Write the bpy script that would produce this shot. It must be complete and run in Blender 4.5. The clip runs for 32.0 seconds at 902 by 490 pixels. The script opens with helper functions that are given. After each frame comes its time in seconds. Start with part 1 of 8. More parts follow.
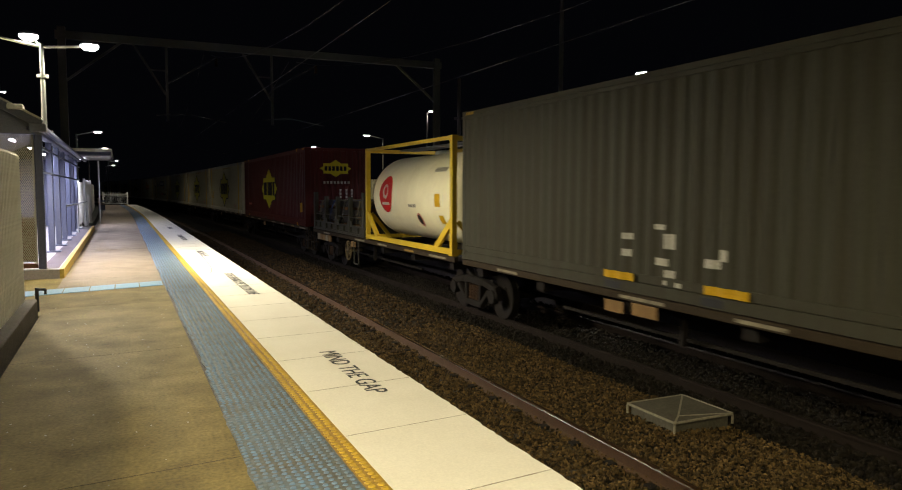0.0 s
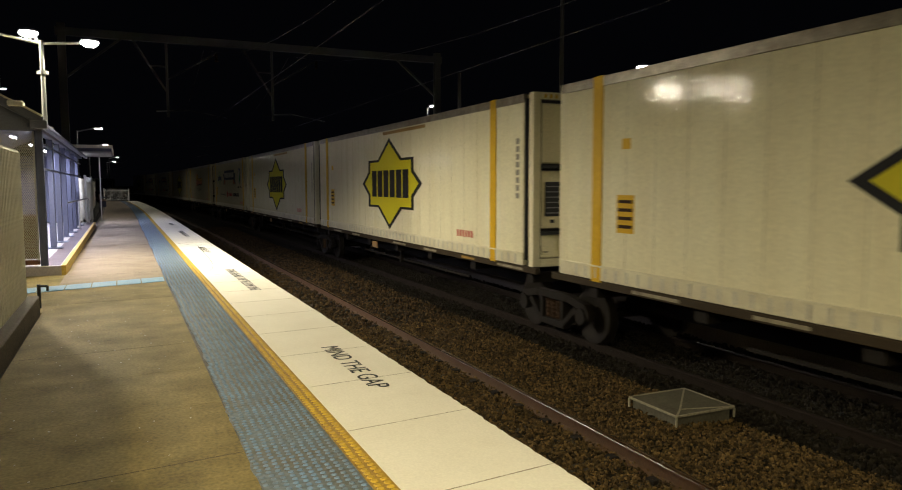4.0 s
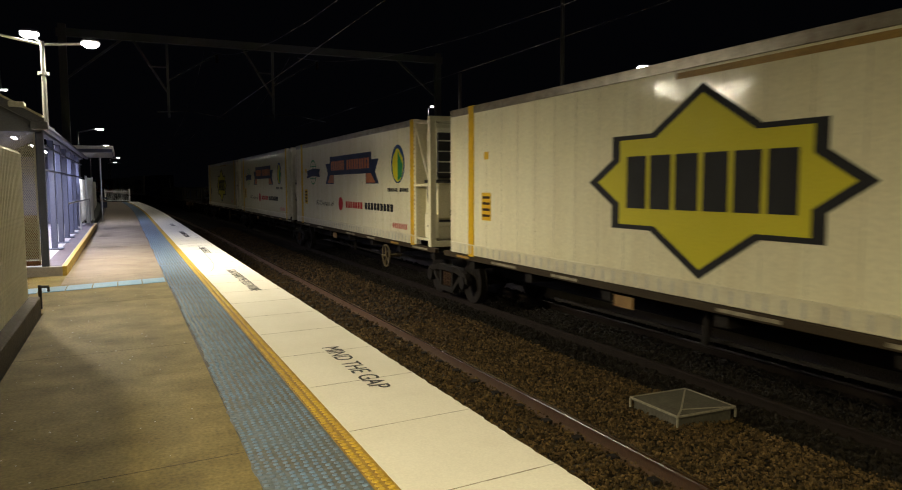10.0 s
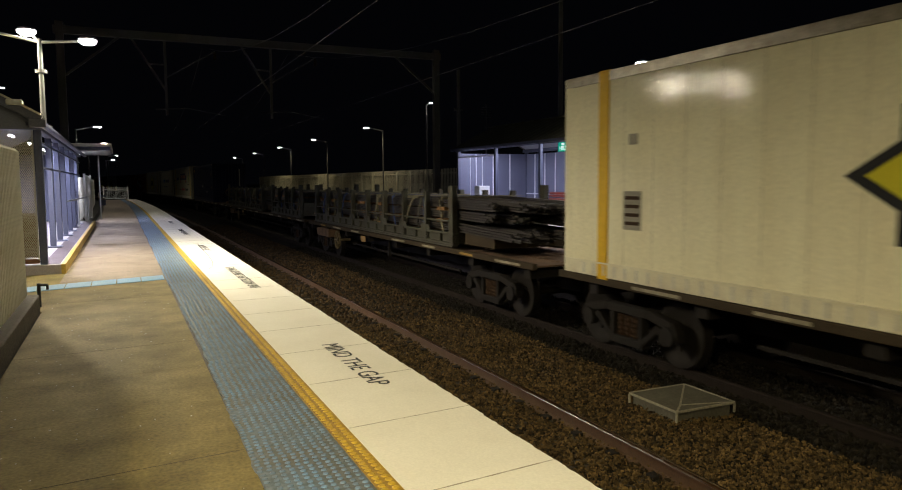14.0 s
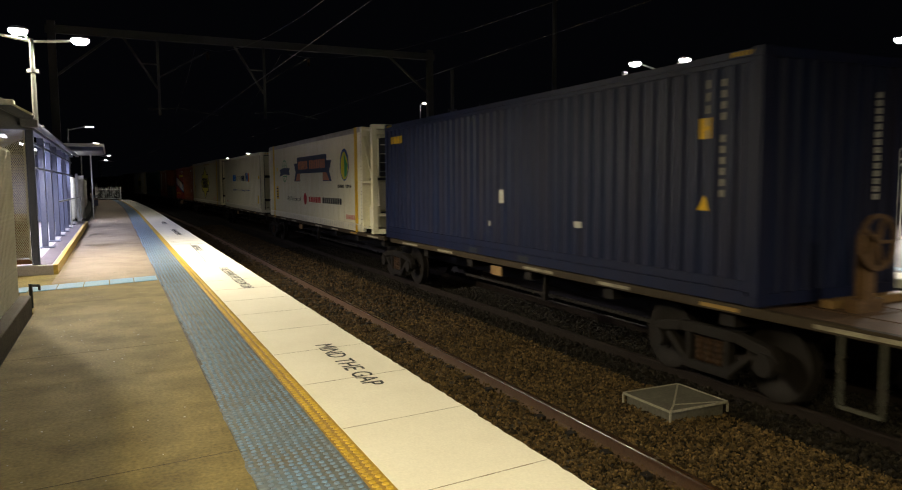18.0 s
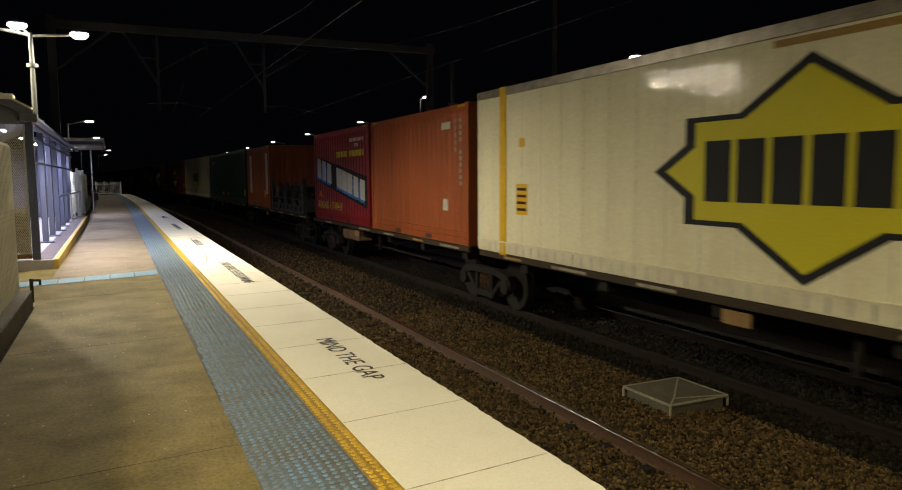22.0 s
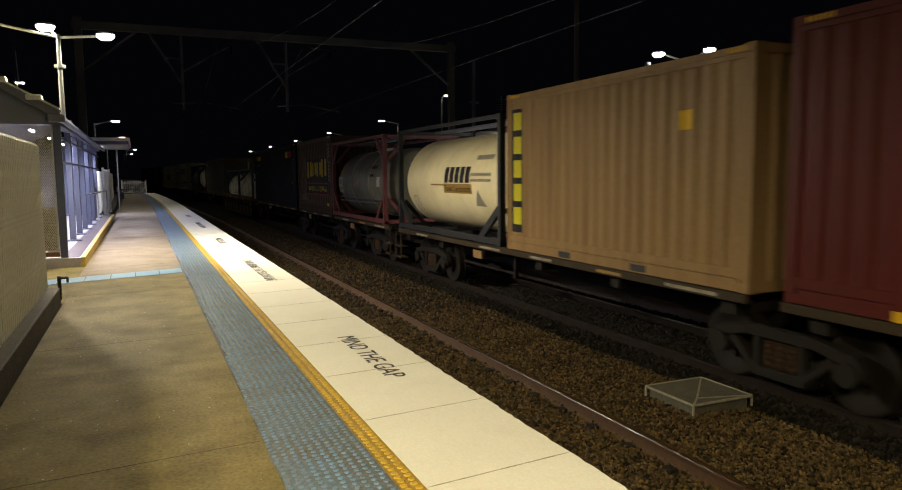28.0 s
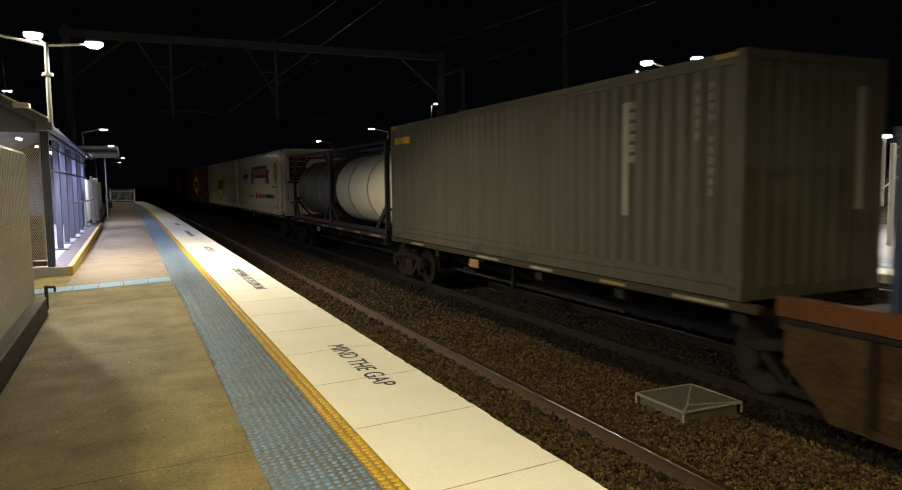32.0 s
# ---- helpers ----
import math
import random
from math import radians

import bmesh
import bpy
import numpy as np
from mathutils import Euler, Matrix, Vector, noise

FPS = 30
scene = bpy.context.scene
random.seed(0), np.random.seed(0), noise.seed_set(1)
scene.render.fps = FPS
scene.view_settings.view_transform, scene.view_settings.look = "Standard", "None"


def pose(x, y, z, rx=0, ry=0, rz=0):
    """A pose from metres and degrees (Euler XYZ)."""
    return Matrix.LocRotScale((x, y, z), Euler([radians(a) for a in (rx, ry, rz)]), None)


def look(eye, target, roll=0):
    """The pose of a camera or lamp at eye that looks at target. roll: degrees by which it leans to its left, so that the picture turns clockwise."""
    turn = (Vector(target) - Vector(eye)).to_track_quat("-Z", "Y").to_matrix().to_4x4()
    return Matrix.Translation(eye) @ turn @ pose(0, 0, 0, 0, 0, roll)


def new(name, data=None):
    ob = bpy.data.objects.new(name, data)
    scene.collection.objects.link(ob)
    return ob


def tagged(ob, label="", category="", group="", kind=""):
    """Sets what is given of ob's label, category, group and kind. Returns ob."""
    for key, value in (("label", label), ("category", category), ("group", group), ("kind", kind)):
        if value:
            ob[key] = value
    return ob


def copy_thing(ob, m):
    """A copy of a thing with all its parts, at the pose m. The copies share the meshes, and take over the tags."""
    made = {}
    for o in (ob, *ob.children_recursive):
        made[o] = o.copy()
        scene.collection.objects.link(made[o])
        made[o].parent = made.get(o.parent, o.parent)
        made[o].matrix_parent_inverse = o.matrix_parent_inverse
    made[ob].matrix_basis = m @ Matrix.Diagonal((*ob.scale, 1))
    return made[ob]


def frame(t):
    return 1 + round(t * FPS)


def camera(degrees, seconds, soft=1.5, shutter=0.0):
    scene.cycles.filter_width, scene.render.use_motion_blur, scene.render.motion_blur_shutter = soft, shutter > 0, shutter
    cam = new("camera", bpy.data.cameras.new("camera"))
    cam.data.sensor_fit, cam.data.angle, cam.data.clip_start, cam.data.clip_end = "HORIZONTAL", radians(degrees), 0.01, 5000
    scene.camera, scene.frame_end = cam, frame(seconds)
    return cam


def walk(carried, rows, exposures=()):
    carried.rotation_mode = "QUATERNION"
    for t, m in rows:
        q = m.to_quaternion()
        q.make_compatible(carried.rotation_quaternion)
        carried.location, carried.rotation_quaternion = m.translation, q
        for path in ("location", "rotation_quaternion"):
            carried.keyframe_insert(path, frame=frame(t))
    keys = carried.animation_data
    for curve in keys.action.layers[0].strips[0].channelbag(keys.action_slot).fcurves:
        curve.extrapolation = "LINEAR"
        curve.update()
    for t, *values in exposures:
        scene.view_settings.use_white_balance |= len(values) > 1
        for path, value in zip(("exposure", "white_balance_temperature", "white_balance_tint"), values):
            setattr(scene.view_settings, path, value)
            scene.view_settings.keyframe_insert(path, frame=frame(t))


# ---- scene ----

# ---------- camera: held on the platform, panning a little ----------
EYE = (0.0, 0.0, 1.55)
cam = camera(64.45, 32.0, soft=1.05, shutter=0.22)
walk(cam, [(t, pose(*EYE, rx, ry, rz)) for t, rx, ry, rz in (
    (0, 85.602, -0.181, -24.731),
    (0.5, 85.542, -0.151, -24.752),
    (1, 85.474, -0.144, -24.757),
    (1.5, 85.418, -0.098, -24.759),
    (2, 85.371, -0.100, -24.747),
    (2.5, 85.368, -0.090, -24.748),
    (3, 85.306, -0.063, -24.739),
    (3.5, 85.245, -0.011, -24.695),
    (5.5, 84.936, 0.357, -24.616),
    (6, 84.833, 0.259, -24.604),
    (6.5, 84.734, 0.250, -24.560),
    (7, 84.679, 0.259, -24.539),
    (7.5, 84.676, 0.234, -24.484),
    (8, 84.742, 0.263, -24.494),
    (8.5, 84.878, 0.335, -24.533),
    (9, 85.019, 0.399, -24.547),
    (9.5, 85.094, 0.405, -24.543),
    (10, 85.214, 0.161, -24.598),
    (10.5, 85.350, 0.060, -24.678),
    (11, 85.464, 0.022, -24.725),
    (11.5, 85.498, 0.047, -24.726),
    (12, 85.429, 0.138, -24.704),
    (12.5, 85.295, 0.166, -24.666),
    (13, 85.180, 0.160, -24.654),
    (13.5, 85.041, 0.268, -24.671),
    (14, 84.938, 0.363, -24.701),
    (14.5, 84.880, 0.354, -24.737),
    (16.5, 85.070, 0.197, -25.043),
    (17, 85.070, 0.188, -25.133),
    (17.5, 85.024, 0.266, -25.169),
    (18, 84.951, 0.357, -25.189),
    (18.5, 84.941, 0.265, -25.166),
    (19, 84.931, 0.259, -25.168),
    (19.5, 84.894, 0.250, -25.191),
    (20, 84.813, 0.597, -25.200),
    (20.5, 84.694, 0.678, -25.168),
    (21, 84.574, 0.549, -25.150),
    (21.5, 84.493, 0.407, -25.122),
    (22, 84.482, 0.433, -25.169),
    (22.5, 84.498, 0.447, -25.236),
    (23, 84.509, 0.531, -25.279),
    (23.5, 84.545, 0.446, -25.266),
    (24, 84.580, 0.525, -25.226),
    (24.5, 84.643, 0.512, -25.134),
    (25, 84.698, 0.403, -24.868),
    (25.5, 84.688, 0.289, -24.506),
    (27.5, 84.444, 0.353, -23.462),
    (28, 84.369, 0.565, -23.487),
    (28.5, 84.345, 0.645, -23.563),
    (29, 84.380, 0.583, -23.659),
    (29.5, 84.543, 0.533, -23.796),
    (30, 84.718, 0.503, -23.918),
    (30.5, 84.860, 0.638, -24.072),
    (31, 84.930, 0.620, -24.189),
    (31.5, 84.961, 0.640, -24.251),
    (32, 84.993, 0.648, -24.281),
)], exposures=[(0.0, 0.24), (1.0, 0.15), (2.0, 0.2), (3.0, 0.14), (6.0, -0.05), (9.0, -0.05), (13.0, -0.02), (14.0, 0.0), (17.0, 0.16), (18.0, 0.18), (19.0, 0.12), (20.0, 0.0), (21.0, -0.06), (22.0, -0.06), (23.0, 0.12), (24.0, 0.18), (25.0, 0.2), (28.0, 0.15), (29.0, 0.14), (30.0, 0.23), (31.0, 0.16), (32.0, 0.13)])

# ---------- the line of the railway ----------
BEND, BEND_FROM = 0.00100, 37.6          # curvature of the line past this point
X_NEAR, X_FAR = 3.74, 7.75               # centres of the two tracks
EDGE, EDGE2, Z2 = 2.13, 9.42, 0.22       # platform edges, height of the far platform
RAIL_Z = -1.04


def bend(s):
    u = max(0.0, s - BEND_FROM)
    return -BEND / 2 * u * u, s - BEND * BEND * u ** 3 / 6, BEND * u


def train_s(q, t):
    return q - 12.8067 * t - 0.0261 * (t - 16.0) ** 2


# ---------- night sky and lamps ----------
world = bpy.data.worlds.new("night")
scene.world = world
world.use_nodes = True
world.node_tree.nodes["Background"].inputs[0].default_value = (0.010, 0.011, 0.016, 1)
world.node_tree.nodes["Background"].inputs[1].default_value = 0.08

WARM, COOL, SHELTER = (1.0, 0.87, 0.55), (1.0, 0.93, 0.82), (0.74, 0.76, 1.0)


def lamp(name, at, watts, colour, size=0.25, down=True, kind="SPOT", angle=168, target=None, blend=0.6):
    d = bpy.data.lights.new(name, kind)
    d.energy, d.color = watts, colour
    if kind == "AREA":
        d.shape, d.size, d.size_y = "RECTANGLE", size, 0.12
    else:
        d.shadow_soft_size = size
    if kind == "SPOT":
        d.spot_size, d.spot_blend = radians(angle), blend
    ob = new(name, d)
    ob.matrix_world = look(at, target or (at[0] + 0.001, at[1], at[2] - 1))
    return ob


# ---------- materials ----------
def mat(name, col, rough=0.6, metal=0.0, var=0.25, scale=1.5, fine=40.0, bump=0.15, dirt=None, amount=0.4, streak=False, emit=0.0, spec=0.5, world_size=False):
    m = bpy.data.materials.new(name)
    m.use_nodes = True
    nt, nodes = m.node_tree, m.node_tree.nodes
    b = nodes["Principled BSDF"]
    b.inputs["Roughness"].default_value, b.inputs["Metallic"].default_value = rough, metal
    b.inputs["Specular IOR Level"].default_value = spec
    if emit:
        b.inputs["Emission Color"].default_value, b.inputs["Emission Strength"].default_value = (*col, 1), emit
        b.inputs["Base Color"].default_value = (*col, 1)
        return m
    tc = nodes.new("ShaderNodeTexCoord")
    big, small = nodes.new("ShaderNodeTexNoise"), nodes.new("ShaderNodeTexNoise")
    big.inputs["Scale"].default_value, big.inputs["Detail"].default_value, big.inputs["Roughness"].default_value = scale, 6, 0.62
    small.inputs["Scale"].default_value, small.inputs["Detail"].default_value = fine, 4
    vec = nodes.new("ShaderNodeNewGeometry").outputs["Position"] if world_size else tc.outputs["Object"]
    if streak:
        mp = nodes.new("ShaderNodeMapping")
        mp.inputs["Scale"].default_value = (1.5, 2.6, 0.2)
        nt.links.new(vec, mp.inputs[0])
        nt.links.new(mp.outputs[0], big.inputs["Vector"])
    else:
        nt.links.new(vec, big.inputs["Vector"])
    nt.links.new(vec, small.inputs["Vector"])
    mix = nodes.new("ShaderNodeMix")
    mix.data_type = "RGBA"
    ramp = nodes.new("ShaderNodeMapRange")
    ramp.inputs[1].default_value, ramp.inputs[2].default_value = 0.38, 0.72
    nt.links.new(big.outputs[0], ramp.inputs[0])
    ramp.inputs[4].default_value = amount if dirt else var
    nt.links.new(ramp.outputs[0], mix.inputs[0])
    mix.inputs[6].default_value = (*col, 1)
    mix.inputs[7].default_value = (*(dirt or [c * 0.55 for c in col]), 1)
    mix2 = nodes.new("ShaderNodeMix")
    mix2.data_type, mix2.blend_type = "RGBA", "MULTIPLY"
    r2 = nodes.new("ShaderNodeMapRange")
    r2.inputs[1].default_value, r2.inputs[2].default_value, r2.inputs[3].default_value, r2.inputs[4].default_value = 0.3, 0.7, 1 - var, 1 + var * 0.5
    nt.links.new(small.outputs[0], r2.inputs[0])
    mix2.inputs[0].default_value = 1
    nt.links.new(mix.outputs[2], mix2.inputs[6])
    nt.links.new(r2.outputs[0], mix2.inputs[7])
    nt.links.new(mix2.outputs[2], b.inputs["Base Color"])
    rr = nodes.new("ShaderNodeMapRange")
    rr.inputs[3].default_value, rr.inputs[4].default_value = (rough - 0.02, rough + 0.04) if rough < 0.15 else (rough - 0.12, min(1, rough + 0.15))
    nt.links.new(big.outputs[0], rr.inputs[0])
    nt.links.new(rr.outputs[0], b.inputs["Roughness"])
    if bump:
        bp = nodes.new("ShaderNodeBump")
        bp.inputs["Strength"].default_value, bp.inputs["Distance"].default_value = bump, 0.01
        nt.links.new(small.outputs[0], bp.inputs["Height"])
        nt.links.new(bp.outputs[0], b.inputs["Normal"])
    return m


# ---------- mesh building ----------
class Geo:
    def __init__(self):
        self.v, self.f = [], []

    def add(self, verts, faces):
        n = len(self.v)
        self.v += [tuple(p) for p in verts]
        self.f += [tuple(i + n for i in f) for f in faces]
        return self

    def box(self, x0, x1, y0, y1, z0, z1):
        x0, x1, y0, y1, z0, z1 = min(x0, x1), max(x0, x1), min(y0, y1), max(y0, y1), min(z0, z1), max(z0, z1)
        return self.add([(x0, y0, z0), (x1, y0, z0), (x1, y1, z0), (x0, y1, z0), (x0, y0, z1), (x1, y0, z1), (x1, y1, z1), (x0, y1, z1)],
                        [(0, 3, 2, 1), (4, 5, 6, 7), (0, 1, 5, 4), (1, 2, 6, 5), (2, 3, 7, 6), (3, 0, 4, 7)])

    def bar(self, a, b, w, h=None):
        """A square bar from a to b."""
        a, b, h = Vector(a), Vector(b), h or w
        d = (b - a).normalized()
        side = d.cross(Vector((0, 0, 1)))
        side = side.normalized() if side.length > 1e-4 else Vector((1, 0, 0))
        up = side.cross(d)
        s, u = side * w / 2, up * h / 2
        return self.add([a - s - u, a + s - u, a + s + u, a - s + u, b - s - u, b + s - u, b + s + u, b - s + u],
                        [(0, 1, 2, 3), (7, 6, 5, 4), (1, 0, 4, 5), (2, 1, 5, 6), (3, 2, 6, 7), (0, 3, 7, 4)])

    def tube(self, a, b, r, r2=None, n=10):
        a, b, r2 = Vector(a), Vector(b), r if r2 is None else r2
        d = (b - a).normalized()
        s = d.cross(Vector((0, 0, 1)))
        s = s.normalized() if s.length > 1e-4 else Vector((1, 0, 0))
        u = s.cross(d)
        ring = [(math.cos(2 * math.pi * i / n), math.sin(2 * math.pi * i / n)) for i in range(n)]
        vs = [a + (s * c + u * e) * r for c, e in ring] + [b + (s * c + u * e) * r2 for c, e in ring]
        fs = [(i, (i + 1) % n, n + (i + 1) % n, n + i) for i in range(n)] + [tuple(range(n))[::-1], tuple(range(n, 2 * n))]
        return self.add(vs, fs)

    def lathe(self, profile, axis="y", n=24, at=(0, 0, 0)):
        """profile: (along, radius) pairs, turned about an axis through at."""
        vs, fs = [], []
        for p, r in profile:
            for i in range(n):
                c, e = r * math.cos(2 * math.pi * i / n), r * math.sin(2 * math.pi * i / n)
                vs.append({"y": (c, p, e), "x": (p, c, e), "z": (c, e, p)}[axis])
        for k in range(len(profile) - 1):
            for i in range(n):
                j = (i + 1) % n
                fs.append((k * n + i, k * n + j, (k + 1) * n + j, (k + 1) * n + i))
        fs += [tuple(range(n))[::-1], tuple(range((len(profile) - 1) * n, len(profile) * n))]
        return self.add([(x + at[0], y + at[1], z + at[2]) for x, y, z in vs], fs)

    def poly(self, pts, d):
        """A flat polygon given thickness d."""
        pts, d, n = [Vector(p) for p in pts], Vector(d), len(pts)
        return self.add([*pts, *[p + d for p in pts]],
                        [tuple(range(n))[::-1], tuple(range(n, 2 * n))] + [(i, (i + 1) % n, n + (i + 1) % n, n + i) for i in range(n)])


def mesh(name, g, material, bevel=0.0, smooth=False):
    me = bpy.data.meshes.new(name)
    me.from_pydata(g.v, [], g.f)
    bm = bmesh.new()
    bm.from_mesh(me)
    bmesh.ops.recalc_face_normals(bm, faces=bm.faces)
    if bevel:
        bmesh.ops.bevel(bm, geom=bm.edges[:], offset=bevel, segments=1, affect="EDGES", clamp_overlap=True)
    bm.to_mesh(me)
    bm.free()
    if smooth:
        me.polygons.foreach_set("use_smooth", [True] * len(me.polygons))
        me.set_sharp_from_angle(angle=radians(40))
    me.materials.append(material)
    return me


def part(name, g, material, parent=None, label="", bevel=0.0, smooth=False):
    ob = new(name, mesh(name, g, material, bevel, smooth))
    if parent is not None:
        ob.parent = parent
    return tagged(ob, label=label)


def thing(name, label, category, group="", at=None):
    ob = new(name)
    if at is not None:
        ob.matrix_world = at
    return tagged(ob, label, category, group)


def sweep(profile, s0, s1, closed=True, step=4.0):
    """A cross-section of (x, z) points swept along the line from s0 to s1."""
    ss = [s0] + [s for s in np.arange(BEND_FROM, 400, step) if s0 < s < s1] + [s1]
    g, n = Geo(), len(profile)
    vs = []
    for s in ss:
        dx, y, _ = bend(s)
        vs += [(x + dx, y, z) for x, z in profile]
    m = n if closed else n - 1
    fs = [(k * n + i, k * n + (i + 1) % n, (k + 1) * n + (i + 1) % n, (k + 1) * n + i) for k in range(len(ss) - 1) for i in range(m)]
    if closed:
        fs += [tuple(range(n))[::-1], tuple(range((len(ss) - 1) * n, len(ss) * n))]
    return g.add(vs, fs)


def on_line(s, x=0.0, z=0.0):
    dx, y, a = bend(s)
    return Matrix.Translation((x + dx, y, z)) @ Matrix.Rotation(a, 4, "Z")


def setting(name, g, material, label, category, bevel=0.0, smooth=False):
    return tagged(part(name, g, material, None, "", bevel, smooth), label, category, kind="structure")


CONCRETE = mat("worn_concrete", (0.228, 0.172, 0.046), 0.85, var=0.35, scale=2.0, fine=42, bump=0.18, dirt=(0.088, 0.063, 0.018), amount=0.75, world_size=True)
WHITE_SLAB = mat("white_painted_slab", (0.84, 0.80, 0.68), 0.7, var=0.07, scale=1.3, fine=70, bump=0.15, dirt=(0.60, 0.55, 0.42), amount=0.25, world_size=True)
BLUE = mat("blue_tactile", (0.125, 0.165, 0.20), 0.6, var=0.4, scale=2.2, fine=30, bump=0.25, dirt=(0.13, 0.095, 0.045), amount=1.0, world_size=True)
PAVING_FAR = mat("worn_pinkish_paving", (0.27, 0.215, 0.15), 0.85, var=0.35, scale=1.6, fine=30, bump=0.4, dirt=(0.15, 0.105, 0.065), amount=0.6, world_size=True)
BLUE_STUD = mat("worn_blue_stud", (0.15, 0.26, 0.41), 0.5, var=0.3, scale=4, fine=30, bump=0.1, dirt=(0.15, 0.14, 0.10), amount=0.7, world_size=True)
YELLOW = mat("yellow_tactile", (0.60, 0.39, 0.022), 0.6, var=0.25, scale=3, fine=40, bump=0.15, dirt=(0.3, 0.17, 0.04), amount=0.5, world_size=True)
WALL = mat("platform_wall", (0.12, 0.10, 0.08), 0.9, var=0.4, scale=2)
# bed far darker than STONE: the dark gaps between stones are in this colour
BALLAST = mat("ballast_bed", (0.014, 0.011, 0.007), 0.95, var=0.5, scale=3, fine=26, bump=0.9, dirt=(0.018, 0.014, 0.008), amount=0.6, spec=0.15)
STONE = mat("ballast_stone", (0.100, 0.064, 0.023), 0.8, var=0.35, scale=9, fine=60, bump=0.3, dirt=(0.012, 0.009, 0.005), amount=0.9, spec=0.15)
# darker copy of STONE: the shaded look farther along is put into the colour
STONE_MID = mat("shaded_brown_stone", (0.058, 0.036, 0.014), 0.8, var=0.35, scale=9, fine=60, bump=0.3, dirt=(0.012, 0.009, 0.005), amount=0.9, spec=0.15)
# much darker stone for the strip round the far track
STONE_DARK = mat("dark_ballast_stone", (0.013, 0.010, 0.006), 0.85, var=0.35, scale=9, fine=60, bump=0.3, dirt=(0.010, 0.008, 0.005), amount=0.9, spec=0.15)
EARTH = mat("dark_earth", (0.05, 0.05, 0.03), 0.95, var=0.5, scale=0.4, fine=8, bump=0.6)
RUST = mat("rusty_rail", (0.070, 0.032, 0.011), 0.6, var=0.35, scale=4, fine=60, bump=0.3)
# far-track rail steel: the shade below the train is put into this colour
RUST_DARK = mat("shaded_rail_steel", (0.014, 0.009, 0.006), 0.8, var=0.35, scale=4, fine=60, bump=0.3, spec=0.15)
RAILTOP = mat("polished_rail_head", (0.036, 0.018, 0.007), 0.22, 0.0, spec=0.35, var=0.35, scale=3, bump=0.02)
SLEEPER = mat("sleeper_concrete", (0.05, 0.04, 0.03), 0.9, var=0.35, scale=3, bump=0.4)
BLACKPAINT = mat("black_paint", (0.02, 0.02, 0.02), 0.6, var=0.2, scale=8)
GALV = mat("galvanised_steel", (0.42, 0.42, 0.40), 0.45, 0.7, var=0.18, scale=5, fine=30, bump=0.05)
CREAM = mat("cream_steel", (0.76, 0.74, 0.62), 0.55, var=0.15, scale=2.5, bump=0.06, dirt=(0.4, 0.35, 0.24), amount=0.3)
GREYSTEEL = mat("grey_painted_steel", (0.16, 0.165, 0.19), 0.5, 0.2, var=0.2, scale=3, bump=0.05)
GLOW = mat("lamp_glow", (1.0, 0.97, 0.88), emit=60.0)
GLOW_FAR = mat("far_lamp_glow", (1.0, 0.97, 0.9), emit=40.0)
DARKSTEEL = mat("dark_underframe", (0.010, 0.008, 0.006), 0.8, 0.0, spec=0.2, var=0.4, scale=4, fine=30, bump=0.2, dirt=(0.016, 0.010, 0.006), amount=0.5)

POLE = mat("dull_pole_steel", (0.035, 0.035, 0.033), 0.5, 0.2, var=0.2, scale=5, bump=0.05)


def per_piece(m, low, high):
    """Each loose piece of a joined mesh gets its own brightness."""
    nt = m.node_tree
    b, geo, rng, mul = nt.nodes["Principled BSDF"], nt.nodes.new("ShaderNodeNewGeometry"), nt.nodes.new("ShaderNodeMapRange"), nt.nodes.new("ShaderNodeMix")
    rng.inputs[3].default_value, rng.inputs[4].default_value = low, high
    mul.data_type, mul.blend_type = "RGBA", "MULTIPLY"
    mul.inputs[0].default_value = 1
    nt.links.new(geo.outputs["Random Per Island"], rng.inputs[0])
    nt.links.new(b.inputs["Base Color"].links[0].from_socket, mul.inputs[6])
    nt.links.new(rng.outputs[0], mul.inputs[7])
    nt.links.new(mul.outputs[2], b.inputs["Base Color"])


per_piece(STONE, 0.25, 2.0)
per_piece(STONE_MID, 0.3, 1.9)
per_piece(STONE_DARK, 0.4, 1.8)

# ---------- ground, track bed ----------
setting("ground", sweep([(-900, -0.35), (-1.3, -0.16), (-1.2, -1.6), (1.9, -1.6), (2.0, -1.34), (9.5, -1.34), (9.6, -1.6), (9.9, -0.05), (900, -0.05)], -150, 900, closed=False, step=8),
        EARTH, "dark bare earth along the railway line", "ground")
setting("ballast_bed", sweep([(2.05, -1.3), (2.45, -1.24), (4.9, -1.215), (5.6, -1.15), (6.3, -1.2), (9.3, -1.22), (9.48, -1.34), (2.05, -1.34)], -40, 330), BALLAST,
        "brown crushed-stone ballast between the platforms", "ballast")


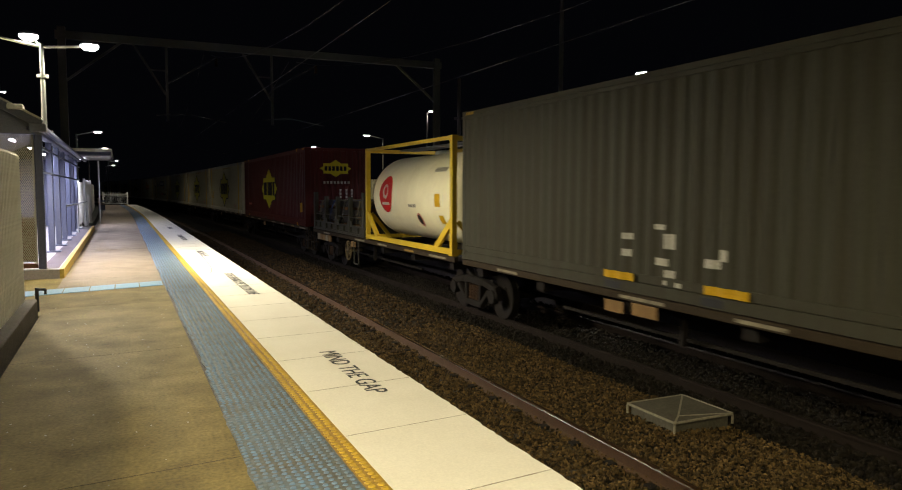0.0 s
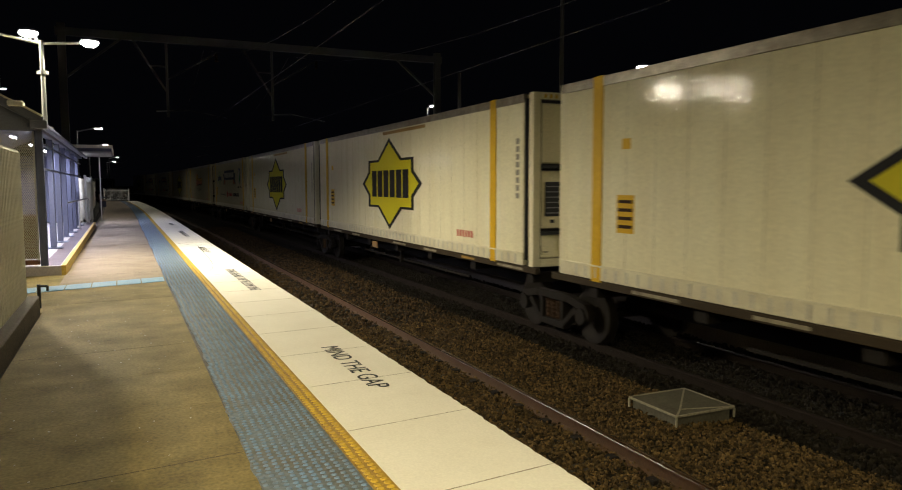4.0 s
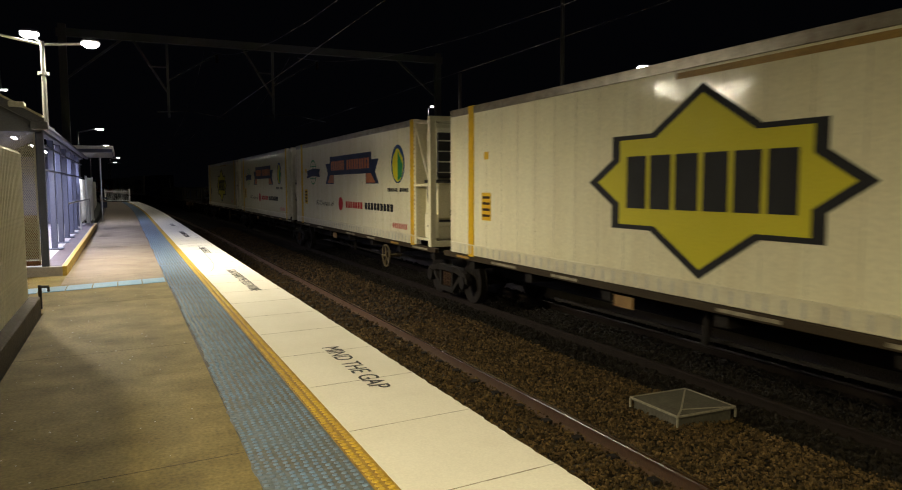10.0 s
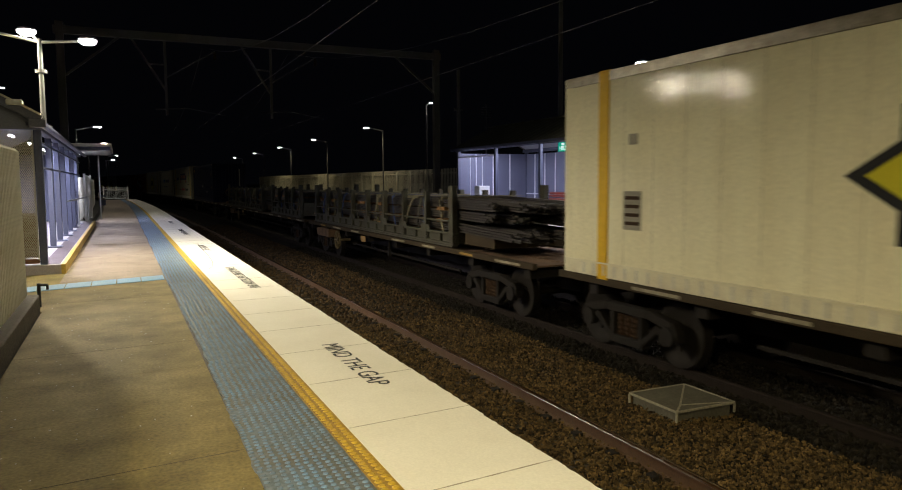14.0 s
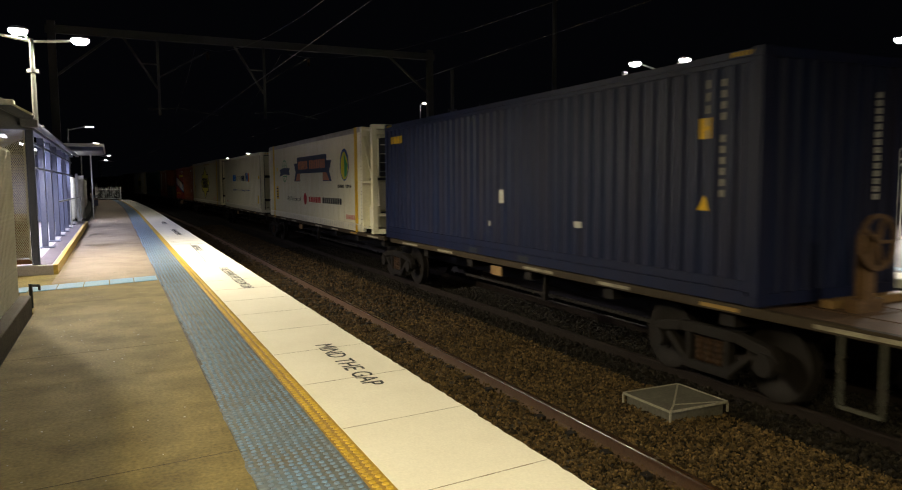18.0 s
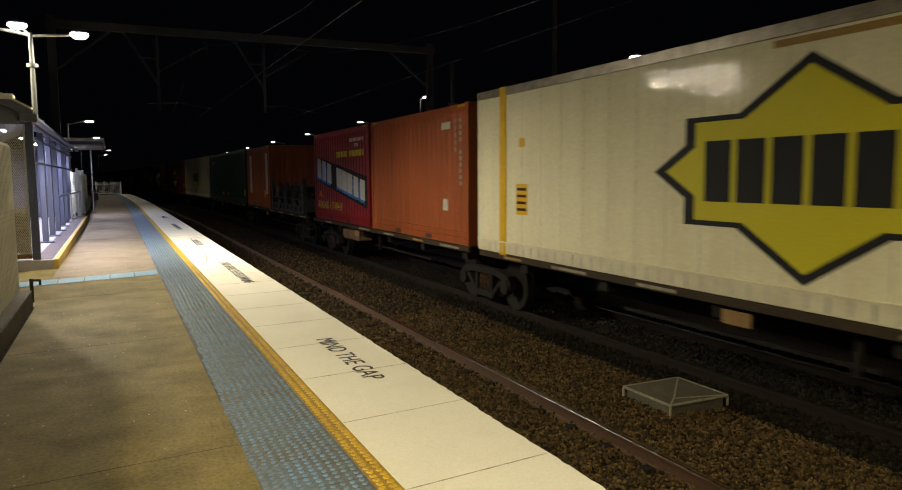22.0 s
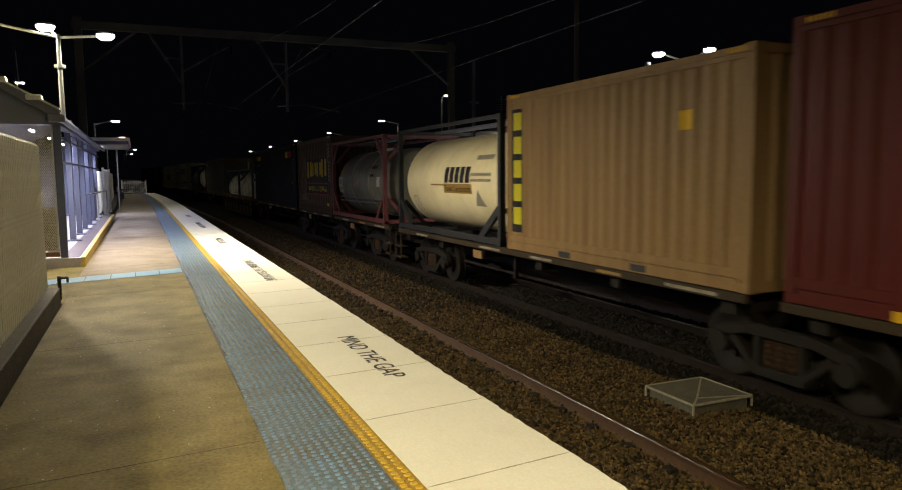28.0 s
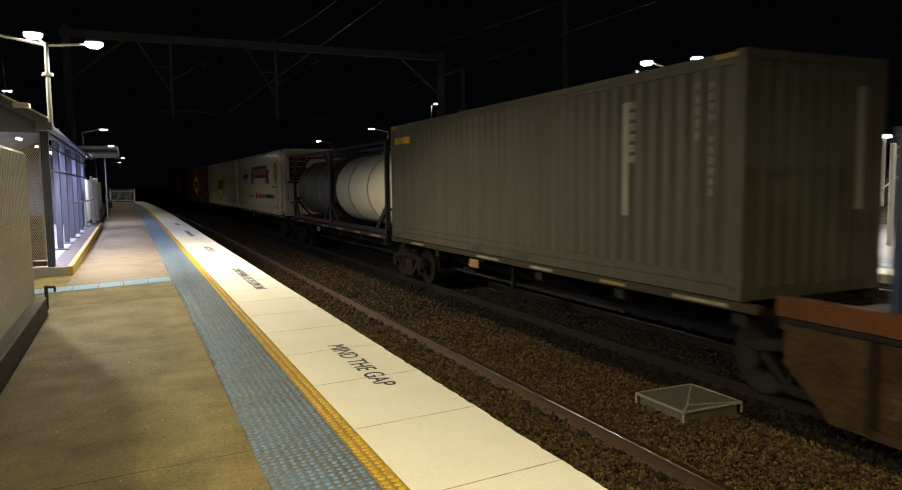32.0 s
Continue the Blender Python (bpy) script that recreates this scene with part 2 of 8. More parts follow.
def rail(x):
    z, g = RAIL_Z, Geo()
    prof = [(-0.073, -0.17), (0.073, -0.17), (0.073, -0.155), (0.012, -0.135), (0.012, -0.045), (0.036, -0.035), (0.036, -0.004), (0.03, 0), (-0.03, 0), (-0.036, -0.004), (-0.036, -0.035), (-0.012, -0.045), (-0.012, -0.135), (-0.073, -0.155)]
    ob = setting("rail", sweep([(x + a, z + b) for a, b in prof], -40, 330), RUST if x < 6 else RUST_DARK, "rust-brown steel rail with a worn head" if x < 6 else "dark steel rail with the train's shade in its colour", "rail")
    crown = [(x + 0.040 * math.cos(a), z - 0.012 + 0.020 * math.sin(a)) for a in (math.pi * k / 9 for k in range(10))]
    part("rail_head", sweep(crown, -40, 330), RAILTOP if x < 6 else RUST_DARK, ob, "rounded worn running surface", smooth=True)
    return ob


for x in (X_NEAR - 0.752, X_NEAR + 0.752, X_FAR - 0.752, X_FAR + 0.752):
    rail(x)

# ---------- the freight train ----------
def paint(name, col, rough=0.5, amount=0.55, dirt=None):
    return mat(name, col, rough, 0.0, spec=0.07 if rough < 0.3 else 0.14, var=0.12, scale=1.1, fine=30, bump=0.006 if rough < 0.3 else 0.05, dirt=dirt or (col[0] * 0.45 + 0.02, col[1] * 0.4 + 0.012, col[2] * 0.4 + 0.006), amount=amount, streak=True)


def wavy(m, depth=0.3):
    """Adds the slight buckling of thin panels, which breaks up reflections."""
    nt = m.node_tree
    b = nt.nodes["Principled BSDF"]
    tc, n, bp = nt.nodes.new("ShaderNodeTexCoord"), nt.nodes.new("ShaderNodeTexNoise"), nt.nodes.new("ShaderNodeBump")
    n.inputs["Scale"].default_value, n.inputs["Detail"].default_value = 19.0, 0.6
    bp.inputs["Strength"].default_value, bp.inputs["Distance"].default_value = depth, 0.0065
    nt.links.new(tc.outputs["Object"], n.inputs["Vector"])
    nt.links.new(n.outputs[0], bp.inputs["Height"])
    if b.inputs["Normal"].links:
        nt.links.new(b.inputs["Normal"].links[0].from_socket, bp.inputs["Normal"])
    nt.links.new(bp.outputs[0], b.inputs["Normal"])
    return m


PAINTS = {
    "grey": paint("weathered_grey_paint", (0.054, 0.053, 0.036), 0.6),
    "red": paint("dull_red_paint", (0.078, 0.010, 0.007)),
    "white": paint("glossy_white_panel", (0.70, 0.655, 0.45), 0.06, 0.45, (0.56, 0.48, 0.29)),
    "cream": paint("white_ribbed_panel", (0.72, 0.675, 0.47), 0.2, 0.4, (0.52, 0.45, 0.28)),
    "blue": paint("navy_blue_paint", (0.004, 0.009, 0.034), 0.5),
    "orange": paint("faded_orange_paint", (0.27, 0.066, 0.016)),
    "crimson": paint("crimson_paint", (0.20, 0.010, 0.012), 0.4),
    "green": paint("dark_green_paint", (0.005, 0.036, 0.025), 0.4),
    "tan": paint("tan_paint", (0.26, 0.16, 0.065)),
    "brown": paint("brown_paint", (0.045, 0.026, 0.014)),
    "slate": paint("dark_slate_paint", (0.0035, 0.005, 0.012), 0.6),
    "olive": paint("dirty_grey_paint", (0.07, 0.067, 0.046), dirt=(0.045, 0.030, 0.014)),
}
wavy(PAINTS["white"]), wavy(PAINTS["cream"])
P_YELLOW = mat("yellow_decal", (0.50, 0.44, 0.012), 0.6, var=0.1, bump=0, spec=0.2)
P_AMBER = mat("amber_post_paint", (0.60, 0.355, 0.003), 0.6, var=0.2, scale=3, bump=0, spec=0.25)
P_BLACK = mat("black_decal", (0.012, 0.012, 0.013), 0.7, var=0.1, bump=0, spec=0.2)
P_WHITE = mat("white_decal", (0.5, 0.48, 0.40), 0.6, var=0.3, bump=0, spec=0.2)
P_RIBBON = mat("worn_orange_decal", (0.38, 0.11, 0.02), 0.6, var=0.3, fine=25, bump=0)
P_NAVY = mat("navy_decal", (0.010, 0.022, 0.06), 0.6, var=0.2, bump=0, spec=0.25)
P_BLUE = mat("blue_decal", (0.012, 0.045, 0.16), 0.6, var=0.1, bump=0, spec=0.2)
P_SKY = mat("sky_blue_decal", (0.02, 0.16, 0.5), 0.6, var=0.1, bump=0, spec=0.2)
P_RED = mat("red_decal", (0.42, 0.012, 0.012), 0.6, var=0.1, bump=0, spec=0.2)
P_ORANGE = mat("orange_decal", (0.65, 0.16, 0.01), 0.6, var=0.1, bump=0, spec=0.2)
P_GREEN = mat("green_decal", (0.02, 0.22, 0.06), 0.6, var=0.1, bump=0, spec=0.2)
P_GREY = mat("grey_decal", (0.24, 0.22, 0.17), 0.6, var=0.25, bump=0, spec=0.2)
P_AMBERDIM = mat("dull_amber_decal", (0.30, 0.17, 0.02), 0.6, var=0.35, fine=30, bump=0)
P_TREE = mat("faded_tan_picture", (0.12, 0.075, 0.03), 0.7, var=0.4, scale=6, fine=20, bump=0)
P_GOLD = mat("gold_yellow_decal", (0.46, 0.33, 0.012), 0.6, var=0.15, bump=0, spec=0.2)
P_BROWNBLACK = mat("brown_black_decal", (0.022, 0.015, 0.010), 0.6, var=0.3, bump=0, spec=0.2)
P_PINK = mat("faded_red_decal", (0.5, 0.16, 0.1), 0.5, var=0.25, bump=0)
GRILLE = mat("dark_grille", (0.015, 0.016, 0.018), 0.5, 0.3, var=0.2)
SEALUM = mat("aluminium_rail", (0.5, 0.48, 0.40), 0.35, 0.4, var=0.2, scale=4, bump=0.05)
LOWRAIL = mat("scuffed_white_rail", (0.64, 0.595, 0.41), 0.4, 0.0, var=0.12, scale=2, bump=0.04, dirt=(0.36, 0.28, 0.16), amount=0.5)
SEAM = mat("grimy_panel_seam", (0.55, 0.50, 0.32), 0.6, var=0.4, scale=6, fine=20, bump=0.05, dirt=(0.25, 0.2, 0.1), amount=0.7)
TOPRAIL = mat("weathered_top_rail", (0.26, 0.23, 0.17), 0.35, 0.3, var=0.3, scale=4, bump=0.05, dirt=(0.10, 0.06, 0.025), amount=0.8)
TIMBER = mat("packing_timber", (0.24, 0.12, 0.035), 0.8, var=0.3, scale=6)
STEELBAR = mat("steel_bars", (0.026, 0.020, 0.014), 0.55, 0.2, var=0.3, scale=8)
STRAP = mat("tie_down_strap", (0.15, 0.13, 0.07), 0.7, var=0.2)
STRAP_BLUE = mat("blue_tie_down_strap", (0.02, 0.04, 0.12), 0.7, var=0.2)
OLIVE = mat("grey_green_steel", (0.040, 0.040, 0.023), 0.75, var=0.35, scale=3, bump=0.15, dirt=(0.034, 0.022, 0.011), amount=0.8)
RUSTSTEEL = mat("rusty_wagon_steel", (0.045, 0.023, 0.010), 0.8, var=0.35, scale=2, bump=0.2, dirt=(0.03, 0.018, 0.010), amount=0.6, spec=0.15)
SILL = mat("wagon_sill_paint", (0.04, 0.028, 0.014), 0.7, var=0.35, scale=3, bump=0.1, dirt=(0.03, 0.02, 0.012), amount=0.5, spec=0.15)

HALF = 1.22
BASE = 0.10


def corrugation(y0, y1, pitch=0.278, depth=0.024):
    n = max(1, round((y1 - y0) / pitch))
    p, out = (y1 - y0) / n, []
    for i in range(n):
        a = y0 + i * p
        out += [(a, 0), (a + p * 0.3, 0), (a + p * 0.5, depth), (a + p * 0.8, depth)]
    return out + [(y1, 0)]


def wall_x(prof, side, z0, z1, x=HALF):
    g = Geo()
    n = len(prof)
    vs = [(side * (x - d), y, z) for z in (z0, z1) for y, d in prof]
    return g.add(vs, [(i, i + 1, n + i + 1, n + i) for i in range(n - 1)])


def wall_y(prof, y, z0, z1, inward):
    g, n = Geo(), len(prof)
    vs = [(x, y + inward * d, z) for z in (z0, z1) for x, d in prof]
    return g.add(vs, [(i, i + 1, n + i + 1, n + i) for i in range(n - 1)])


def clip(poly, lo, hi):
    """A convex polygon of (y, z) cut to lo <= y <= hi."""
    for bound, keep in ((lo, 1), (hi, -1)):
        out = []
        for i, a in enumerate(poly):
            b = poly[(i + 1) % len(poly)]
            ia, ib = (a[0] - bound) * keep >= 0, (b[0] - bound) * keep >= 0
            if ia:
                out.append(a)
            if ia != ib:
                k = (bound - a[0]) / (b[0] - a[0])
                out.append((bound, a[1] + k * (b[1] - a[1])))
        poly = out
        if len(poly) < 3:
            return []
    return poly


def decal(name, polys, material, parent, label="", prof=None, out=0.005, x=HALF):
    """Convex (y, z) polygons painted on the side that faces the near platform, following its corrugation."""
    if name.endswith(("_block", "_panel", "_patch")) and len(polys) > 1:
        return [decal(name, [p], material, parent, label, prof, out, x) for p in polys]
    g = Geo()
    bands = [(-99, 99, 0, 0)] if not prof else [(a[0], b[0], a[1], b[1]) for a, b in zip(prof, prof[1:]) if b[0] > a[0]]
    for poly in polys:
        for lo, hi, d0, d1 in bands:
            p = clip(poly, lo, hi)
            if len(p) > 2:
                pts = [(-x - out + (d0 + (d1 - d0) * (y - lo) / (hi - lo) if prof else 0), y, z) for y, z in p]
                g.add(pts, [tuple(range(len(pts)))])
    ob = part(name, g, material, parent, label)
    return tagged(ob, kind="stuff") if name in SMALL else ob


SMALL = ("code_mark", "caption_mark", "name_line")


def rect(y0, y1, z0, z1):
    return [(y0, z0), (y1, z0), (y1, z1), (y0, z1)]


def fan(pts, cy, cz):
    return [[(cy, cz), a, b] for a, b in zip(pts, pts[1:] + pts[:1])]


def oval(cy, cz, ry, rz, n=28):
    return [(cy + ry * math.cos(2 * math.pi * i / n), cz + rz * math.sin(2 * math.pi * i / n)) for i in range(n)]


def letters(y_left, y_right, z0, z1, count, gap=0.22):
    """A line of plain blocks, one a letter, from the left (far end) to the right (leading end)."""
    w = (y_right - y_left) / count
    return [rect(*sorted((y_left + w * i, y_left + w * (i + 1 - gap))), z0, z1) for i in range(count)]


def lettering(text, y_left, y_right, z0, z1, material, box, prof=None, out=0.007, x_at=None):
    """Caption words that fit the given stretch of the side, pressed onto it (or onto a round shell, by x_at)."""
    c = bpy.data.curves.new("caption", "FONT")
    c.body = text
    tmp = bpy.data.objects.new("caption", c)
    me = bpy.data.meshes.new_from_object(tmp)
    bpy.data.objects.remove(tmp)
    pts = np.zeros(len(me.vertices) * 3)
    me.vertices.foreach_get("co", pts)
    pts = pts.reshape(-1, 3)
    lo, hi = pts.min(0), pts.max(0)
    y = y_left + (pts[:, 0] - lo[0]) / (hi[0] - lo[0]) * (y_right - y_left)
    z = z0 + (pts[:, 1] - lo[1]) / (hi[1] - lo[1]) * (z1 - z0)
    x = np.full(len(y), -HALF - out)
    if prof:
        x = x + np.interp(y, [p[0] for p in prof], [p[1] for p in prof])
    if x_at:
        x = np.array([x_at(v) for v in z])
    me.vertices.foreach_set("co", np.stack([x, y, z], 1).ravel())
    me.materials.clear()
    me.materials.append(material)
    me.update()
    ob = tagged(new("caption", me), "small painted words", kind="stuff")
    ob.parent = box
    return ob


STAR = [(0, 1), (0.40, 0.54), (0.76, 0.54), (0.76, 0.27), (1, 0), (0.76, -0.27), (0.76, -0.54), (0.40, -0.54)]
STAR = STAR + [(-a, -b) for a, b in STAR]


def star_logo(box, cy, cz, ry, rz, prof, edge=1.11):
    if edge:
        decal("logo_border", fan([(cy + ry * edge * a, cz + rz * edge * b) for a, b in STAR], cy, cz), P_BLACK, box, "black border of the star logo", prof, 0.004)
    decal("logo_star", fan([(cy + ry * a, cz + rz * b) for a, b in STAR], cy, cz), P_YELLOW, box, "yellow eight-pointed star logo", prof, 0.008)
    decal("logo_block", letters(cy + ry * 0.68, cy - ry * 0.72, cz - rz * 0.33, cz + rz * 0.33, 6, 0.17), P_BLACK, box, "", prof, 0.012)


def castings(box, L, H, ys, material):
    """Corner castings with their slots, one mesh each."""
    for y in ys:
        for sx in (-1, 1):
            for z in (0, H - 0.118):
                g = Geo().box(sx * (HALF + 0.004), sx * (HALF - 0.16), y, y + 0.178, z, z + 0.118)
                part("corner_casting", g, material, box, bevel=0.01)


def frame_rails(box, L, H, material, post=0.14):
    for sx in (-1, 1):
        part("bottom_rail", Geo().box(sx * HALF, sx * (HALF - 0.06), 0.17, L - 0.17, 0.01, 0.16), material, box)
        part("top_rail", Geo().box(sx * HALF, sx * (HALF - 0.06), 0.17, L - 0.17, H - 0.1, H - 0.02), material, box)
        for y in (0.0, L - post):
            part("corner_post", Geo().box(sx * HALF, sx * (HALF - 0.13), y + 0.004, y + post - 0.004, 0.1, H - 0.1), material, box)
    for y in (0.004, L - 0.074):
        part("end_sill", Geo().box(-HALF + 0.13, HALF - 0.13, y, y + 0.07, 0.01, 0.15), material, box)
        part("end_header", Geo().box(-HALF + 0.13, HALF - 0.13, y, y + 0.07, H - 0.12, H - 0.01), material, box)


def code_marks(box, L, H, prof, material=None, y=0.55):
    m = material or P_GREY
    decal("code_mark", [rect(y, y + 0.065, H - 0.35 - i * 0.13, H - 0.265 - i * 0.13) for i in range(11) if i != 4], m, box, "column of small pale marks", prof, 0.006)
    decal("code_mark", [rect(y + 0.24, y + 0.30, H - 0.35 - i * 0.15, H - 0.25 - i * 0.15) for i in range(5)], m, box, "", prof, 0.006)


def dry_container(colour, L, H, label, posts=False, name="shipping_container"):
    box = thing(name, label, "container", "freight train load")
    m = PAINTS[colour]
    frame_rails(box, L, H, m)
    prof = corrugation(0.14, L - 0.14)
    for sx in (-1, 1):
        part("side_wall", wall_x(prof, sx, 0.16, H - 0.1, HALF - 0.006), m, box, "corrugated steel side")
        part("lower_band", Geo().box(sx * (HALF - 0.002), sx * (HALF - 0.04), 0.14, L - 0.14, 0.172, 0.29), m, box, "flat band along the foot of the side", bevel=0.004)
        part("upper_band", Geo().box(sx * (HALF - 0.002), sx * (HALF - 0.04), 0.14, L - 0.14, H - 0.17, H - 0.106), m, box, bevel=0.004)
    part("front_wall", wall_y(corrugation(-HALF + 0.13, HALF - 0.13, 0.25, 0.045), 0.012, 0.15, H - 0.12, 1), m, box, "corrugated steel end")
    for sx in (-1, 1):
        part("door", Geo().box(sx * 0.02, sx * (HALF - 0.13), L - 0.05, L - 0.015, 0.15, H - 0.12), m, box)
    for x in (-0.85, -0.35, 0.35, 0.85):
        part("lock_rod", Geo().tube((x, L + 0.01, 0.1), (x, L + 0.01, H - 0.1), 0.02, n=6), GALV, box)
    part("roof", Geo().box(-HALF + 0.06, HALF - 0.06, 0.07, L - 0.07, H - 0.05, H - 0.025), m, box)
    part("floor", Geo().box(-HALF + 0.06, HALF - 0.06, 0.07, L - 0.07, 0.06, 0.15), DARKSTEEL, box)
    castings(box, L, H, (0, L - 0.178), m)
    if posts:
        inset = (L - 12.19) / 2
        for sx in (-1, 1):
            for y in (inset, L - inset - 0.16):
                part("stacking_post", Geo().box(sx * (HALF + 0.002), sx * (HALF - 0.08), y, y + 0.16, 0.16, H - 0.1), m, box)
        castings(box, L, H, (inset, L - inset - 0.178), P_AMBER)
    for y in (L / 2 - 1.15, L / 2 + 0.8):
        part("fork_pocket", Geo().box(-HALF - 0.003, -HALF + 0.02, y, y + 0.36, 0.03, 0.13), GRILLE, box, "dark fork-lift pocket")
    hz = Geo()
    for i in range(6):
        for y in (0.14, L - 0.5):
            hz.box(-HALF - 0.004, -HALF + 0.01, y + i * 0.06, y + i * 0.06 + 0.03, H - 0.085, H - 0.03)
    tagged(part("hazard_stripe", hz, P_AMBER, box, "yellow hazard stripes on the top rail"), kind="stuff")
    return box, prof


REAR_INSET = 0.87


def reefer(L, H, label, unit="flush", posts=True, colour="white", ribs=False, notice=0.98, inset=REAR_INSET, notice_mat=None):
    box = thing("refrigerated_container", label, "container", "freight train load")
    m = PAINTS[colour]
    front = 0.95 if unit == "open" else 0.35
    prof = [(0.0, 0), (L, 0)]
    if ribs:
        prof = corrugation(0.35, L - 0.15, 0.36, 0.018)
    for sx in (-1, 1):
        x = HALF
        if ribs:
            part("side_wall", wall_x(prof, sx, 0.16, H - 0.1, HALF - 0.004), m, box, "ribbed white insulated side")
            part("side_backing", Geo().box(sx * (HALF - 0.03), sx * (HALF - 0.08), front, L - 0.05, 0.1, H - 0.1), m, box)
        else:
            part("side_wall", Geo().box(sx * HALF, sx * (HALF - 0.06), front, L - 0.05, 0.22, H - 0.1), m, box, "smooth white insulated panel")
            for y in np.arange(2.2, L - 1.4, 0.61):
                part("panel_seam", Geo().box(sx * (HALF + 0.002), sx * (HALF - 0.01), y, y + 0.011, 0.24, H - 0.16), SEAM, box)
        part("top_rail", Geo().box(sx * (HALF + 0.012), sx * (HALF - 0.08), front, L, H - 0.15, H), m if ribs else TOPRAIL, box, "scuffed top rail", bevel=0.008)
        part("bottom_rail", Geo().box(sx * (HALF + 0.012), sx * (HALF - 0.08), front, L, 0.0, 0.22), m if ribs else LOWRAIL, box, "scuffed white bottom rail", bevel=0.008)
        part("rail_lip", Geo().box(sx * (HALF + 0.022), sx * HALF, front, L, 0.2, 0.225), LOWRAIL, box)
        g = Geo()
        for y in np.arange(0.6, L - 0.3, 0.25):
            g.box(sx * (HALF + 0.018), sx * (HALF + 0.01), y, y + 0.04, 0.03, 0.19)
        tagged(part("rail_rivets", g, SEALUM, box), kind="stuff")
        part("rear_post", Geo().box(sx * (HALF + 0.01), sx * (HALF - 0.14), L - 0.16, L + 0.02, 0.0, H), m, box, bevel=0.01)
        part("front_post", Geo().box(sx * (HALF + 0.01), sx * (HALF - 0.14), 0, 0.16, 0.0, H), m, box, bevel=0.01)
        g = Geo()
        for k in range(7):
            g.box(sx * (HALF + 0.014), sx * (HALF - 0.1), -0.006, 0.06, 0.2 + k * 0.36, 0.3 + k * 0.36)
        tagged(part("post_block", g, PAINTS["cream"], box), kind="stuff")
    part("roof", Geo().box(-HALF + 0.08, HALF - 0.08, front, L, H - 0.06, H - 0.01), m, box)
    part("floor", Geo().box(-HALF + 0.08, HALF - 0.08, front, L, 0.02, 0.2), DARKSTEEL, box)
    part("rear_door", Geo().box(-HALF + 0.14, HALF - 0.14, L - 0.05, L, 0.15, H - 0.1), m, box)
    part("front_bulkhead", Geo().box(-HALF + 0.02, HALF - 0.02, front - 0.03, front + 0.03, 0.1, H - 0.08), m if unit == "open" else GRILLE, box)
    if posts:
        for sx in (-1, 1):
            for y in (min(L - 12.19 - inset, 1.52 if unit == "open" else 1.38), L - inset - 0.24):
                part("stacking_post", Geo().box(sx * (HALF + 0.016), sx * (HALF - 0.05), y, y + 0.24, -0.03, H + 0.01), P_AMBER, box, "amber painted stacking post", bevel=0.006)
        part("warning_panel", Geo().box(-HALF - 0.008, -HALF, L - inset - notice, L - inset - notice + 0.38, 0.75, 1.3), notice_mat or P_AMBER, box, "notice panel")
        g = Geo()
        for k in range(4):
            g.box(-HALF - 0.011, -HALF - 0.007, L - inset - notice + 0.03, L - inset - notice + 0.35, 0.82 + k * 0.12, 0.87 + k * 0.12)
        tagged(part("notice_line", g, RUSTSTEEL, box), kind="stuff")
        part("small_sign", Geo().box(-HALF - 0.008, -HALF, L - inset - notice + 0.1, L - inset - notice + 0.28, 1.95, 2.1), notice_mat or P_AMBER, box)
    # the machinery end
    part("end_header", Geo().box(-HALF + 0.14, HALF - 0.14, 0.0, 0.12, H - 0.12, H), m, box)
    part("end_sill", Geo().box(-HALF + 0.14, HALF - 0.14, 0.0, 0.12, 0.0, 0.14), m, box)
    if unit == "open":
        part("machinery_housing", Geo().box(-0.98, 1.08, 0.24, front - 0.03, 0.62, 1.5), PAINTS["white"], box, "white generator housing", bevel=0.05)
        part("housing_lip", Geo().box(-1.0, 1.1, 0.2, front - 0.03, 0.52, 0.57), PAINTS["cream"], box)
        part("dark_seam", Geo().box(-0.96, 1.06, 0.26, front - 0.03, 0.57, 0.62), GRILLE, box)
        part("fuel_tank", Geo().box(-1.0, 1.08, 0.2, front - 0.03, 0.14, 0.5), LOWRAIL, box, "grimy fuel tank", bevel=0.04)
        for x in (-0.62, 0.02, 0.66):
            part("vent_window", Geo().box(x, x + 0.2, 0.228, 0.245, 0.72, 0.86), GRILLE, box, "small dark vent")
        part("fan_housing", Geo().box(-1.0, 1.08, 0.34, front - 0.03, 1.58, 2.82), PAINTS["white"], box, "white cooling unit with rounded edges", bevel=0.16)
        part("dark_seam", Geo().box(-1.0, 1.06, 0.3, front - 0.03, 1.5, 1.58), GRILLE, box)
        part("fan_grille", Geo().box(-0.92, -0.12, 0.30, 0.36, 1.62, 2.7), GRILLE, box, "dark louvred grille", bevel=0.07)
        # four pale blades: the glints on the louvre are put into their colour
        for k in range(4):
            part("louvre", Geo().box(-0.88, -0.16, 0.265, 0.30, 1.74 + k * 0.25, 1.765 + k * 0.25), SEALUM, box)
        part("side_cover", Geo().box(0.05, 0.95, 0.31, 0.36, 1.72, 2.6), PAINTS["white"], box, bevel=0.05)
        part("control_window", Geo().box(0.2, 0.62, 0.296, 0.312, 2.1, 2.4), GRILLE, box, "dark control panel", bevel=0.015)
        part("control_window", Geo().box(0.35, 0.7, 0.296, 0.312, 1.78, 1.95), GRILLE, box)
